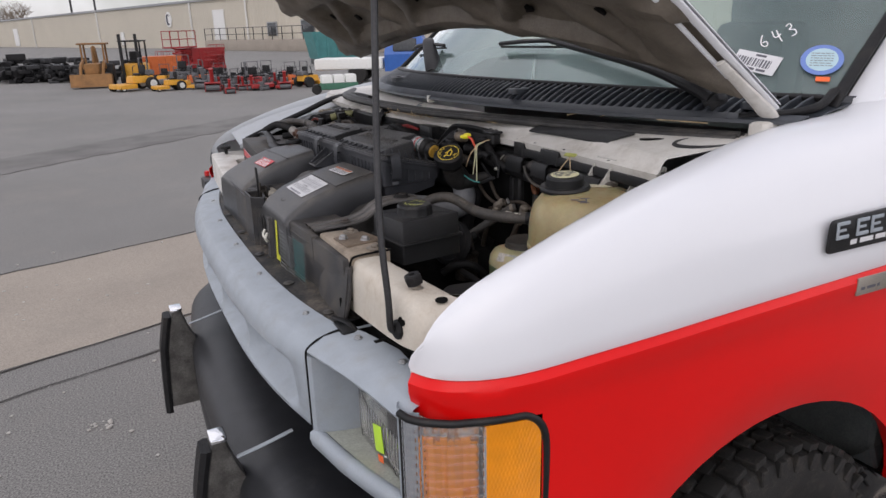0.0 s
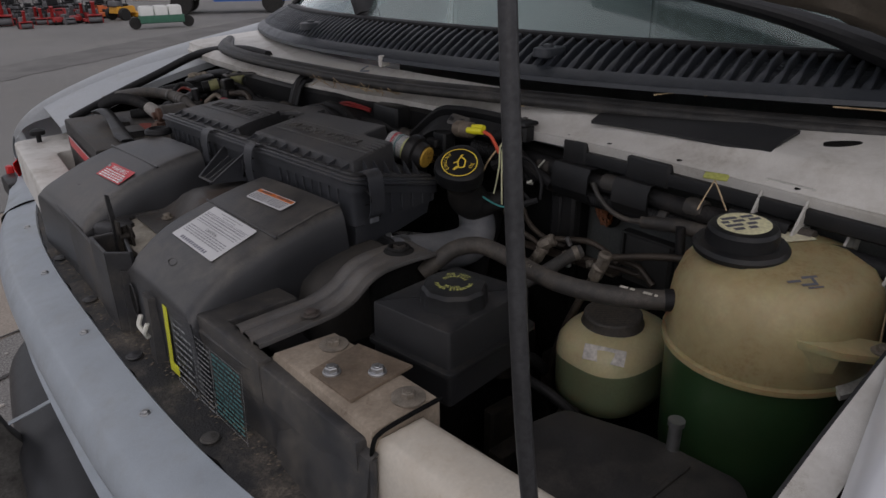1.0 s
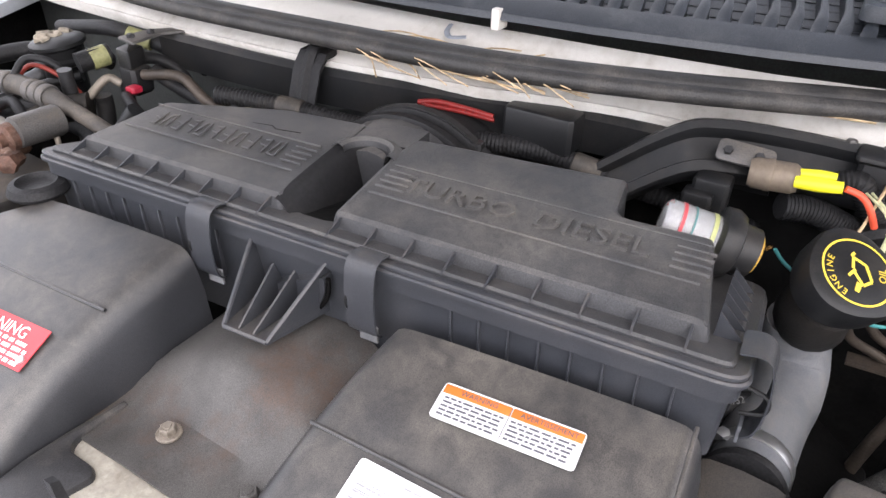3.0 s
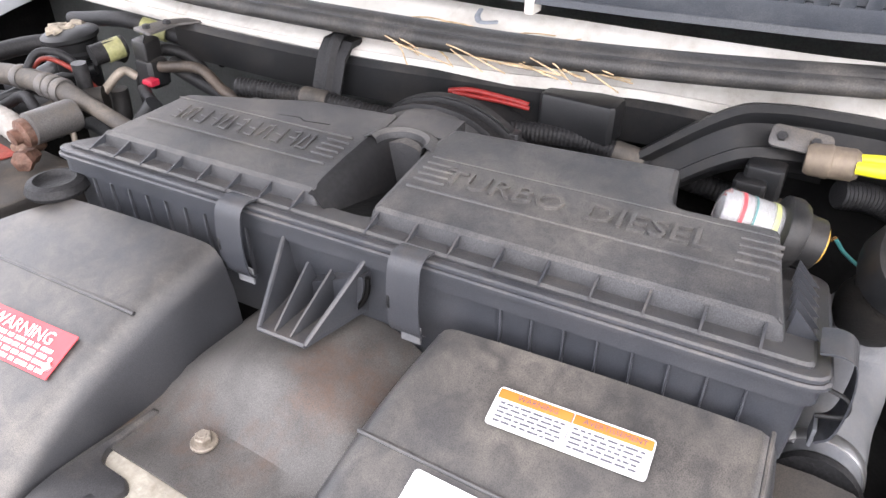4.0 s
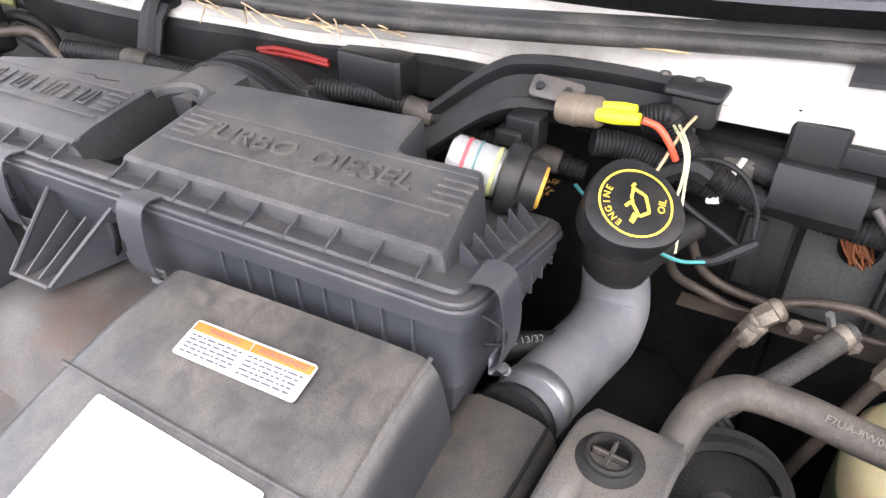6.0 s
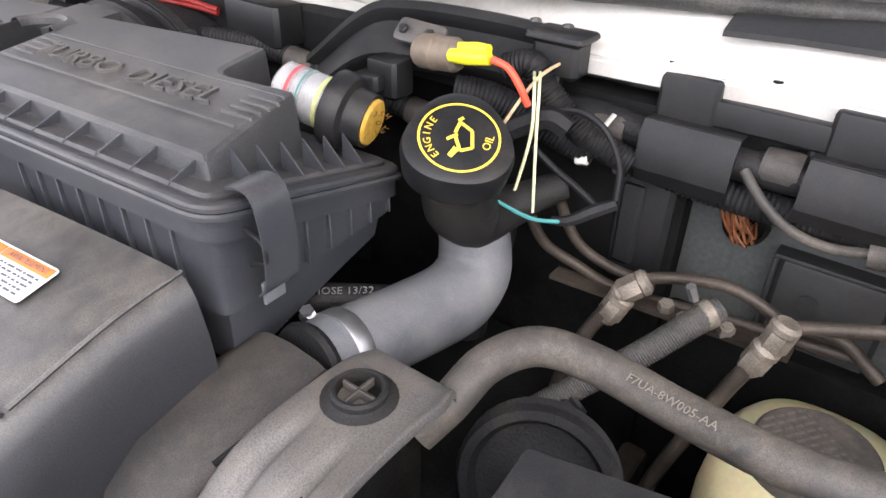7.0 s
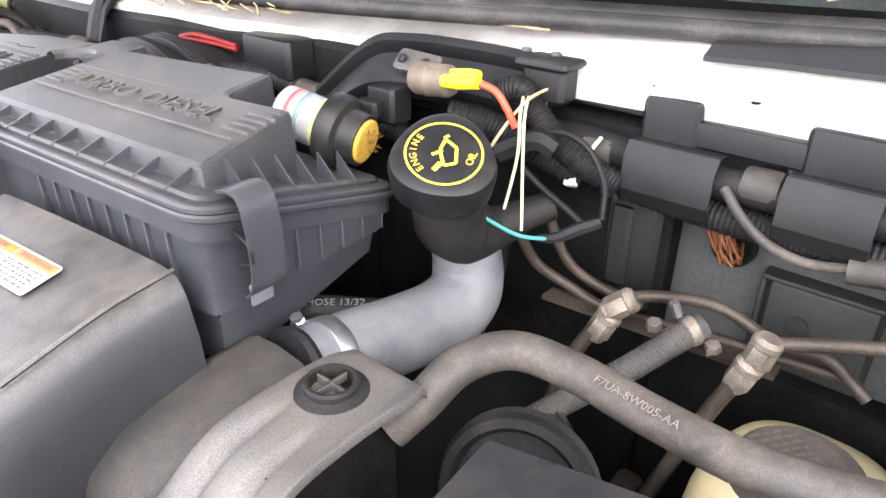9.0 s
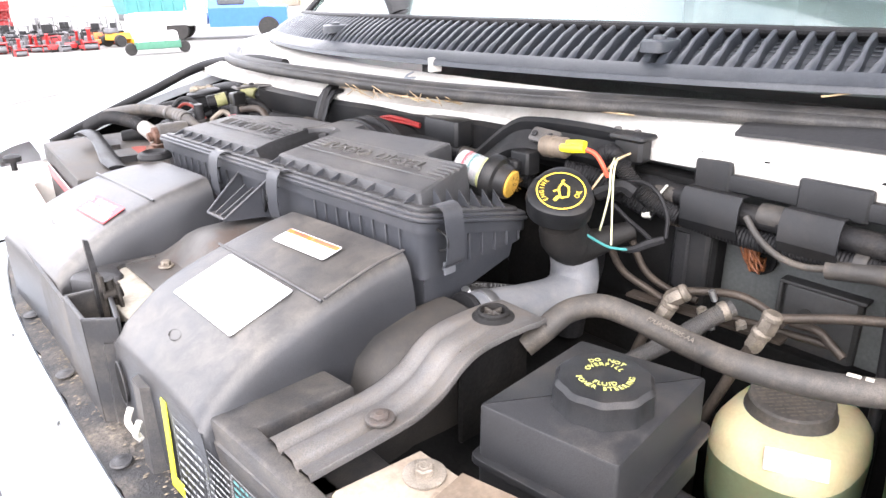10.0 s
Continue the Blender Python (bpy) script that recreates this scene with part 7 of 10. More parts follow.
b.tube([(0.708, 1.96, 1.372), (0.735, 1.88, 1.366), (0.755, 1.80, 1.358), (0.78, 1.70, 1.362), (0.80, 1.62, 1.362), (0.81, 1.56, 1.350), (0.825, 1.49, 1.335), (0.84, 1.42, 1.32)], 0.0095, ribs=250, depth=0.10, seg=10)
part("sleeve", b, RUBBER, lm)
for c, a in (((0.735, 1.88, 1.366), (0.25, -1, -0.08)), ((0.768, 1.75, 1.3595), (0.25, -1, 0)), ((0.807, 1.575, 1.354), (0.2, -1, -0.2)), ((0.832, 1.457, 1.328), (0.2, -1, -0.2))):
    b = Build()
    b.lathe([(0.0108, -0.014), (0.0116, -0.012), (0.0116, 0.012), (0.0108, 0.014)], c, a, seg=16)
    part("tape", b, HOSE, lm)
b = Build()
b.sheet([[(0.768 + dx, y, z) for y in (1.856, 1.868, 1.880, 1.892)] for dx, z in ((0.018, 1.420), (0.002, 1.419), (-0.010, 1.406), (-0.022, 1.375), (-0.034, 1.335), (-0.04, 1.31))], 0.006)
b.tube([(0.784, 1.874, 1.423), (0.768, 1.874, 1.418), (0.753, 1.874, 1.388), (0.734, 1.872, 1.335)], 0.007, seg=6)
solo("rubber_strap", b, RUBBER, "ribbed black rubber strap over the wiring channel", "strap")
b = Build()
b.tube([(0.70, 1.955, 1.325), (0.705, 1.95, 1.360)], 0.0026, seg=8)
solo("fuse_holder", b, TANK, "small yellow plastic clip among the looms", "clip")
b = Build()
b.tube([(0.70, 1.90, 1.325), (0.715, 1.888, 1.352)], 0.013, seg=12)
solo("red_cap", b, mat("red_grey_cap", (0.30, 0.10, 0.08), 0.5, var=0.5, scale=90), "dusty cap with red paint behind the lid", "cap")
b = Build()
b.tube([(0.69, 1.93, 1.33), (0.70, 1.918, 1.362)], 0.0045, seg=8)
solo("metal_stub", b, STEEL, "thin steel stub behind the lid", "stub")

# angled support bracket near the oil filler
hump = thing("support_bracket", "black bent channel bracket across the firewall", "bracket", (0.84, 1.48, 1.35))
b = Build()
pts = [(0.795, 1.635, 1.300), (0.808, 1.565, 1.360), (0.817, 1.505, 1.408), (0.834, 1.472, 1.415), (0.852, 1.41, 1.413), (0.862, 1.345, 1.409)]
rings = []
FALL, FACE = Vector((-0.028, -0.010, -0.034)), Vector((-0.62, -0.20, 0.76))
for p in spline(pts, 5):
    rings.append([p + FALL * f + FACE * o for f, o in ((-0.16, -0.012), (-0.10, 0.000), (0.0, 0.006), (0.16, 0.006), (0.20, 0.003), (0.24, -0.005), (0.70, -0.005), (0.74, 0.001), (0.78, 0.004), (0.98, 0.004), (1.02, 0.001), (1.02, -0.014))])
b.loft(rings)
part("channel", b, BLACK, hump)
for y in (1.345, 1.372):
    bolt("screw", (0.858, y, 1.413), 0.0045, hump, material=RUSTY, h=0.004)

# ---- oil filler and what sits round it ----
oil = thing("oil_filler", "black oil filler neck and cap with yellow oil-can symbol", "oil filler", (0.75, 1.35, 1.2))
CAPN = Vector((-0.42, -0.32, 0.85)).normalized()
CO = Vector((0.724, 1.343, 1.373))
RX = Vector((0.70, -0.62, 0.05))
cq = frame_at(CO, RX, normal=CAPN) @ pose(0, 0, 0, 0, 0, 14)
b = Build(cq)
b.lathe([(0.027, -0.030), (0.0345, -0.026), (0.0360, -0.008), (0.0345, -0.002), (0.030, 0.0)], seg=48, lobes=3, lobe=0.055)
cap = part("cap", b, BLACK, oil, "black cap lettered in yellow")
b = Build(cq)
for r0, r1 in ((0.0247, 0.0262),):
    k = 48
    b.add([(r * math.cos(2 * math.pi * i / k), r * math.sin(2 * math.pi * i / k), 0.0004) for r in (r0, r1) for i in range(k)], [(i, (i + 1) % k, k + (i + 1) % k, k + i) for i in range(k)])
# oil can symbol
for quad in (((-0.011, -0.012), (-0.004, -0.0085), (-0.006, -0.005), (-0.0125, -0.009)),):
    b.add([(x, y, 0.0004) for x, y in quad], [(0, 1, 2, 3)])
for (xa, ya), (xb, yb) in (((-0.004, -0.0095), (0.004, -0.0105)), ((0.004, -0.0105), (0.0095, 0.001)), ((0.0095, 0.001), (0.0055, 0.010)), ((-0.004, -0.0095), (-0.002, 0.002)), ((-0.008, 0.0015), (0.0, 0.0025)), ((0.0055, 0.010), (-0.001, 0.004)), ((0.005, 0.0115), (0.009, 0.0125))):
    d = Vector((xb - xa, yb - ya)).normalized() * 0.0011
    n2 = Vector((-d.y, d.x))
    b.add([(xa + n2.x, ya + n2.y, 0.0004), (xb + n2.x, yb + n2.y, 0.0004), (xb - n2.x, yb - n2.y, 0.0004), (xa - n2.x, ya - n2.y, 0.0004)], [(0, 1, 2, 3)])
part("symbol", b, YELLOW, cap, "yellow oil-can symbol in a ring", 0)
for word, a0, step, rr in (("ENGINE", 198, -16, 0.0202),):
    for i, ch in enumerate(word):
        a = a0 + step * i
        writing("letter", ch, 0.0068, cq @ pose(rr * math.cos(radians(a)), rr * math.sin(radians(a)), 0.0004, 0, 0, a - 90 if step < 0 else a + 90), YELLOW, cap, 0.0001)
writing("word", "OIL", 0.0075, cq @ pose(0.0185 * math.cos(radians(-36)), 0.0185 * math.sin(radians(-36)), 0.0004, 0, 0, 46), YELLOW, cap, 0.0001)
b = Build()
b.tube([CO - CAPN * 0.022, CO - CAPN * 0.045, CO - CAPN * 0.06 + Vector((0.02, -0.005, -0.02)), CO + Vector((0.06, 0.02, -0.12)), CO + Vector((0.06, 0.03, -0.2))], [0.022, 0.021, 0.02, 0.02, 0.02], seg=16)
part("neck", b, RUBBER, oil)
b = Build()
b.tube([(0.738, 1.352, 1.335), (0.750, 1.358, 1.312), (0.766, 1.354, 1.298), (0.786, 1.341, 1.298), (0.803, 1.328, 1.306), (0.820, 1.314, 1.312)], [0.024, 0.0275, 0.0265, 0.0165, 0.0130, 0.0110], seg=18)
part("side_neck", b, NECKM, oil)

mind = thing("filter_gauge", "clear air-filter gauge with a yellow end button", "filter gauge", (0.71, 1.45, 1.36))
ax = Vector((0.719, 1.41, 1.370)) - Vector((0.701, 1.478, 1.385))
o = Vector((0.700, 1.477, 1.382))
b = Build()
b.lathe([(0.015, 0), (0.0185, 0.003), (0.0185, 0.040), (0.0175, 0.043)], o, ax, seg=24)
part("window", b, CLEAR, mind, "clear window")
b = Build()
b.lathe([(0.012, 0.001), (0.0125, 0.041)], o, ax, seg=20)
part("sleeve", b, mat("gauge_paper", (0.46, 0.46, 0.47), 0.5, var=0.15, scale=120), mind)
for h0, h1, m_ in ((0.011, 0.0135, mat("faded_red_line", (0.50, 0.07, 0.08), 0.5)), (0.020, 0.0212, INKT), (0.034, 0.037, mat("yellow_green_band", (0.46, 0.48, 0.20), 0.5))):
    b = Build()
    b.lathe([(0.0187, h0), (0.0187, h1)], o, ax, seg=24)
    part("band", b, m_, mind)
b = Build()
b.lathe([(0.022, 0.040), (0.0265, 0.042), (0.0270, 0.050), (0.0245, 0.055), (0.0195, 0.057), (0.0185, 0.070)], o, ax, seg=24)
part("collar", b, BLACK, mind)
b = Build()
b.lathe([(0.0160, 0.069), (0.0160, 0.0715), (0.0145, 0.0725)], o, ax, seg=24)
but = part("button", b, YELCAP, mind, "worn yellow button")
qb = frame_at(o + ax.normalized() * 0.0727, (0.6, -0.5, 0.1), normal=ax)
FAINT = mat("faint_print", (0.16, 0.085, 0.02), 0.6)
for i, ch in enumerate("PUSH"):
    a = 120 - 30 * i
    writing("letter", ch, 0.0068, qb @ pose(0.0098 * math.cos(radians(a)), 0.0098 * math.sin(radians(a)), 0.0002, 0, 0, a - 90), FAINT, but, 0.0001)
for i, ch in enumerate("TO"):
    writing("letter", ch, 0.0055, qb @ pose(-0.0035 + 0.006 * i, 0.0, 0.0002), FAINT, but, 0.0001)
for i, ch in enumerate("RESET"):
    a = 222 + 24 * i
    writing("letter", ch, 0.0065, qb @ pose(0.0102 * math.cos(radians(a)), 0.0102 * math.sin(radians(a)), 0.0002, 0, 0, a + 90), FAINT, but, 0.0001)

sw = thing("pressure_switch", "brown cylindrical sensor with a taped yellow connector", "sensor", (0.806, 1.43, 1.37))
b = Build()
b.lathe([(0.0105, 0), (0.0128, 0.004), (0.0128, 0.012), (0.0134, 0.013), (0.0134, 0.017), (0.0126, 0.018), (0.0126, 0.033), (0.010, 0.037)], (0.798, 1.436, 1.394), (0.1, -1, 0.05), seg=20)
part("body", b, mat("brown_sensor_metal", (0.20, 0.16, 0.12), 0.5, 0.4, var=0.2, dust=DUST, dust_amount=0.5), sw)
b = Build(frame_at((0.808, 1.45, 1.402), (0, -1, 0), normal=(-0.7, 0, 0.7)))
b.stack(rounded([(-0.016, -0.008), (0.030, -0.008), (0.030, 0.010), (-0.016, 0.012)], 0.006), -0.002, 0.001, 0.0008)
part("flange", b, STEEL, sw)
for y in (1.457, 1.432):
    bolt("screw", (0.807, y, 1.404), 0.004, sw, (-0.7, 0, 0.7), material=DARKM, h=0.003)
b = Build()
b.box((0.781, 1.445, 1.355), (0.806, 1.475, 1.385), 0.003)
b.box((0.771, 1.455, 1.36), (0.791, 1.48, 1.375), 0.003)
part("plug_body", b, BLACK, sw)
b = Build()
b.tube([(0.792, 1.401, 1.398), (0.791, 1.385, 1.4), (0.792, 1.368, 1.402)], [0.0048, 0.0056, 0.0046], seg=8)
part("yellow_connector", b, YELWIRE, sw, "bright yellow taped connector")
b = Build()
b.tube([(0.800, 1.400, 1.402), (0.800, 1.385, 1.404), (0.800, 1.374, 1.405)], [0.0040, 0.0047, 0.0040], seg=8)
part("yellow_connector", b, YELWIRE, sw, "bright yellow taped connector")
b = Build()
b.tube([(0.792, 1.366, 1.402), (0.794, 1.354, 1.398), (0.795, 1.345, 1.388), (0.798, 1.338, 1.374)], 0.0027, seg=8)
part("red_wire", b, REDWIRE, sw, "red wire")

conn = thing("loom_connector", "black open connector housing on the bracket", "connector", (0.844, 1.346, 1.384))
b = Build()
b.box((0.836, 1.324, 1.382), (0.86, 1.362, 1.414), 0.004)
b.box((0.83, 1.32, 1.408), (0.864, 1.366, 1.415), 0.003)
part("housing", b, BLACK, conn)
b = Build()
b.tube([(0.829, 1.378, 1.386), (0.832, 1.358, 1.392), (0.834, 1.346, 1.378), (0.836, 1.331, 1.362), (0.84, 1.306, 1.344), (0.846, 1.274, 1.332)], 0.0095, ribs=330, depth=0.10, seg=12)
part("corrugated_sleeve", b, RUBBER, conn)
b = Build()
b.tube([(0.804, 1.406, 1.369), (0.819, 1.381, 1.364), (0.834, 1.351, 1.349), (0.849, 1.306, 1.329)], 0.011, ribs=300, depth=0.10, seg=10)
part("corrugated_sleeve", b, RUBBER, conn)
for pts, r, m_, nm in (
        ([(0.834, 1.356, 1.389), (0.794, 1.332, 1.385), (0.789, 1.329, 1.355), (0.786, 1.339, 1.299)], 0.0012, PALE, "pale_wire"),
        ([(0.834, 1.351, 1.39), (0.797, 1.33, 1.384), (0.792, 1.326, 1.354), (0.789, 1.321, 1.3)], 0.0012, PALE, "pale_wire"),
        ([(0.846, 1.336, 1.396), (0.814, 1.341, 1.389), (0.789, 1.349, 1.364), (0.784, 1.366, 1.329)], 0.0013, STRAW, "needle"),
        ([(0.754, 1.398, 1.356), (0.758, 1.388, 1.344), (0.755, 1.366, 1.333), (0.757, 1.346, 1.3225), (0.765, 1.329, 1.312), (0.775, 1.313, 1.3035), (0.786, 1.297, 1.302)], 0.0015, TEAL, "teal_wire"),
        ([(0.786, 1.304, 1.3005), (0.790, 1.292, 1.303), (0.799, 1.279, 1.311), (0.809, 1.268, 1.316)], [0.003, 0.0042, 0.0050, 0.0042], RUBBER, "taped_joint"),
        ([(0.814, 1.351, 1.354), (0.824, 1.32, 1.368), (0.824, 1.293, 1.363), (0.824, 1.276, 1.339), (0.819, 1.272, 1.314)], 0.0024, RUBBER, "loop_wire"),
        ([(0.804, 1.356, 1.349), (0.814, 1.331, 1.362), (0.819, 1.316, 1.356)], 0.0085, RUBBER, "taped_end"),
        ([(0.814, 1.34, 1.338), (0.814, 1.32, 1.326), (0.812, 1.296, 1.316), (0.809, 1.281, 1.31)], 0.0026, RUBBER, "black_wire")):
    b = Build()
    b.tube(pts, r, seg=7)
    part(nm, b, m_, conn)
zt = thing("cable_tie", "cream nylon cable tie round the loom", "cable tie", (0.852, 1.309, 1.33))
b = Build()
b.tube([(0.853, 1.297, 1.362), (0.844, 1.302, 1.35), (0.84, 1.309, 1.335)], 0.004, seg=6, flat=0.35)
part("strap", b, NYLON, zt)
b = Build(frame_at((0.84, 1.311, 1.329), (0, -1, 0.3), normal=(-0.8, 0, 0.5)))
b.box((-0.005, -0.006, -0.003), (0.005, 0.005, 0.004), 0.001)
part("head", b, NYLON, zt)
b = Build()
b.tube([(0.868, 1.349, 1.352), (0.864, 1.314, 1.354), (0.862, 1.269, 1.35), (0.862, 1.204, 1.347), (0.862, 1.104, 1.348), (0.862, 0.954, 1.345), (0.864, 0.804, 1.34)], 0.012, seg=12)
tl = thing("wiring_loom", "thick taped wiring loom along the firewall", "wiring loom", (0.862, 1.104, 1.34), group="wiring looms")
part("sleeve", b, RUBBER, tl)
for y in (1.30, 1.18, 1.05, 0.92):
    b = Build()
    b.lathe([(0.0126, -0.012), (0.0132, -0.008), (0.0132, 0.008), (0.0126, 0.012)], (0.8625, y, 1.3505), (0.01, -1, 0), seg=14)
    part("tape", b, HOSE, tl)
b = Build()
b.tube([(0.862, 1.304, 1.33), (0.86, 1.244, 1.325), (0.86, 1.184, 1.323), (0.86, 1.084, 1.325), (0.862, 0.924, 1.322), (0.864, 0.804, 1.32)], 0.0105, ribs=260, depth=0.10, seg=12)
cl = thing("wiring_loom", "corrugated black wiring loom along the firewall", "wiring loom", (0.862, 1.104, 1.31), group="wiring looms")
part("sleeve", b, RUBBER, cl)
for y in (1.285, 1.09):
    b = Build()
    b.lathe([(0.0125, -0.006), (0.0128, 0.006)], (0.861, y, 1.327), (0.01, -1, 0), seg=14)
    part("tape", b, HOSE, cl)

rail = thing("loom_rail", "black plastic rail with two snap covers over the looms", "loom rail", (0.872, 1.154, 1.36))
b = Build()
b.box((0.864, 0.824, 1.366), (0.878, 1.239, 1.385), 0.002)
b.box((0.862, 1.23, 1.356), (0.876, 1.272, 1.398), 0.003)
b.box((0.862, 1.094, 1.362), (0.876, 1.161, 1.396), 0.003)
b.box((0.868, 1.159, 1.345), (0.878, 1.17, 1.372), 0.002)
part("rail", b, BLACK, rail)
for y0, y1, zt_, zb in ((1.206, 1.272, 1.366, 1.321), (1.108, 1.164, 1.366, 1.324), (0.93, 1.0, 1.366, 1.322)):
    b = Build()
    prof = [(0.870, zt_), (0.850, zt_ + 0.002), (0.844, zt_ - 0.008), (0.843, zb + 0.012), (0.850, zb), (0.868, zb - 0.002)]
    b.sheet([[(x, y, z) for x, z in prof] for y in (y0, (y0 + y1) / 2, y1)], 0.003, (1, 0, 0))
    part("snap_cover", b, BLACK, rail)
b = Build()
b.tube([(0.847, 1.2, 1.35), (0.842, 1.184, 1.335), (0.844, 1.164, 1.32), (0.847, 1.139, 1.314), (0.85, 1.113, 1.318), (0.852, 1.094, 1.324)], 0.0036, seg=8)
b.tube([(0.85, 1.116, 1.317), (0.852, 1.064, 1.325), (0.854, 0.994, 1.33)], 0.0095, seg=10)
solo("branch_wire", b, HOSE, "grey taped wire branching off the loom", "wire")
b = Build()
b.lathe([(0.017, 0.0), (0.017, 0.004), (0.014, 0.0045), (0.0135, 0.001)], (0.8905, 1.196, 1.292), (-1, 0, 0.1), seg=24)
solo("firewall_grommet", b, VOID, "black grommet round a wire hole in the firewall", "grommet")
b = Build()
rng = random.Random(14)
for i in range(16):
    a, r = rng.uniform(0, 6.3), 0.010 * math.sqrt(rng.random())
    p = Vector((0.884, 1.196 + r * math.cos(a), 1.292 + r * math.sin(a)))
    b.tube([p, p + Vector((-0.012, rng.uniform(-0.004, 0.004), -0.004 + rng.uniform(-0.004, 0.004))), p + Vector((-0.008, 0.012 + rng.uniform(-0.006, 0.004), 0.016)), p + Vector((-0.004, 0.016, 0.030))], 0.0011, seg=5)
solo("wire_tangle", b, mat("copper_wires", (0.16, 0.055, 0.02), 0.5, 0.2, var=0.4, scale=200), "tangle of copper-coloured wires through a firewall hole", "wires", kind="stuff")
b = Build()
b.box((0.862, 1.242, 1.22), (0.892, 1.292, 1.325), 0.006)
# Added near-black panels that make the bay behind the lines read as deep.
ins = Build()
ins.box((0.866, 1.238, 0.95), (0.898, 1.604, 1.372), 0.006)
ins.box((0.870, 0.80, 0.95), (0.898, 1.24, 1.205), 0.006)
part("dark_backing", ins, VOID, van, "dark panels added over the firewall to deepen the bay")
rl = thing("relay", "black relay module below the loom", "relay", (0.877, 1.267, 1.22))
part("case", b, BLACK, rl)
b = Build()
b.box((0.858, 1.266, 1.24), (0.864, 1.284, 1.31), 0.003)
part("plug", b, RUBBER, rl)
b = Build()
b.box((0.886, 1.089, 1.1), (0.902, 1.167, 1.275), 0.004)
b.lathe([(0.008, 0.0), (0.008, 0.002), (0.006, 0.002)], (0.886, 1.140, 1.245), (-1, 0, 0), seg=18)
for y0_, y1_, z0_, z1_ in ((1.085, 1.171, 1.275, 1.279), (1.167, 1.171, 1.10, 1.275)):
    b.box((0.884, y0_, z0_), (0.902, y1_, z1_), 0.001)
solo("firewall_plate", b, mat("dark_plate_paint", (0.024, 0.024, 0.0235), 0.55, var=0.2, dust=(0.07, 0.055, 0.045), dust_amount=0.4), "dark painted access plate on the firewall", "plate")

# ---- intake hose, throttle elbow, bracket ----
ih = thing("intake_hose", "grey silicone intake elbow with a steel clamp", "hose", (0.69, 1.33, 1.2), group="hoses")
b = Build()
b.tube([(0.606, 1.366, 1.253), (0.640, 1.364, 1.248), (0.698, 1.361, 1.236), (0.742, 1.356, 1.233), (0.767, 1.356, 1.243), (0.775, 1.360, 1.264), (0.770, 1.363, 1.292)], [0.0265, 0.0275, 0.0290, 0.0300, 0.0295, 0.0280, 0.0255], seg=24)
part("elbow", b, PIPE, ih, "", 60)
b = Build()
b.lathe([(0.0278, -0.0065), (0.0284, -0.0055), (0.0284, 0.0055), (0.0278, 0.0065)], (0.632, 1.3645, 1.2495), (0.034, -0.002, -0.005), seg=36)
clampb = part("clamp", b, ZINC, ih, "bright worm-drive clamp")
b = Build()
b.tube([(0.628, 1.385, 1.272), (0.632, 1.397, 1.262)], 0.0034, seg=8)
b.lathe([(0.0046, 0), (0.0046, 0.003), (0.003, 0.0034)], (0.628, 1.388, 1.272), (-0.3, 0.1, 1), seg=6)
part("screw", b, ZINC, clampb)
thr = thing("throttle_elbow", "dusty cast elbow under the air cleaner", "elbow", (0.56, 1.39, 1.2))
b = Build()
rings = []
for x, y0, y1, z1 in ((0.470, 1.352, 1.392, 1.225), (0.482, 1.342, 1.402, 1.248), (0.505, 1.336, 1.408, 1.262), (0.55, 1.333, 1.410, 1.270), (0.598, 1.333, 1.406, 1.274)):
    rings.append([(x, y0, 1.13), (x, y0, z1 - 0.014), (x, y0 + 0.004, z1 - 0.005), (x, y0 + 0.014, z1), (x, (y0 + y1) / 2, z1 + 0.002), (x, y1 - 0.016, z1), (x, y1 - 0.005, z1 - 0.006), (x, y1, z1 - 0.016), (x, y1, 1.13)])
b.loft(rings)
part("body", b, TRAYD, thr, "", 50)
b = Build()
b.tube([(0.520, 1.342, 1.2625), (0.55, 1.340, 1.2662), (0.598, 1.340, 1.2705)], 0.0018, seg=6)
part("seam", b, RUBBER, thr)
b = Build()
b.lathe([(0.0285, -0.004), (0.0300, 0), (0.0285, 0.004)], (0.607, 1.366, 1.2525), (0.034, -0.002, -0.005), seg=28)
part("flange", b, RUBBER, thr)
b = Build()
b.tube([(0.62, 1.46, 1.248), (0.66, 1.42, 1.250), (0.70, 1.37, 1.248)], 0.0115, seg=12)
ac = solo("rubber_hose", b, RUBBER, "black rubber hose with white lettering", "hose", "hoses")
hq = frame_at((0.664, 1.404, 1.2615), (0.66, -0.75, 0.0), normal=(-0.3, -0.2, 1))
writing("lettering", "A/C HOSE 13/32", 0.0085, hq, mat("faint_hose_print", (0.17, 0.17, 0.17), 0.6), ac, 0.0001)

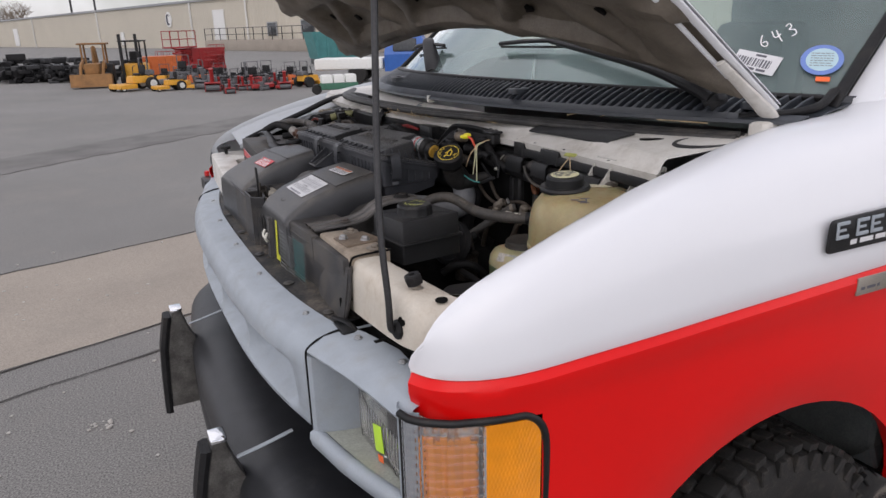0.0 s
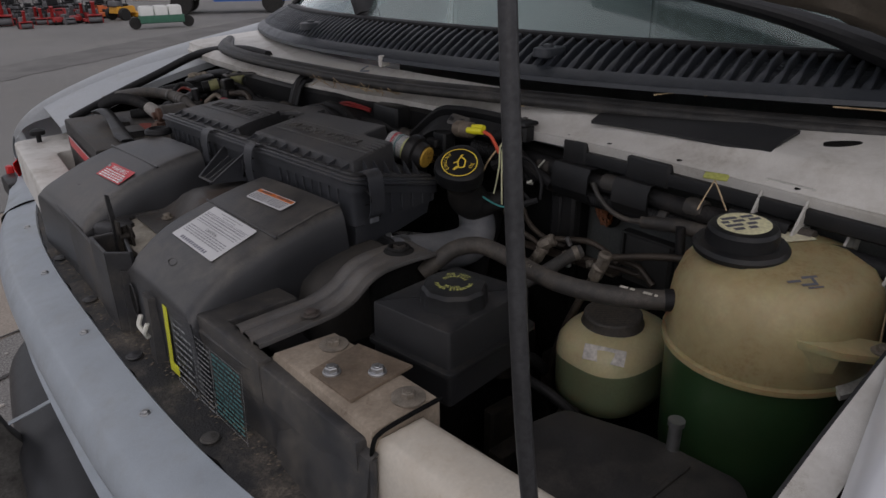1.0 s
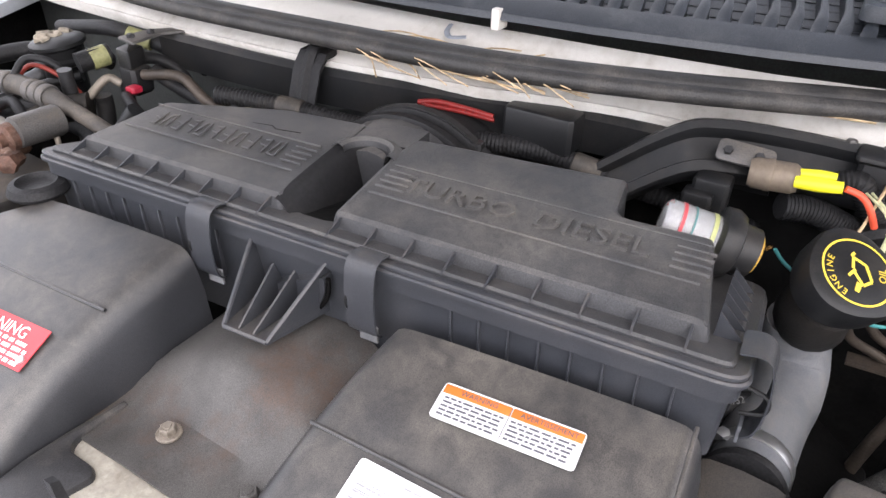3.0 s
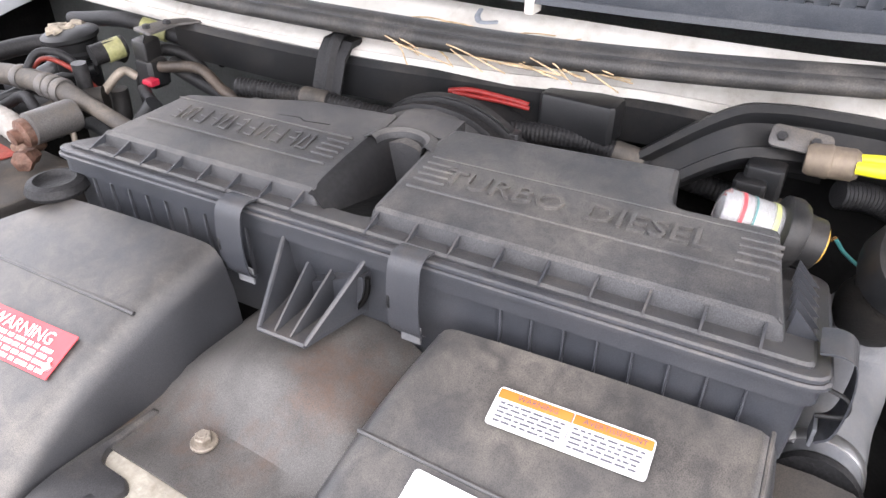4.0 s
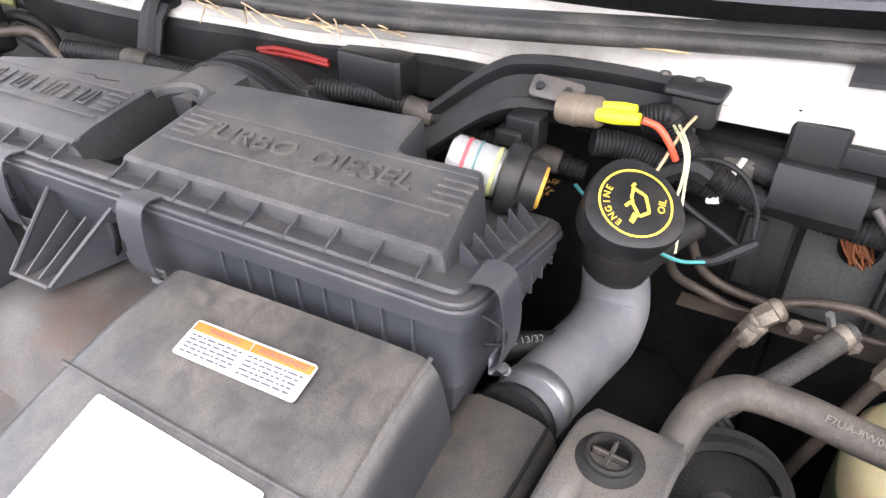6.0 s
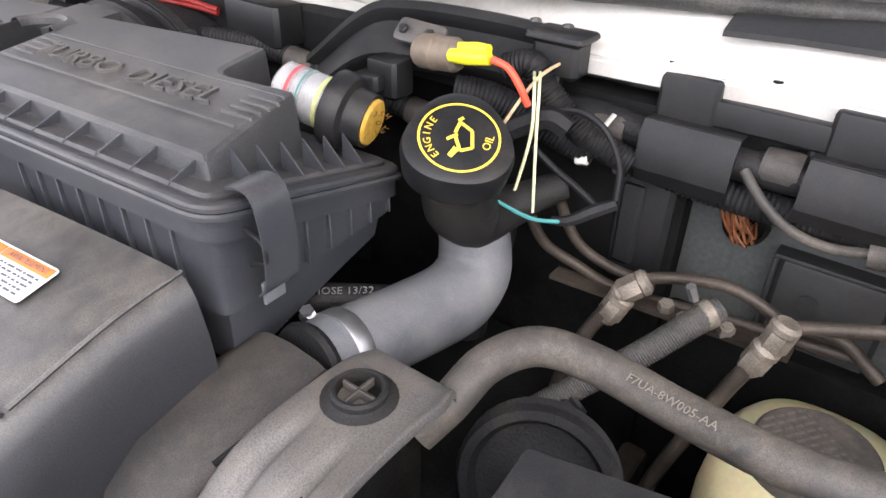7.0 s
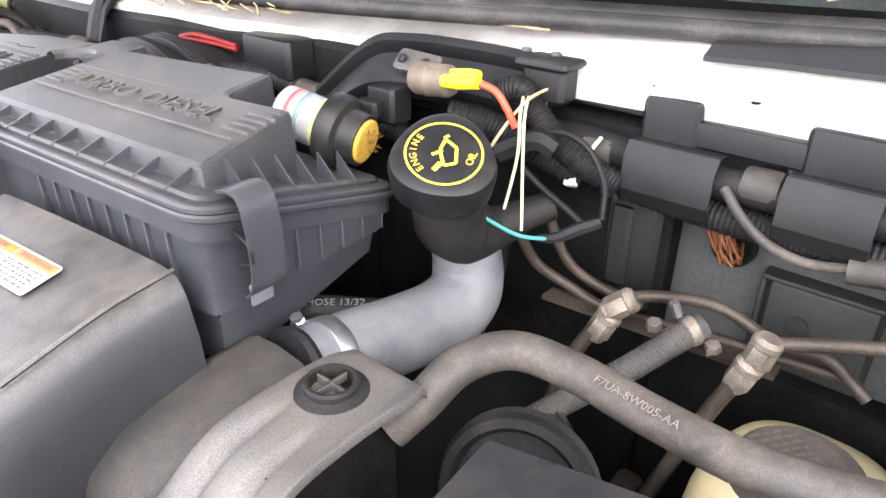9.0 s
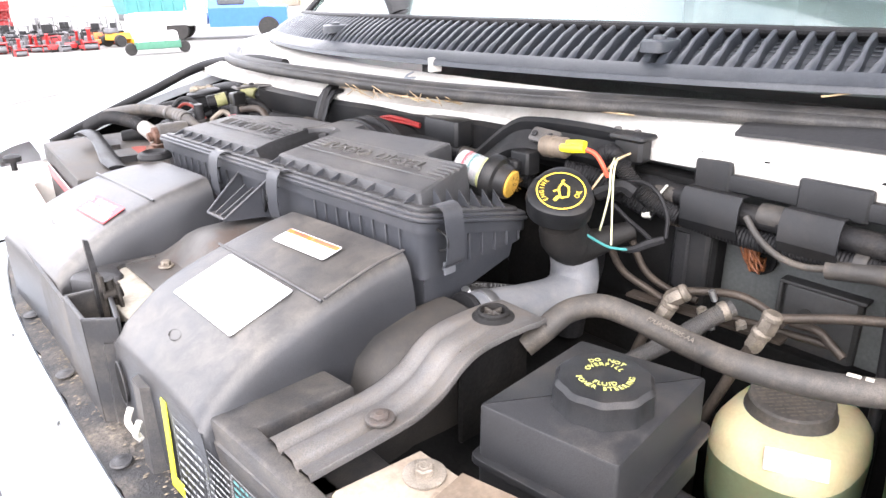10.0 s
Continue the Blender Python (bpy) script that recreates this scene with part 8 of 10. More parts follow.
brk = thing("channel_bracket", "dusty tan pressed-steel channel bracket", "bracket", (0.5, 1.28, 1.2))
LINE = [(0.358, 1.287, 1.258), (0.41, 1.287, 1.260), (0.455, 1.288, 1.262), (0.485, 1.289, 1.271), (0.510, 1.290, 1.287), (0.535, 1.291, 1.294), (0.58, 1.291, 1.295), (0.610, 1.289, 1.293)]
b = Build()
rings = []
for p in spline(LINE, 5):
    w = 0.031
    w *= 1.0 - 0.12 * smooth(0.600, 0.612, p.x)
    g = 1.0 - smooth(0.530, 0.556, p.x)
    prof = [(1.05, -0.026), (1.05, -0.012), (1.03, -0.005), (0.98, -0.0015), (0.90, 0.0)]
    for c in (0.42, -0.42):
        prof += [(c + 0.20, 0.0), (c + 0.14, -0.0018 * g), (c + 0.08, -0.0052 * g), (c, -0.0060 * g), (c - 0.08, -0.0052 * g), (c - 0.14, -0.0018 * g), (c - 0.20, 0.0)]
    prof += [(-0.92, 0.0), (-0.96, 0.0010), (-1.02, 0.0008), (-1.045, -0.0012), (-1.045, -0.0045)]
    rings.append([p + Vector((0, s_ * w, dz)) for s_, dz in prof])
last = rings[-1]
rings.append([Vector((p.x + 0.003, p.y, p.z - 0.002)) for p in last])
rings.append([Vector((p.x + 0.004, p.y, p.z - 0.012)) for p in last])
b.loft(rings, closed=False)
part("channel", b, STEEL, brk, "", 50)
b = Build()
b.lathe([(0.0185, 0), (0.0200, 0.002), (0.0200, 0.005), (0.0165, 0.0065), (0.0150, 0.0075), (0.0150, 0.0105), (0.0135, 0.0118), (0.0118, 0.0115), (0.0110, 0.004)], (0.577, 1.294, 1.290), seg=28)
grom = part("rubber_mount", b, NECKM, brk, "black rubber mount with a cross")
b = Build()
b.box((0.566, 1.2928, 1.295), (0.588, 1.2952, 1.3005), 0.001)
b.box((0.5758, 1.283, 1.295), (0.5782, 1.305, 1.3005), 0.001)
part("cross", b, HOSE, grom)
b = Build()
b.lathe([(0.0112, 0), (0.0112, 0.0005)], (0.577, 1.294, 1.2945), seg=20)
part("well", b, VOID, grom)
bolt("rivet", (0.433, 1.274, 1.262), 0.008, brk, washer=0.012, material=RUSTY, h=0.003)
# Near-black sheet that paints the shade under the channel's open side.
b = Build()
b.box((0.52, 1.276, 1.19), (0.606, 1.282, 1.286), 0.002)
part("dark_side_sheet", b, VOID, brk)

# ---- power steering reservoir ----
ps = thing("steering_fluid_reservoir", "square black fluid reservoir with a ribbed cap", "reservoir", (0.537, 1.144, 1.13))
b = Build()
b.stack(rounded([(0.471, 1.204), (0.490, 1.090), (0.630, 1.108), (0.605, 1.215)], 0.006), 1.205, 1.294, 0.003, 0.002)
part("tank", b, mat("dusty_black_tank", (0.016, 0.0165, 0.018), 0.45, var=0.25, dust=(0.10, 0.088, 0.076), dust_amount=0.55, dust_scale=14, bump=0.15, bscale=1200, speck=0.4, tops_only=0.9), ps)
b = Build()
b.stack(rounded([(0.465, 1.208), (0.484, 1.082), (0.637, 1.102), (0.609, 1.220)], 0.012), 1.244, 1.250, 0.002)
part("ledge", b, BLACK, ps)
b = Build()
b.lathe([(0.040, 0), (0.041, 0.004), (0.0375, 0.010), (0.036, 0.032), (0.033, 0.036), (0.025, 0.037)], (0.543, 1.144, 1.279), seg=80, lobes=10, lobe=0.022)
pcap = part("cap", b, BLACK, ps, "black ribbed cap with yellow lettering")
pq = frame_at((0.543, 1.144, 1.317), (0.62, -0.78, 0), normal=(0, 0, 1))
PTXT = mat("faded_yellow_print", (0.55, 0.55, 0.16), 0.6, var=0.15)
for word, rr, a0, st in (("POWER STEERING", 0.0195, 200, 11.5), (("F", "L", "U", "I", "D"), 0.0135, 238, 15), ("DO NOT", 0.0195, 118, -14), ("OVERFILL", 0.0135, 150, -17)):
    for i, ch in enumerate(word):
        a = a0 + st * i
        if ch != " ":
            writing("letter", ch, 0.0062, pq @ pose(rr * math.cos(radians(a)), rr * math.sin(radians(a)), 0, 0, 0, a + (90 if st > 0 else -90)), PTXT, pcap, 0.0001)

# ---- tanks ----
deg = thing("coolant_tank", "large yellowed coolant tank half full of green coolant", "coolant tank", (0.81, 0.92, 1.06))
DC = (0.808, 0.915)


def oval(k, z, dx=0.0):
    return [(DC[0] + dx + 0.118 * k * math.cos(a), DC[1] + 0.108 * k * math.sin(a), z) for a in np.linspace(0, 2 * math.pi, 40, endpoint=False)]


b = Build()
b.loft([oval(k, z) for k, z in ((0.96, 1.247), (0.985, 1.257), (0.985, 1.285), (0.96, 1.310), (0.90, 1.331), (0.80, 1.345), (0.6, 1.354), (0.3, 1.357))])
part("upper_half", b, TANK, deg, "yellowed translucent dome", 60)
b = Build()
b.loft([oval(k, z) for k, z in ((0.7, 1.06), (0.85, 1.07), (0.9, 1.10), (0.95, 1.20), (0.962, 1.250))])
part("lower_half", b, COOLANT, deg, "green coolant showing through the plastic", 60)
b = Build()
b.loft([oval(k, z) for k, z in ((0.96, 1.243), (1.01, 1.245), (1.01, 1.251), (0.96, 1.253))])
part("seam", b, TANK, deg)
b = Build()
b.lathe([(0.030, 0), (0.030, 0.019), (0.048, 0.021), (0.049, 0.026), (0.046, 0.030), (0.037, 0.031), (0.036, 0.045), (0.033, 0.049), (0.027, 0.050)], (0.776, 0.946, 1.334), (-0.05, -0.02, 1), seg=36)
dcap = part("cap", b, BLACK, deg, "black pressure cap with a printed disc")
b = Build(frame_at((0.7735, 0.945, 1.3845), (0.85, -0.5, 0.05), normal=(-0.05, -0.02, 1)))
b.lathe([(0.027, 0), (0.027, 0.0005)], seg=32)
disc = part("disc", b, mat("cream_disc", (0.70, 0.66, 0.42), 0.5, var=0.05), dcap, "cream warning disc")
dq = frame_at((0.7735, 0.945, 1.3852), (0.85, -0.5, 0.05), normal=(-0.05, -0.02, 1))
bars("print", [(-0.018, 0.018, 0.012), (-0.022, 0.022, 0.004), (-0.022, 0.022, -0.005), (-0.018, 0.018, -0.014)], dq, INK, disc, 0.0055, 0.0001, 12)
b = Build(frame_at((0.838, 0.925, 1.3580), (0.85, -0.5, 0), normal=(0.06, 0.0, 1)))
b.box((-0.025, -0.014, 0), (0.025, 0.014, 0.0008), 0.0003)
part("label", b, mat("faded_label", (0.66, 0.62, 0.45), 0.5, var=0.12, scale=60), deg)
b = Build(frame_at((0.755, 0.866, 1.3515), (0.85, -0.5, 0), normal=(-0.22, -0.22, 1)))
for x0, y0, x1, y1 in ((-0.02, 0.0, -0.006, 0.003), (-0.008, -0.006, 0.006, -0.003), (-0.003, 0.004, 0.014, 0.007), (0.006, -0.006, 0.009, 0.006), (-0.004, -0.01, 0.012, -0.008)):
    b.box((x0, y0, 0.001), (x1, y1, 0.0016), 0.0002)
part("scrawl", b, INK, deg, "black marker scrawl", 0)
b = Build()
b.loft([[(0.716, 0.858, z1), (0.734, 0.815, z1 - 0.004), (0.756, 0.790, z1 - 0.006), (0.772, 0.778, z1 - 0.006), (0.788, 0.796, z1 - 0.006), (0.770, 0.822, z1 - 0.003), (0.768, 0.850, z1)] for z1 in (1.300, 1.308)])
b.loft([[(0.716, 0.858, 1.302), (0.736, 0.815, 1.300), (0.740, 0.820, 1.276), (0.722, 0.858, 1.268)], [(0.719, 0.860, 1.302), (0.739, 0.817, 1.300), (0.743, 0.822, 1.276), (0.725, 0.860, 1.268)]])
part("mounting_ear", b, TANK, deg, "yellowed plastic ear bolted to the wing")
bolt("bolt", (0.766, 0.792, 1.303), 0.006, deg, washer=0.010, material=FITM, h=0.005)
for y, x in ((0.950, 0.842), (0.852, 0.870)):
    b = Build()
    b.loft([[(x + 0.012, y + w, 1.30), (x + 0.012, y + w * 0.8, 1.30), (x + 0.04, y + w * 0.8, 1.403), (x + 0.04, y + w, 1.403)] for w in (0.028, 0.025)])
    b.loft([[(x + dx, y + w, z) for dx, z in ((-0.03, 1.335), (0.0, 1.36), (0.036, 1.405), (0.044, 1.402), (0.044, 1.30), (0.0, 1.30))] for w in (-0.028, -0.025)])
    b.loft([[(x + dx, y + w, z) for dx, z in ((-0.02, 1.335), (0.005, 1.357), (0.036, 1.405), (0.044, 1.402), (0.044, 1.30), (0.0, 1.30))] for w in (0.025, 0.028)])
    b.box((x + 0.036, y - 0.028, 1.30), (x + 0.041, y + 0.028, 1.404), 0.001)
    part("mounting_arm", b, mat("pale_grey_plastic", (0.50, 0.49, 0.45), 0.45, var=0.08, dust=DUST, dust_amount=0.3), deg)
b = Build()
b.loft([[(0.745 + dx, 0.81 + dy, z) for dx, dy in ((0, 0), (0.10, -0.035), (0.13, -0.015), (0.04, 0.03))] for z in (1.248, 1.254)])
part("side_tab", b, mat("pale_grey_plastic", (0.50, 0.49, 0.45), 0.45, var=0.08, dust=DUST, dust_amount=0.3), deg)
hz = thing("heater_hose", "long dusty rubber heater hose with printed markings", "hose", (0.68, 1.13, 1.2), group="hoses")
HZ = [(0.600, 1.276, 1.262), (0.618, 1.268, 1.275), (0.645, 1.262, 1.288), (0.672, 1.245, 1.291), (0.682, 1.21, 1.287), (0.680, 1.165, 1.284), (0.677, 1.11, 1.285), (0.688, 1.055, 1.288), (0.712, 1.005, 1.292), (0.745, 0.968, 1.295), (0.785, 0.940, 1.296)]
b = Build()
b.tube(HZ, 0.0115, seg=16)
part("hose", b, HOSE, hz, "", 60)
hq = frame_at((0.677, 1.175, 1.2965), (-0.02, -1, 0.0), normal=(-0.35, 0, 1))
writing("marking", "F7UA-8W005-AA", 0.0068, frame_at((0.6715, 1.170, 1.2955), (-0.12, -1, 0.0), normal=(-0.5, 0.06, 1)), mat("pale_print", (0.165, 0.145, 0.12), 0.7), hz, 0.0003)
bars("marking", [(0.10, 0.118, 0), (0.128, 0.145, 0.0)], frame_at((0.6795, 1.135, 1.296), (0.16, -1, 0.05), normal=(-0.35, 0, 1)), mat("pale_print", (0.45, 0.42, 0.36), 0.7), hz, 0.0035, 0.0004, 16)
b = Build()
b.lathe([(0.0125, -0.012), (0.013, 0), (0.0125, 0.012)], (0.728, 0.985, 1.2935), (0.6, -0.7, 0.05), seg=16)
part("clamp", b, RUBBER, hz)

mc = thing("brake_fluid_tank", "small yellowed fluid tank with a dark moulded cap", "fluid tank", (0.80, 1.10, 1.06))
MC = (0.776, 1.096)
b = Build()
rings = []
for k, z in ((0.86, 1.092), (0.96, 1.097), (0.985, 1.115), (1.0, 1.16), (0.97, 1.178), (0.86, 1.190), (0.62, 1.196), (0.5, 1.197)):
    rings.append([(MC[0] + 0.008 + 0.078 * k * (abs(math.cos(a)) ** 0.75) * math.copysign(1, math.cos(a)), MC[1] + 0.064 * k * (abs(math.sin(a)) ** 0.75) * math.copysign(1, math.sin(a)), z) for a in np.linspace(0.001, 2 * math.pi + 0.001, 36, endpoint=False)])
b.loft(rings[:4], cap=(True, False))
part("lower_half", b, mat("tank_with_fluid", (0.17, 0.20, 0.115), 0.36, var=0.15, scale=14, dust=(0.16, 0.12, 0.07), dust_amount=0.4, dust_scale=14, sss=0.25, speck=0.05), mc, "greenish where the liquid shows", 60)
b = Build()
b.loft(rings[3:], cap=(False, True))
part("tank", b, mat("cream_tank_plastic", (0.60, 0.53, 0.32), 0.36, var=0.10, scale=14, dust=(0.30, 0.21, 0.10), dust_amount=0.5, dust_scale=14, sss=0.3, bump=0.03, speck=0.05), mc, "", 60)
b = Build()
b.lathe([(0.040, 0), (0.041, 0.010), (0.039, 0.014), (0.038, 0.022), (0.036, 0.024)], (MC[0] + 0.006, MC[1] + 0.004, 1.188), (-0.06, 0.0, 1), seg=36)
mcap = part("cap", b, mat("weathered_cap", (0.06, 0.055, 0.05), 0.6, var=0.2, dust=(0.16, 0.13, 0.10), dust_amount=0.5, dust_scale=60, bump=0.2), mc, "weathered dark cap with moulded print")
mq = frame_at((MC[0] + 0.0045, MC[1] + 0.004, 1.2125), (0.80, -0.60, 0), normal=(-0.06, 0, 1))
bars("moulded_print", [(-0.031 * math.sqrt(1 - (yy / 0.035) ** 2), 0.031 * math.sqrt(1 - (yy / 0.035) ** 2), yy) for yy in np.linspace(-0.029, 0.029, 12)], mq, mat("worn_print", (0.105, 0.09, 0.075), 0.7), mcap, 0.0021, 0.0002, 17)
b = Build(frame_at((0.722, 1.066, 1.186), (0.45, -0.85, -0.02), normal=(-0.7, -0.4, 0.65)))
b.box((-0.026, -0.010, 0), (0.026, 0.010, 0.001), 0.0003)
part("label", b, mat("dirty_label", (0.55, 0.52, 0.48), 0.6, var=0.2, scale=90), mc, "dirty paper label")
b = Build()
BOXP = [(0.484, 0.82), (0.62, 0.80), (0.678, 0.857), (0.668, 0.962), (0.634, 1.052), (0.574, 1.062), (0.484, 0.98)]
bb_ = thing("battery_box", "dark dusty covered box low in the bay corner", "box", (0.58, 0.92, 1.05))
BOXM = mat("dusty_dark_cover", (0.030, 0.029, 0.029), 0.5, var=0.3, dust=(0.10, 0.088, 0.074), dust_amount=0.62, dust_scale=16, bump=0.15, bscale=900, speck=0.3)
b.stack(rounded(inset(BOXP, 0.006), 0.010), 1.05, 1.1475, 0.003)
part("body", b, BOXM, bb_)
b = Build()
b.stack(rounded(BOXP, 0.012), 1.148, 1.157, 0.003)
part("lid", b, BOXM, bb_)
b = Build()
b.box((0.50, 0.90, 1.156), (0.655, 0.906, 1.1595), 0.001)
part("rib", b, BOXM, bb_)
b = Build()
b.lathe([(0.007, 0), (0.007, 0.03), (0.009, 0.031), (0.009, 0.037)], (0.668, 0.930, 1.157), seg=10)
solo("stud", b, ZINC, "bright zinc stud standing on the dark box", "stud")

# ---- refrigerant and brake lines by the firewall ----
lines = thing("refrigerant_lines", "dusty metal lines with hexagon fittings along the firewall", "metal lines", (0.82, 1.2, 1.2))
for pts, r in (
        ([(0.795, 1.33, 1.30), (0.815, 1.322, 1.262), (0.83, 1.30, 1.243), (0.835, 1.26, 1.232), (0.84, 1.19, 1.238), (0.85, 1.10, 1.24)], 0.0055),
        ([(0.825, 1.320, 1.30), (0.835, 1.305, 1.262), (0.842, 1.28, 1.245), (0.845, 1.24, 1.24)], 0.0055),
        ([(0.812, 1.243, 1.262), (0.83, 1.225, 1.262), (0.835, 1.19, 1.268), (0.838, 1.165, 1.262), (0.838, 1.14, 1.25)], 0.0058),
        ([(0.808, 1.145, 1.268), (0.822, 1.13, 1.268), (0.83, 1.075, 1.285), (0.84, 1.02, 1.295)], 0.0062),
        ([(0.838, 1.135, 1.256), (0.84, 1.11, 1.256), (0.84, 1.095, 1.246), (0.838, 1.082, 1.238)], 0.0058),
        ([(0.800, 1.256, 1.238), (0.792, 1.268, 1.21), (0.785, 1.278, 1.17), (0.78, 1.285, 1.12)], 0.0075),
        ([(0.806, 1.152, 1.24), (0.80, 1.162, 1.215), (0.79, 1.176, 1.17), (0.782, 1.19, 1.12), (0.778, 1.20, 1.06)], 0.0075)):
    b = Build()
    b.tube(pts, r * 0.78, seg=10)
    part("line", b, LINEM, lines)
for c, a in (((0.803, 1.252, 1.240), (0.2, -0.35, 0.9)), ((0.808, 1.243, 1.258), (0.35, -0.5, 0.4)), ((0.807, 1.151, 1.243), (0.05, -0.3, 0.9)), ((0.810, 1.144, 1.262), (0.1, -0.2, 0.9))):
    b = Build()
    b.lathe([(0.0085, -0.011), (0.0098, -0.009), (0.0098, 0.003), (0.0088, 0.005)], c, a, seg=6)
    b.lathe([(0.0092, 0.004), (0.0100, 0.005), (0.0100, 0.009), (0.0075, 0.012)], c, a, seg=16)
    b.lathe([(0.0065, -0.015), (0.0078, -0.013), (0.0078, -0.010)], c, a, seg=16)
    part("fitting", b, FITM, lines)
b = Build()
b.sheet([[(0.818 + dx + 0.02 * (1.30 - y), y, 1.2375 - 0.04 * (y - 1.2)) for dx in (0.0, 0.008, 0.016)] for y in (1.315, 1.28, 1.24, 1.20, 1.16, 1.135)], 0.004)
part("bracket", b, LINEM, lines)
for y in (1.222, 1.178):
    bolt("nut", (0.826, y, 1.237), 0.0062, lines, (-0.3, 0, 1), material=ALU, h=0.008)
b = Build()
b.tube([(0.806, 1.200, 1.235), (0.802, 1.204, 1.255)], 0.0045, seg=6)
part("stud", b, ZINC, lines)
b = Build()
b.tube([(0.815, 1.185, 1.262), (0.80, 1.195, 1.254), (0.775, 1.22, 1.228), (0.75, 1.25, 1.20), (0.72, 1.28, 1.17), (0.69, 1.29, 1.15)], 0.0092, ribs=520, depth=0.05, seg=14)
bh = thing("braided_hose", "dusty braided hose below the heater hose", "hose", (0.75, 1.25, 1.15), group="hoses")
part("hose", b, mat("grey_braid", (0.060, 0.058, 0.057), 0.5, var=0.3, dust=(0.15, 0.13, 0.105), dust_amount=0.5, dust_scale=22, bump=0.4, bscale=900, speck=0.45), bh)
b = Build()
b.lathe([(0.0100, -0.004), (0.0108, -0.003), (0.0108, 0.003), (0.0100, 0.004)], (0.808, 1.190, 1.2585), (0.6, -0.5, 0.3), seg=16)
part("crimp_band", b, FITM, bh)
b = Build()
b.tube([(0.806, 1.200, 1.268), (0.803, 1.204, 1.279)], 0.0035, seg=6)
part("crimp_ear", b, ZINC, bh)
b = Build()
b.tube([(0.75, 1.25, 1.19), (0.715, 1.27, 1.165), (0.68, 1.28, 1.15)], 0.013, ribs=180, depth=0.08, seg=12)
solo("corrugated_hose", b, RUBBER, "ribbed rubber hose low in the bay", "hose", "hoses")
pul = thing("pulley", "dark grooved pulley under the hose", "pulley", (0.66, 1.25, 1.18))
b = Build()
b.lathe([(0.02, -0.012), (0.052, -0.010), (0.053, -0.008), (0.048, -0.005), (0.053, -0.002), (0.048, 0.001), (0.053, 0.004), (0.050, 0.009), (0.044, 0.010), (0.040, 0.004), (0.022, 0.003), (0.012, 0.008)], (0.672, 1.235, 1.185), (-0.9, -0.3, 0.4), seg=36)
part("disc", b, RUBBER, pul)
b = Build()
b.lathe([(0.012, 0.0), (0.012, 0.016), (0.006, 0.018)], (0.665, 1.232, 1.188), (-0.9, -0.3, 0.4), seg=12)
part("hub", b, STEEL, pul)
b = Build()
b.loft([[(0.70 + 0.028 * math.cos(a), 1.215 + 0.028 * math.sin(a) * 0.8, z) for a in np.linspace(0, 2 * math.pi, 12, endpoint=False)] for z in (1.10, 1.15)])
b.tube([(0.715, 1.225, 1.20), (0.718, 1.212, 1.165)], 0.004, seg=8)
b.lathe([(0.009, 0), (0.009, 0.006)], (0.719, 1.207, 1.156), (0, -0.3, 1), seg=12)
solo("engine_lug", b, GREASY, "greasy lifting lug on the engine", "lug")
for i, (pts, r, mm) in enumerate((
        ([(0.74, 1.18, 1.10), (0.70, 1.17, 1.14), (0.66, 1.18, 1.15), (0.63, 1.20, 1.13)], 0.009, RUBBER),
        ([(0.70, 1.05, 1.08), (0.67, 1.10, 1.13), (0.66, 1.16, 1.14)], 0.007, RUBBER),
        ([(0.84, 1.055, 1.33), (0.842, 1.05, 1.27), (0.84, 1.045, 1.18), (0.83, 1.04, 1.05)], 0.006, RUBBER),
        ([(0.80, 1.35, 1.30), (0.81, 1.36, 1.25), (0.79, 1.37, 1.18)], 0.012, RUBBER),
        ([(0.63, 1.42, 1.19), (0.66, 1.40, 1.21), (0.69, 1.39, 1.20), (0.72, 1.40, 1.16)], 0.014, DARKM),
        )):
    b = Build()
    b.tube(pts, r, seg=10)
    solo("hose", b, mm, "grimy dark line in the engine bay", "hose", "hoses")
b = Build()
rng = random.Random(9)
for i in range(14):
    x, y = rng.uniform(0.50, 0.82), rng.uniform(1.0, 1.5)
    z = rng.uniform(1.05, 1.13)
    b.box((x, y, z - 0.15), (x + rng.uniform(0.02, 0.06), y + rng.uniform(0.02, 0.05), z), 0.004)
solo("engine_castings", b, GREASY, "greasy castings and brackets deep in the bay", "castings", kind="stuff")

# ---- pine needles ----
rng = random.Random(21)


def needle(b, p, d, n_, r=0.0007, bend=0.014):
    p, d = Vector(p), Vector(d)
    side = d.cross(Vector((0, 0, 1))).normalized()
    b.tube([p, p + d * 0.5 + side * bend * rng.uniform(-1, 1) + Vector((0, 0, bend * rng.uniform(0, 0.7))), p + d], r, seg=4, steps=3)


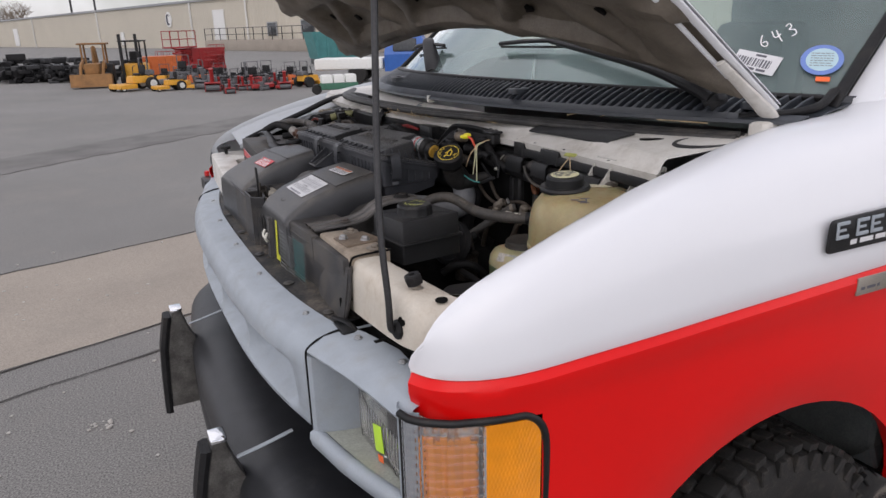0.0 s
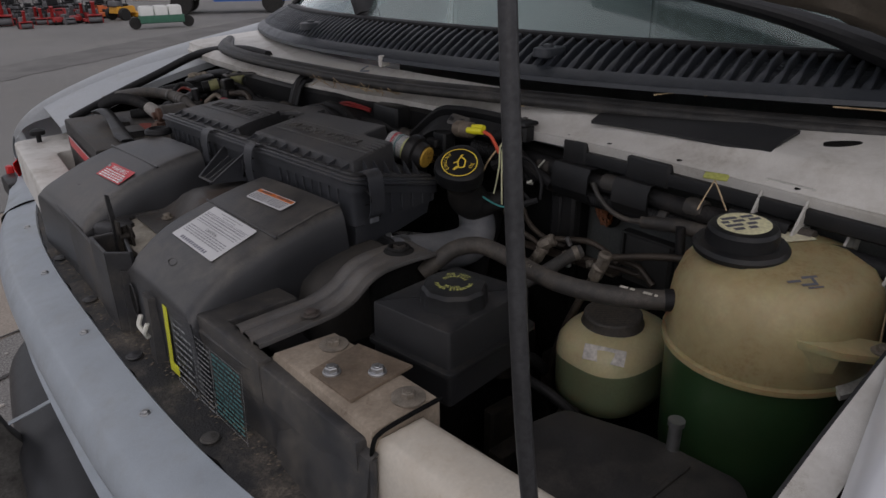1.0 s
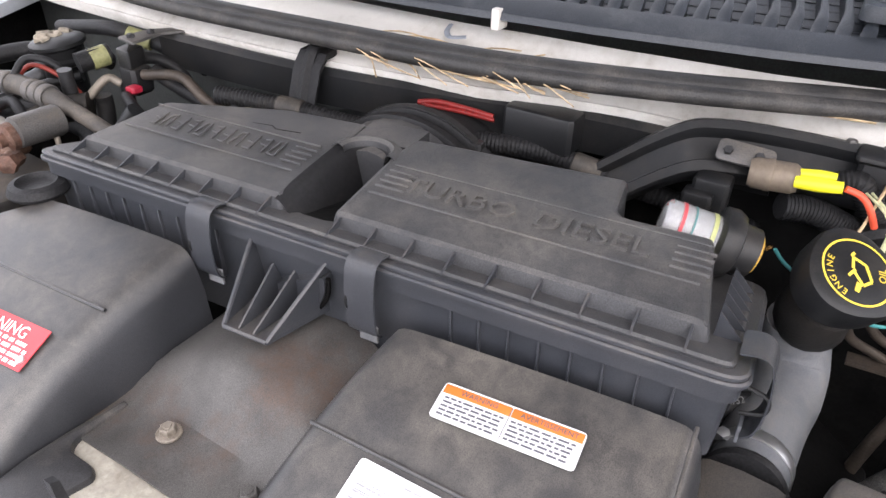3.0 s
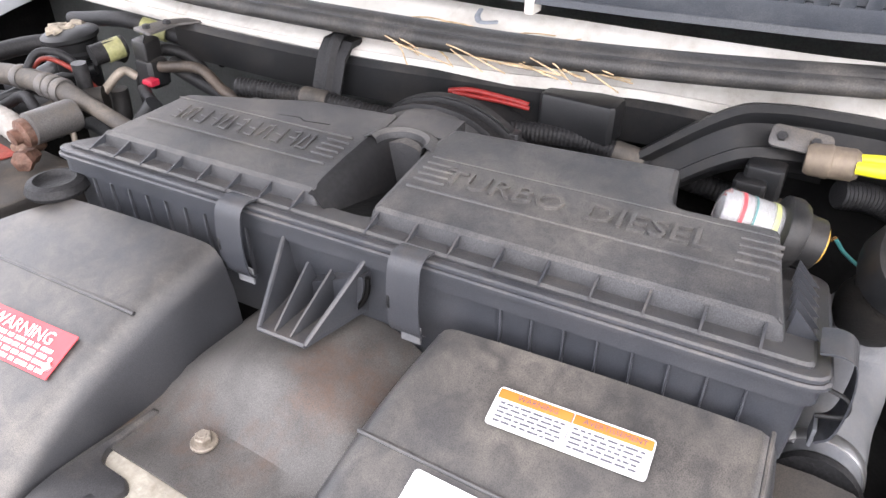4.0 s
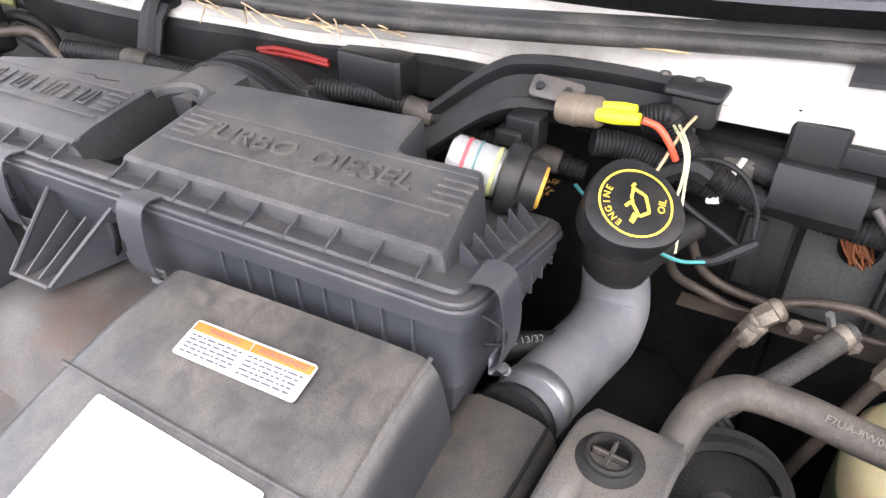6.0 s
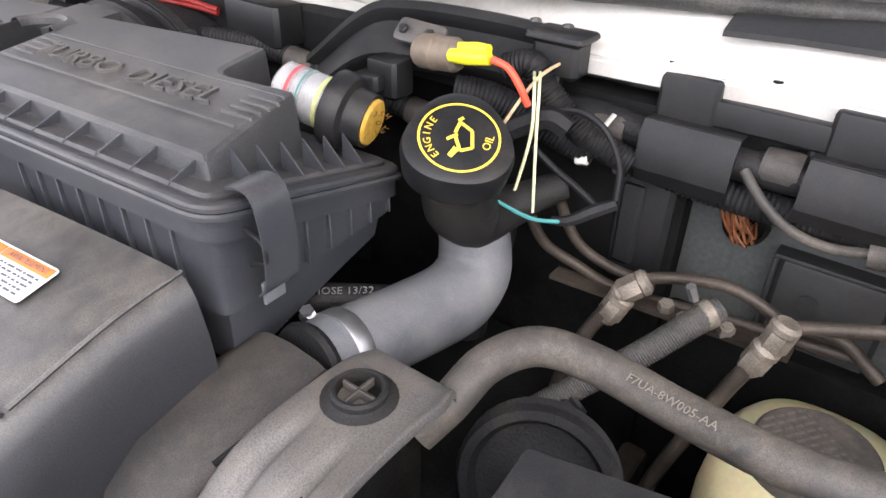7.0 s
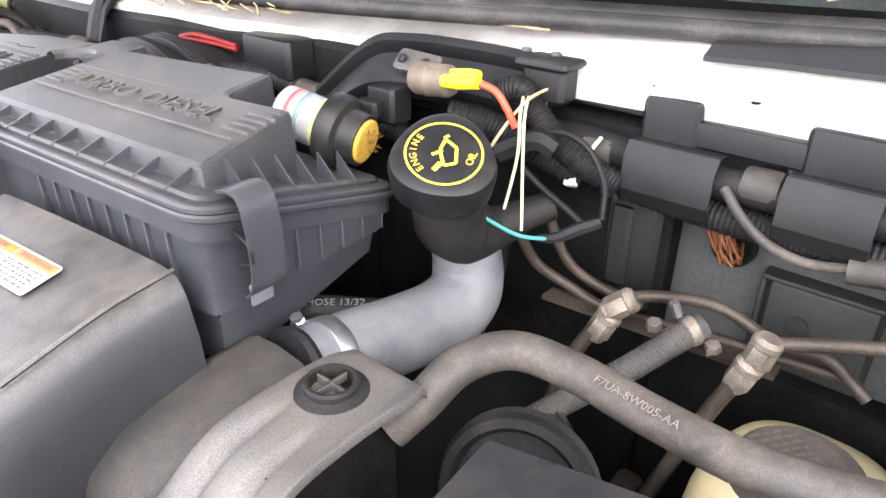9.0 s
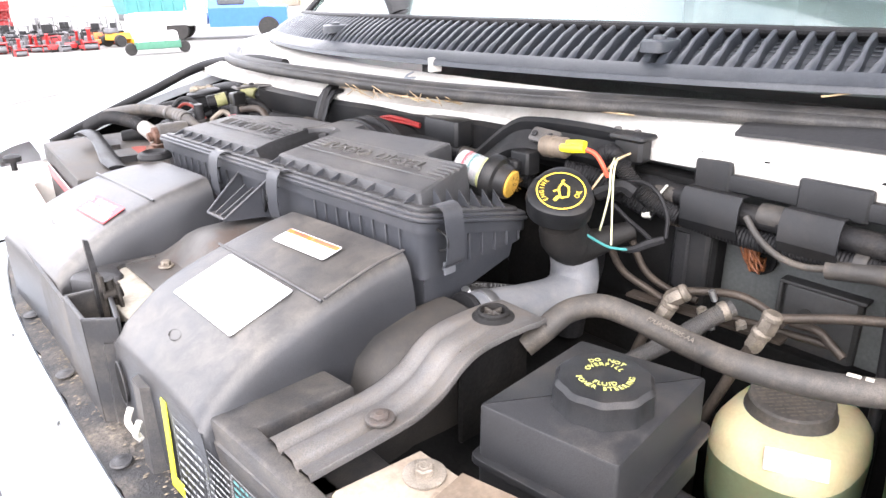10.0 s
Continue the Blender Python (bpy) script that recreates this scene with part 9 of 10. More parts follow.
b = Build()
for i in range(150):
    t = rng.random() ** 1.3
    p = Vector((0.786, 1.865, 1.424)).lerp(Vector((0.800, 1.66, 1.424)), t) + Vector((rng.gauss(0, 0.006), rng.uniform(-0.02, 0.02), rng.uniform(0.0, 0.012)))
    d = Vector((0.010, -0.10, -0.002)) * rng.uniform(0.4, 1.1)
    d.rotate(Euler((0, 0, rng.gauss(0, 0.28))))
    needle(b, p, d, 1)
solo("pine_needles", b, STRAW, "dry tan pine needles caught along the cowl edge", "needles", kind="stuff")
b = Build()
for p, d in (((0.955, 1.19, 1.46), (0.03, -0.06, 0.01)), ((0.97, 1.12, 1.43), (-0.004, 0.01, -0.03)), ((0.968, 1.125, 1.425), (0.01, -0.005, -0.035)), ((1.03, 0.98, 1.465), (0.04, -0.1, 0.0)), ((0.95, 1.35, 1.468), (0.02, -0.05, 0.012)),
             ((0.80, 0.80, 1.26), (0.03, -0.02, 0.05)), ((0.80, 0.80, 1.26), (0.05, -0.01, 0.05)), ((0.80, 0.80, 1.26), (0.015, 0.01, 0.06)), ((0.84, 1.02, 1.40), (-0.03, 0.0, -0.03)), ((0.84, 1.02, 1.40), (-0.02, -0.03, -0.025)), ((0.955, 1.72, 1.505), (0.02, 0.02, 0.02)), ((0.85, 1.45, 1.43), (0.02, -0.09, 0.0)), ((1.02, 1.15, 1.455), (0.03, -0.05, 0.02))):
    needle(b, p, d, 1, 0.0010, 0.004)
solo("pine_needle", b, STRAW, "single dry needles on the cowl and ledge", "needles", kind="stuff")
b = Build(frame_at((0.842, 1.02, 1.402), (0.3, -1, 0), normal=(-0.4, 0, 1)))
b.box((-0.014, -0.006, 0), (0.014, 0.006, 0.004), 0.002)
solo("yellow_tag", b, mat("olive_tag", (0.42, 0.43, 0.12), 0.5, var=0.1), "small olive-yellow connector on the ledge edge", "connector")

# ---- building and yard machines ----
A, B_ = Vector((15.8, 73.0, 0)), Vector((-19.0, 188.0, 0))
WD = (B_ - A).normalized()
hall = thing("warehouse", "long beige metal warehouse with pale doors and a ramp rail", "warehouse", tuple(A))


def wall_q(s, z=0.0, out=0.0):
    """A pose on the wall's face: x along it, y up, z out of it."""
    p = A + WD * s
    nrm = Vector((0, 0, 1)).cross(WD)
    if nrm.y > 0:
        nrm = -nrm
    return frame_at(p + Vector((0, 0, z)) + nrm * out, WD, normal=nrm)


H = 5.1
b = Build(wall_q(0))
sgn = 1 if (wall_q(0).to_3x3() @ Vector((0, 1, 0))).z > 0 else -1
k = 0
s = -70.0
prof = []
while s < 150:
    prof += [(s, 0.0), (s + 0.25, 0.0), (s + 0.28, 0.03), (s + 0.32, 0.03)]
    s += 0.5 if s > -20 else 1.0
b.loft([[(x, sgn * z, o) for x, o in prof] for z in (0, H)], closed=False)
part("wall", b, SIDING, hall, "", 0)
b = Build(wall_q(0))
b.box((-70, min(sgn * H, sgn * (H + 0.28)), -0.2), (150, max(sgn * H, sgn * (H + 0.28)), 0.22), 0.02)
part("roof_edge", b, ROOFM, hall)
b = Build(wall_q(0))
b.add([(-70, sgn * (H + 0.2), 0), (150, sgn * (H + 0.2), 0), (150, sgn * (H + 1.6), -30), (-70, sgn * (H + 1.6), -30)], [(0, 1, 2, 3)])
part("roof", b, ROOFM, hall)
for s0, w, z0, h, mm, nm in ((7.4, 2.4, 1.0, 3.0, PALEDOOR, "door"), (96, 3.2, 0.2, 3.2, PALEDOOR, "door"), (38, 1.0, 0.4, 1.6, PALEDOOR, "window"), (-3.4, 1.6, 1.3, 1.2, DARKWIN, "window"), (-10.0, 2.0, 1.4, 1.2, DARKWIN, "window"), (-18.0, 1.6, 1.4, 1.2, DARKWIN, "window")):
    b = Build(wall_q(0))
    b.box((s0, min(sgn * z0, sgn * (z0 + h)), 0.04), (s0 + w, max(sgn * z0, sgn * (z0 + h)), 0.10), 0.01)
    d_ = part(nm, b, mm, hall)
    b = Build(wall_q(0))
    for a0, a1, c0, c1 in ((s0 - 0.12, s0, z0, z0 + h + 0.12), (s0 + w, s0 + w + 0.12, z0, z0 + h + 0.12), (s0, s0 + w, z0 + h, z0 + h + 0.12)):
        b.box((a0, min(sgn * c0, sgn * c1), 0.04), (a1, max(sgn * c0, sgn * c1), 0.14), 0.01)
    part("frame", b, ROOFM if mm is DARKWIN else PALEDOOR, d_)
for s0 in (2.2, 15.5, 48, 84, -14):
    b = Build(wall_q(0))
    b.box((s0, min(0, sgn * H), 0.04), (s0 + 0.16, max(0, sgn * H), 0.20), 0.02)
    part("downpipe", b, PALEDOOR, hall)
b = Build(wall_q(0))
b.lathe([(0.9, 0.05), (0.9, 0.12)], (22, sgn * 3.4, 0), seg=28)
part("round_sign", b, PALEDOOR, hall, "round white sign with a dark mark")
b = Build(wall_q(0))
b.tube([(21.8, sgn * 3.9, 0.14), (22.2, sgn * 3.9, 0.14), (22.3, sgn * 3.4, 0.14), (22.2, sgn * 2.9, 0.14), (21.8, sgn * 2.9, 0.14)], 0.12, seg=6)
part("sign_mark", b, INK, hall)
dock = thing("loading_ramp", "concrete loading ramp with a dark steel rail", "ramp", tuple(A + WD * -6))
b = Build(wall_q(0))
b.box((-30, min(0, sgn * 1.0), 0.2), (6, max(0, sgn * 1.0), 3.2), 0.03)
part("deck", b, CONCRETE, dock)
for i in range(22):
    x = -30 + 36 * i / 21
    b = Build(wall_q(0))
    b.box((x, min(sgn * 1.0, sgn * 2.1), 3.05), (x + 0.06, max(sgn * 1.0, sgn * 2.1), 3.12), 0.01)
    part("post", b, DARKM, dock)
b = Build(wall_q(0))
for z in (1.5, 2.1):
    b.box((-30, min(sgn * z, sgn * (z + 0.06)), 3.05), (6, max(sgn * z, sgn * (z + 0.06)), 3.12), 0.01)
part("rail", b, DARKM, dock)

PAINTS = {"yellow": mat("machine_yellow", (0.62, 0.30, 0.02), 0.45, var=0.1, scale=4), "orange": mat("machine_orange", (0.55, 0.13, 0.03), 0.5, var=0.12, scale=4),
          "red": mat("machine_red", (0.30, 0.018, 0.018), 0.45, var=0.12, scale=4), "green": mat("machine_green", (0.04, 0.14, 0.09), 0.5, var=0.12, scale=4),
          "teal": mat("bin_teal", (0.06, 0.22, 0.22), 0.6, var=0.12, scale=3), "tan": mat("machine_tan", (0.24, 0.115, 0.035), 0.6, var=0.2, scale=3),
          "white": mat("tank_white", (0.72, 0.73, 0.70), 0.5, var=0.04), "blue": mat("truck_blue", (0.03, 0.12, 0.42), 0.4, var=0.08, coat=0.3), "grey": mat("machine_grey", (0.12, 0.12, 0.125), 0.6, var=0.25, scale=5)}


def disc_wheel(b, x, y, r, w, z=None):
    b.lathe([(r * 0.6, -w / 2), (r * 0.95, -w / 2), (r, -w * 0.3), (r, w * 0.3), (r * 0.95, w / 2), (r * 0.6, w / 2)], (x, y, r if z is None else z), (0, 1, 0), seg=16)


def mower(colour):
    """A ride-on mower facing -x: deck, hood, seat, wheels and roll bar."""
    t = thing("ride_on_mower", colour + " ride-on mower parked on the asphalt", "mower", group="parked mowers")
    P = PAINTS[colour]
    b = Build(); b.stack(rounded(rect(-1.0, -0.6, -0.2, 0.6), 0.15), 0.12, 0.30, 0.04); part("cutting_deck", b, P, t)
    b = Build(); b.stack(rounded(rect(-0.3, -0.35, 0.75, 0.35), 0.1), 0.32, 0.62, 0.06, 0.04); part("body", b, P, t)
    b = Build(); b.box((0.35, -0.28, 0.6), (0.8, 0.28, 0.85), 0.06); part("engine", b, PAINTS["grey"], t)
    b = Build(); b.box((0.0, -0.24, 0.62), (0.4, 0.24, 0.72), 0.04); b.box((0.32, -0.24, 0.7), (0.42, 0.24, 1.08), 0.04); part("seat", b, RUBBER, t)
    for x, y, r in ((0.5, -0.48, 0.28), (0.5, 0.48, 0.28), (-0.85, -0.45, 0.14), (-0.85, 0.45, 0.14)):
        b = Build(); disc_wheel(b, x, y, r, 0.22); w = part("wheel", b, TYRE, t)
        b = Build(); b.lathe([(r * 0.58, -0.112), (r * 0.5, -0.10)], (x, y, r), (0, 1, 0), seg=12); part("rim", b, PAINTS["white"], w)
    b = Build(); b.tube([(0.45, -0.34, 0.6), (0.45, -0.34, 1.35), (0.45, 0.34, 1.35), (0.45, 0.34, 0.6)], 0.03, seg=6, smooth=False); part("roll_bar", b, PAINTS["grey"], t)
    b = Build(); b.tube([(-0.2, -0.2, 0.6), (-0.15, -0.2, 1.0), (0.0, -0.1, 1.05)], 0.02, seg=6); part("lever", b, RUBBER, t)
    return t


def snowblower(colour):
    """A walk-behind snow blower facing -x: auger housing, chute, engine and handle bars."""
    t = thing("snow_blower", colour + " walk-behind snow blower on the asphalt", "snow blower", group="parked blowers")
    P = PAINTS[colour]
    b = Build(); b.loft([[(-0.55, -0.36, 0.03), (-0.5, -0.36, 0.42), (-0.2, -0.36, 0.46), (-0.12, -0.36, 0.2), (-0.2, -0.36, 0.03)], [(-0.55, -0.33, 0.03), (-0.5, -0.33, 0.42), (-0.2, -0.33, 0.46), (-0.12, -0.33, 0.2), (-0.2, -0.33, 0.03)]])
    b.loft([[(-0.55, 0.33, 0.03), (-0.5, 0.33, 0.42), (-0.2, 0.33, 0.46), (-0.12, 0.33, 0.2), (-0.2, 0.33, 0.03)], [(-0.55, 0.36, 0.03), (-0.5, 0.36, 0.42), (-0.2, 0.36, 0.46), (-0.12, 0.36, 0.2), (-0.2, 0.36, 0.03)]])
    b.sheet([[(x, yy, z) for yy in (-0.36, 0.36)] for x, z in ((-0.5, 0.42), (-0.3, 0.47), (-0.14, 0.36), (-0.10, 0.2), (-0.16, 0.04))], 0.02); part("auger_housing", b, P, t)
    b = Build(); b.tube([(-0.36, -0.33, 0.2), (-0.36, 0.33, 0.2)], [0.14, 0.05, 0.14, 0.05, 0.14, 0.05, 0.14], seg=8, smooth=False); part("auger", b, PAINTS["grey"], t)
    b = Build(); b.lathe([(0.1, 0), (0.09, 0.45), (0.12, 0.6)], (-0.2, 0, 0.5), (-0.25, 0, 1), seg=10); part("chute", b, P, t)
    b = Build(); b.box((-0.08, -0.22, 0.3), (0.35, 0.22, 0.7), 0.05); part("engine", b, PAINTS["grey"], t)
    b = Build(); b.tube([(0.3, -0.25, 0.4), (0.75, -0.25, 0.95), (0.95, -0.25, 1.0)], 0.02, seg=6); b.tube([(0.3, 0.25, 0.4), (0.75, 0.25, 0.95), (0.95, 0.25, 1.0)], 0.02, seg=6); b.box((0.68, -0.27, 0.9), (0.75, 0.27, 1.02), 0.02); part("handle_bar", b, RUBBER, t)
    for y in (-0.3, 0.3):
        b = Build(); disc_wheel(b, 0.12, y, 0.2, 0.12); part("wheel", b, TYRE, t)
    return t


def loader():
    """A small tractor with a loader bucket and open cab, facing -x."""
    t = thing("loader_tractor", "tan loader tractor with a wide bucket", "tractor")
    P = PAINTS["tan"]
    b = Build(); b.loft([[(-2.2, -1.1, 0.1), (-1.5, -1.1, 0.05), (-1.4, -1.1, 0.75), (-1.9, -1.1, 0.8)], [(-2.2, 1.1, 0.1), (-1.5, 1.1, 0.05), (-1.4, 1.1, 0.75), (-1.9, 1.1, 0.8)]]); part("bucket", b, P, t)
    b = Build(); b.box((-1.2, -0.4, 0.7), (0.6, 0.4, 1.35), 0.08); part("hood", b, P, t)
    for s in (-0.6, 0.6):
        b = Build(); b.tube([(-1.5, s, 0.5), (-0.8, s, 1.2), (0.3, s, 1.5)], 0.09, seg=6); part("loader_arm", b, P, t)
        b = Build(); disc_wheel(b, 0.9, s * 1.3, 0.65, 0.4); part("rear_wheel", b, TYRE, t)
        b = Build(); disc_wheel(b, -0.9, s * 1.25, 0.42, 0.3); part("front_wheel", b, TYRE, t)
    for x in (0.2, 1.4):
        for y in (-0.6, 0.6):
            b = Build(); b.box((x - 0.05, y - 0.05, 1.0), (x + 0.05, y + 0.05, 2.4), 0.01); part("cab_post", b, P, t)
    b = Build(); b.box((0.0, -0.8, 2.4), (1.6, 0.8, 2.5), 0.04); part("canopy", b, P, t)
    b = Build(); b.tube([(1.8, 0.2, 0.9), (2.3, 0.2, 2.2), (2.8, 0.2, 1.4), (2.9, 0.2, 0.6)], 0.14, seg=6, smooth=False); part("backhoe", b, P, t)
    return t


def forklift():
    t = thing("forklift", "yellow and black forklift with a tall mast", "forklift")
    b = Build(); b.box((-0.6, -0.55, 0.3), (1.2, 0.55, 1.1), 0.1); part("body", b, PAINTS["yellow"], t)
    for y in (-0.4, 0.4):
        b = Build(); b.box((-0.85, y - 0.07, 0.1), (-0.7, y + 0.07, 2.6), 0.02); part("mast", b, RUBBER, t)
        b = Build(); b.box((-1.8, y - 0.06, 0.08), (-0.85, y + 0.06, 0.14), 0.01); part("fork", b, DARKM, t)
    for x in (-0.5, 0.9):
        for y in (-0.5, 0.5):
            b = Build(); b.box((x - 0.04, y - 0.04, 1.0), (x + 0.04, y + 0.04, 2.2), 0.01); part("guard_post", b, RUBBER, t)
            b = Build(); disc_wheel(b, x, y, 0.32, 0.22); part("wheel", b, TYRE, t)
    b = Build(); b.box((-0.6, -0.56, 2.2), (1.0, 0.56, 2.28), 0.02); part("overhead_guard", b, RUBBER, t)
    b = Build(); b.box((0.0, -0.3, 1.1), (0.6, 0.3, 1.25), 0.04); b.box((0.5, -0.3, 1.2), (0.62, 0.3, 1.7), 0.04); part("seat", b, RUBBER, t)
    return t


def crates():
    """A heap of black tyres and bins."""
    t = thing("tyre_heap", "heap of black tyres and scrap bins", "tyre heap", group="scrap heaps")
    rng = random.Random(4)
    for i in range(16):
        x, y, z = rng.uniform(-1.9, 1.6), rng.uniform(-0.8, 0.8), (0.0, 0.3, 0.62, 0.95)[min(3, i // 5)]
        r = rng.uniform(0.32, 0.5)
        ax = (rng.uniform(-0.3, 0.3), rng.uniform(-1, 0.2), 1) if rng.random() < 0.7 else (0.2, 1, 0.1)
        b = Build()
        b.lathe([(r * 0.55, -0.12), (r * 0.9, -0.14), (r, -0.07), (r, 0.07), (r * 0.9, 0.14), (r * 0.55, 0.12), (r * 0.5, 0.0)], (x, y, z + 0.3), ax, seg=14)
        part("tyre", b, RUBBER, t)
    for i in range(13):
        x, y, z = rng.uniform(-1.9, 1.2), rng.uniform(-0.7, 0.7), (0.0, 0.45, 0.9, 1.3)[i % 4]
        b = Build()
        b.box((x, y, z), (x + rng.uniform(0.5, 1.1), y + 0.6, z + rng.uniform(0.35, 0.5)), 0.04)
        part("bin", b, RUBBER if i % 3 else DARKM, t)
    return t


def sprayer():
    t = thing("seed_drill", "green drill with white tanks on small wheels", "drill")
    b = Build(); b.box((-1.4, -0.5, 0.35), (1.4, 0.5, 0.85), 0.05); part("frame", b, PAINTS["green"], t)
    for i in range(3):
        b = Build(); b.stack(rounded(rect(-1.3 + 0.9 * i, -0.45, -0.45 + 0.9 * i, 0.45), 0.12), 0.85, 1.45, 0.15); part("tank", b, PAINTS["white"], t)
    for x in (-1.7, 1.7):
        b = Build(); disc_wheel(b, x, 0, 0.38, 0.25); part("wheel", b, TYRE, t)
    b = Build(); b.tube([(0, -0.5, 0.5), (-0.2, -2.2, 0.45)], 0.06, seg=6); part("drawbar", b, PAINTS["green"], t)
    return t


def cart(colour):
    t = thing("trailer_bin", colour + " steel bin standing in the yard", "bin")
    b = Build(); b.loft([[(x, y, z) for x, y in rect(-w, -0.9, w, 0.9)] for w, z in ((1.3, 0.3), (1.6, 1.7))]); part("hopper", b, PAINTS[colour], t)
    for i in range(6):
        x = -1.4 + 0.56 * i
        b = Build(); b.box((x, -0.98, 0.4), (x + 0.08, -0.9, 1.65), 0.01); part("stiffener", b, PAINTS[colour], t)
    b = Build(); b.box((-1.3, -0.8, 0), (1.3, 0.8, 0.3), 0.03); part("skid", b, DARKM, t)
    return t


def truck():
    t = thing("blue_truck", "blue truck cab parked beyond the van", "truck")
    b = Build(); b.loft([[(x, y, z) for x, y in rect(x0, -w, x1, w)] for x0, x1, w, z in ((-2.0, 1.2, 0.95, 0.5), (-2.0, 1.2, 0.98, 1.25), (-0.9, 1.2, 0.95, 1.3), (-0.5, 1.1, 0.80, 2.1), (-0.4, 1.0, 0.75, 2.15))]); part("cab", b, PAINTS["blue"], t)
    b = Build(); b.box((-0.3, -0.97, 1.35), (0.8, 0.97, 1.95), 0.05); part("window", b, DARKWIN, t)
    for x in (-1.2, 2.5):
        for y in (-0.85, 0.85):
            b = Build(); disc_wheel(b, x, y, 0.45, 0.28); part("wheel", b, TYRE, t)
    b = Build(); b.box((1.3, -1.0, 0.6), (4.5, 1.0, 1.1), 0.05); part("bed", b, PAINTS["white"], t)
    return t


def put(t, x, y, turn, size=1.0):
    t.matrix_basis = spot(x, y, turn, size)
    return t


def spot(x, y, turn, size=1.0):
    return pose(x, y, 0, 0, 0, turn) @ Matrix.Diagonal((size, size, size, 1))


put(loader(), 0.07, 27.22, 82, 0.58)
put(forklift(), 1.36, 27.31, 75, 0.66)
for c, spots in (("yellow", ((1.17, 24.15, 25, 0.72), (2.10, 23.29, 15, 0.72), (2.57, 23.40, 150, 0.62), (6.11, 21.49, 200, 0.80), (2.15, 26.20, 60, 0.70))), ("orange", ((2.97, 24.47, 10, 0.62), (5.83, 22.65, 95, 0.85), (5.61, 22.86, 60, 0.70), (3.44, 24.33, 30, 0.62))), ("red", ((4.43, 21.68, 100, 0.60), (5.13, 21.30, 85, 0.66), (5.23, 23.23, 20, 0.62), (6.06, 22.43, 120, 0.70))), ("grey", ((2.63, 25.74, 45, 0.72), (3.25, 24.51, 200, 0.72), (3.89, 24.52, 100, 0.72), (4.37, 24.06, 20, 0.72), (4.87, 24.22, 160, 0.75), (5.25, 24.18, 60, 0.75), (3.90, 23.00, 300, 0.60)))):
    x, y, a, k = spots[0]
    first = put(mower(c), x, y, a, k)
    for x, y, a, k in spots[1:]:
        copy_thing(first, spot(x, y, a, k))
for c, spots in (("red", ((3.16, 21.81, 80, 0.62), (3.42, 20.63, 95, 0.62), (3.43, 22.07, 60, 0.60), (3.95, 22.12, 100, 0.60), (4.21, 21.36, 85, 0.66), (4.01, 21.54, 70, 0.60), (4.99, 21.69, 90, 0.70), (5.14, 21.02, 80, 0.80))), ("grey", ((3.15, 22.86, 40, 0.62), (3.48, 23.11, 70, 0.62), (3.68, 22.92, 20, 0.62), (3.75, 21.78, 120, 0.62), (4.34, 22.87, 200, 0.66), (4.78, 23.05, 60, 0.66), (4.78, 21.90, 100, 0.62), (2.94, 23.61, 30, 0.60), (2.86, 24.58, 80, 0.62), (4.19, 23.61, 10, 0.66), (4.63, 23.49, 140, 0.66), (5.32, 22.83, 30, 0.66), (3.91, 23.88, 250, 0.66), (3.53, 24.24, 60, 0.66), (4.48, 21.11, 110, 0.58), (2.86, 25.52, 40, 0.62)))):
    x, y, a, k = spots[0]
    first = put(snowblower(c), x, y, a, k)
    for x, y, a, k in spots[1:]:
        copy_thing(first, spot(x, y, a, k))
heaps = ((-3.32, 33.01, 10, 0.62), (-2.62, 31.92, 60, 0.60), (-1.94, 31.64, 25, 0.62), (-1.34, 31.44, 120, 0.62), (-0.77, 30.49, 170, 0.60), (-3.17, 34.98, 80, 0.80), (-2.35, 34.59, 140, 0.80), (-1.54, 34.22, 40, 0.80), (-0.78, 33.42, 200, 0.80), (-4.11, 34.20, 10, 0.65), (-0.14, 31.88, 90, 0.70), (2.11, 30.43, 40, 0.70), (0.92, 30.80, 15, 0.70))
first = put(crates(), *heaps[0])
for x, y, a, k in heaps[1:]:
    copy_thing(first, spot(x, y, a, k))
put(cart("red"), 4.52, 33.93, 8, 0.62)
put(cart("teal"), 11.6, 35.6, 0, 0.95)
put(cart("orange"), 2.44, 30.53, 10, 0.5)
put(sprayer(), 5.98, 18.35, 172, 0.36)
put(truck(), 9.57, 21.4, 150, 0.7)
lift = thing("scissor_lift", "red scissor lift with a rail cage", "lift", group="lifts")
b = Build(); b.box((-1.1, -0.5, 0.3), (1.1, 0.5, 0.7), 0.04); part("base", b, PAINTS["red"], lift)
b = Build()
for i in range(3):
    b.tube([(-0.9, -0.3, 0.7 + 0.35 * i), (0.9, -0.3, 1.05 + 0.35 * i)], 0.04, seg=6); b.tube([(0.9, -0.3, 0.7 + 0.35 * i), (-0.9, -0.3, 1.05 + 0.35 * i)], 0.04, seg=6)
part("scissor", b, PAINTS["red"], lift)
b = Build(); b.box((-1.1, -0.5, 1.75), (1.1, 0.5, 1.85), 0.02); part("platform", b, PAINTS["red"], lift)
b = Build()
for x in (-1.05, -0.35, 0.35, 1.05):
    for y in (-0.47, 0.47):
        b.tube([(x, y, 1.85), (x, y, 2.9)], 0.03, seg=6)
for z in (2.35, 2.9):
    b.tube([(-1.05, -0.47, z), (1.05, -0.47, z), (1.05, 0.47, z), (-1.05, 0.47, z), (-1.05, -0.47, z)], 0.03, seg=6, smooth=False)
part("cage", b, PAINTS["red"], lift)
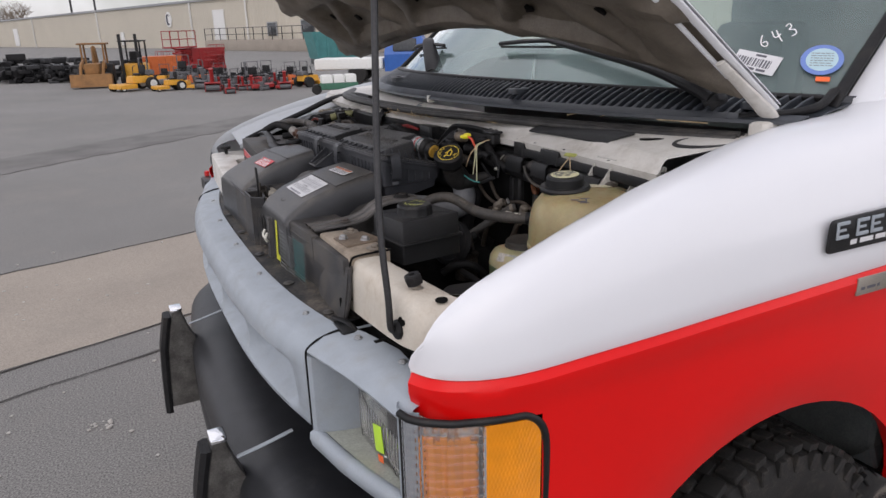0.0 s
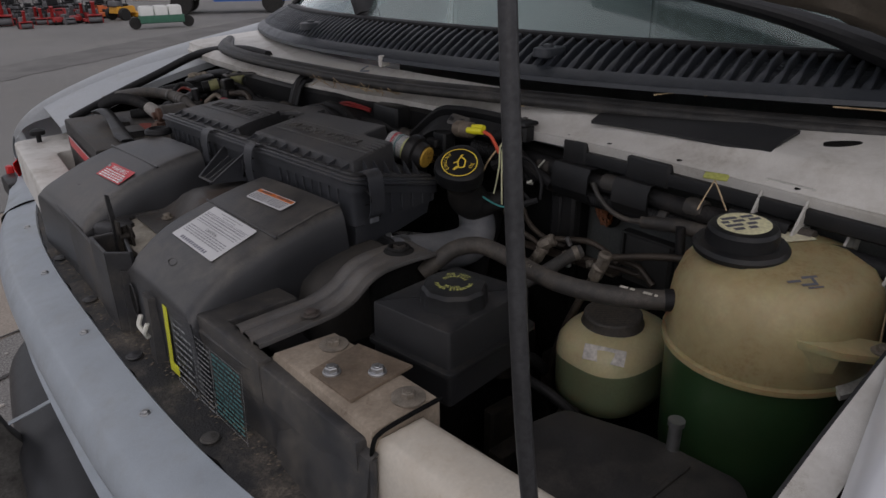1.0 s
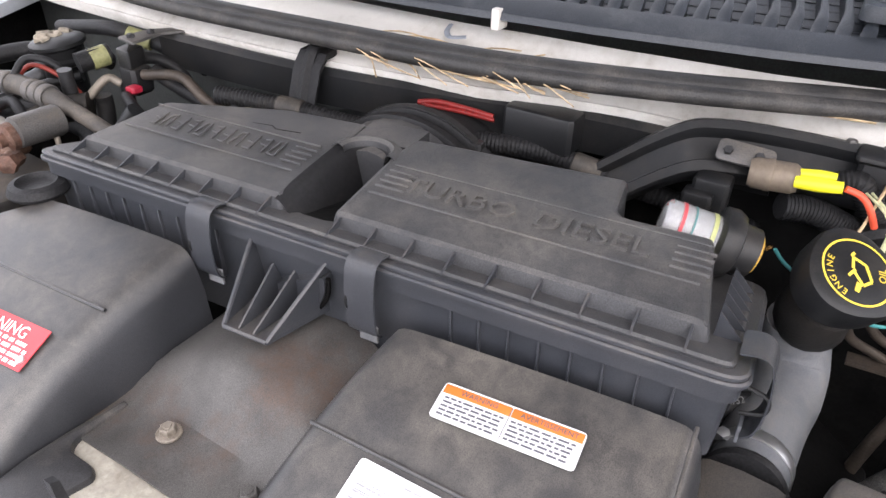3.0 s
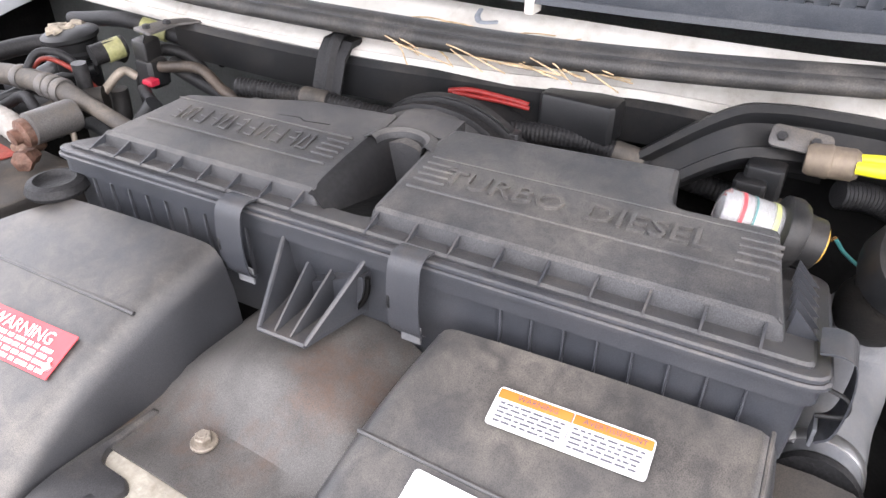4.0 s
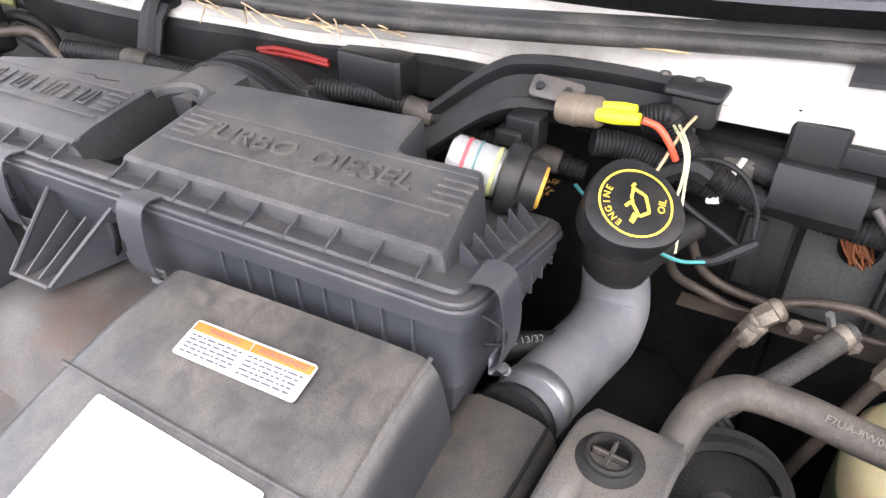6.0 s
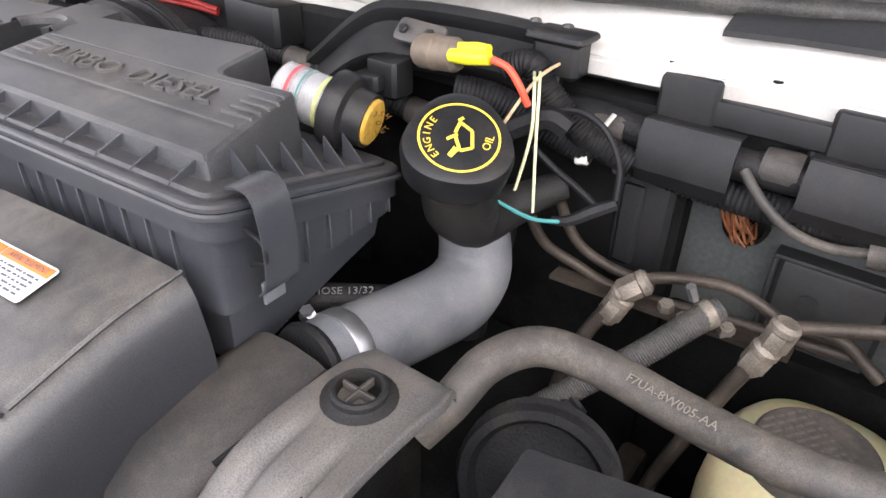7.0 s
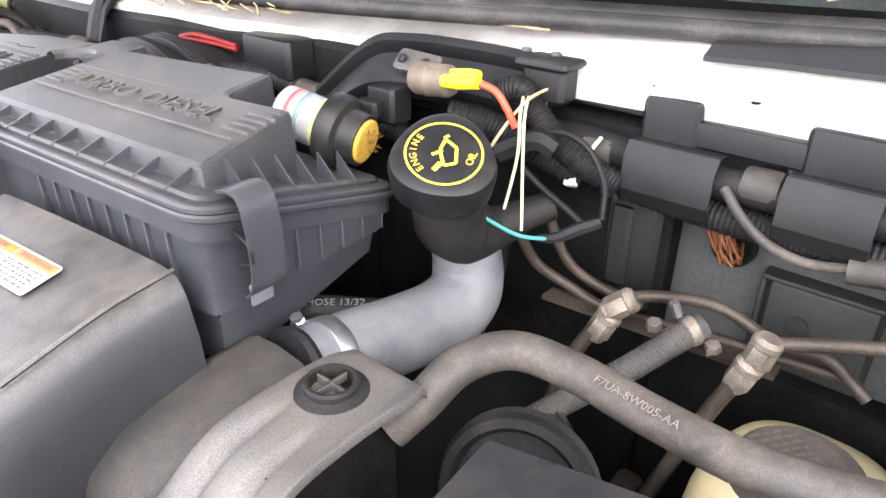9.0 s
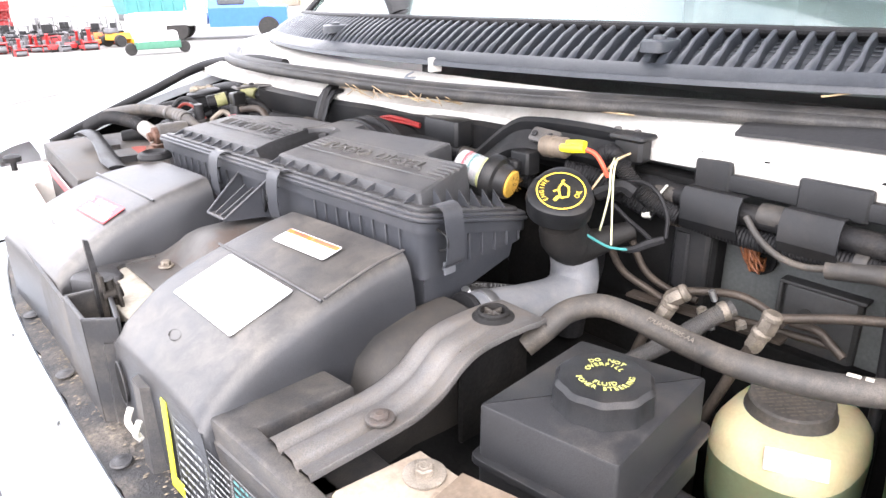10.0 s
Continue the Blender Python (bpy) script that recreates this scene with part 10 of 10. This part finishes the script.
for x in (-0.8, 0.8):
    for y in (-0.4, 0.4):
        b = Build(); disc_wheel(b, x, y, 0.3, 0.18); part("wheel", b, TYRE, lift)
put(lift, 3.62, 33.22, 30, 0.62)
for x, y, a, k in ((5.16, 33.20, 60, 0.66), (2.86, 31.96, 10, 0.55), (4.67, 32.06, 100, 0.50)):
    copy_thing(lift, spot(x, y, a, k))

# poles and bare trees
pole = thing("utility_pole", "dark wooden utility pole behind the warehouse", "utility pole", group="poles")
b = Build(); b.lathe([(0.22, 0), (0.15, 16)], seg=8); part("shaft", b, DARKM, pole)
b = Build(); b.box((-1.2, -0.08, 14.6), (1.2, 0.08, 14.8), 0.01); part("crossarm", b, DARKM, pole)
pole.matrix_basis = pose(-1.7, 150, 0, 0, 0, 0)
copy_thing(pole, pose(2.3, 150, 0, 0, 0, 0))


def bare_tree(seed):
    """A leafless tree: trunk with limbs that fork into thin twigs."""
    rng = random.Random(seed)
    t = thing("bare_tree", "bare brown tree with fine twigs beyond the roof", "tree", group="bare trees")
    tr, tw = Build(), Build()

    def grow(p, d, ln, r, depth):
        q = p + d * ln
        (tr if depth < 3 else tw).tube([p, p.lerp(q, 0.5) + Vector((rng.uniform(-1, 1), rng.uniform(-1, 1), 0)) * ln * 0.05, q], [r, r * 0.7], seg=5 if depth < 3 else 3, steps=2)
        if depth < 6:
            for _ in range(3 if depth else 5):
                e = (d + Vector((rng.gauss(0, 0.45), rng.gauss(0, 0.45), rng.uniform(-0.05, 0.3)))).normalized()
                grow(p.lerp(q, rng.uniform(0.6, 1.0)), e, ln * rng.uniform(0.6, 0.8), r * 0.55, depth + 1)

    grow(Vector((0, 0, 0)), Vector((0, 0, 1)), 3.6, 0.35, 0)
    bark = mat("bare_bark", (0.20, 0.16, 0.12), 0.9)
    part("trunk", tr, bark, t)
    part("crown", tw, bark, t)
    return t


tree = bare_tree(3)
tree.matrix_basis = pose(-16.5, 196, 0)
copy_thing(tree, pose(-12.8, 194, 0, 0, 0, 80))
copy_thing(tree, pose(-21.0, 200, 0, 0, 0, 170))
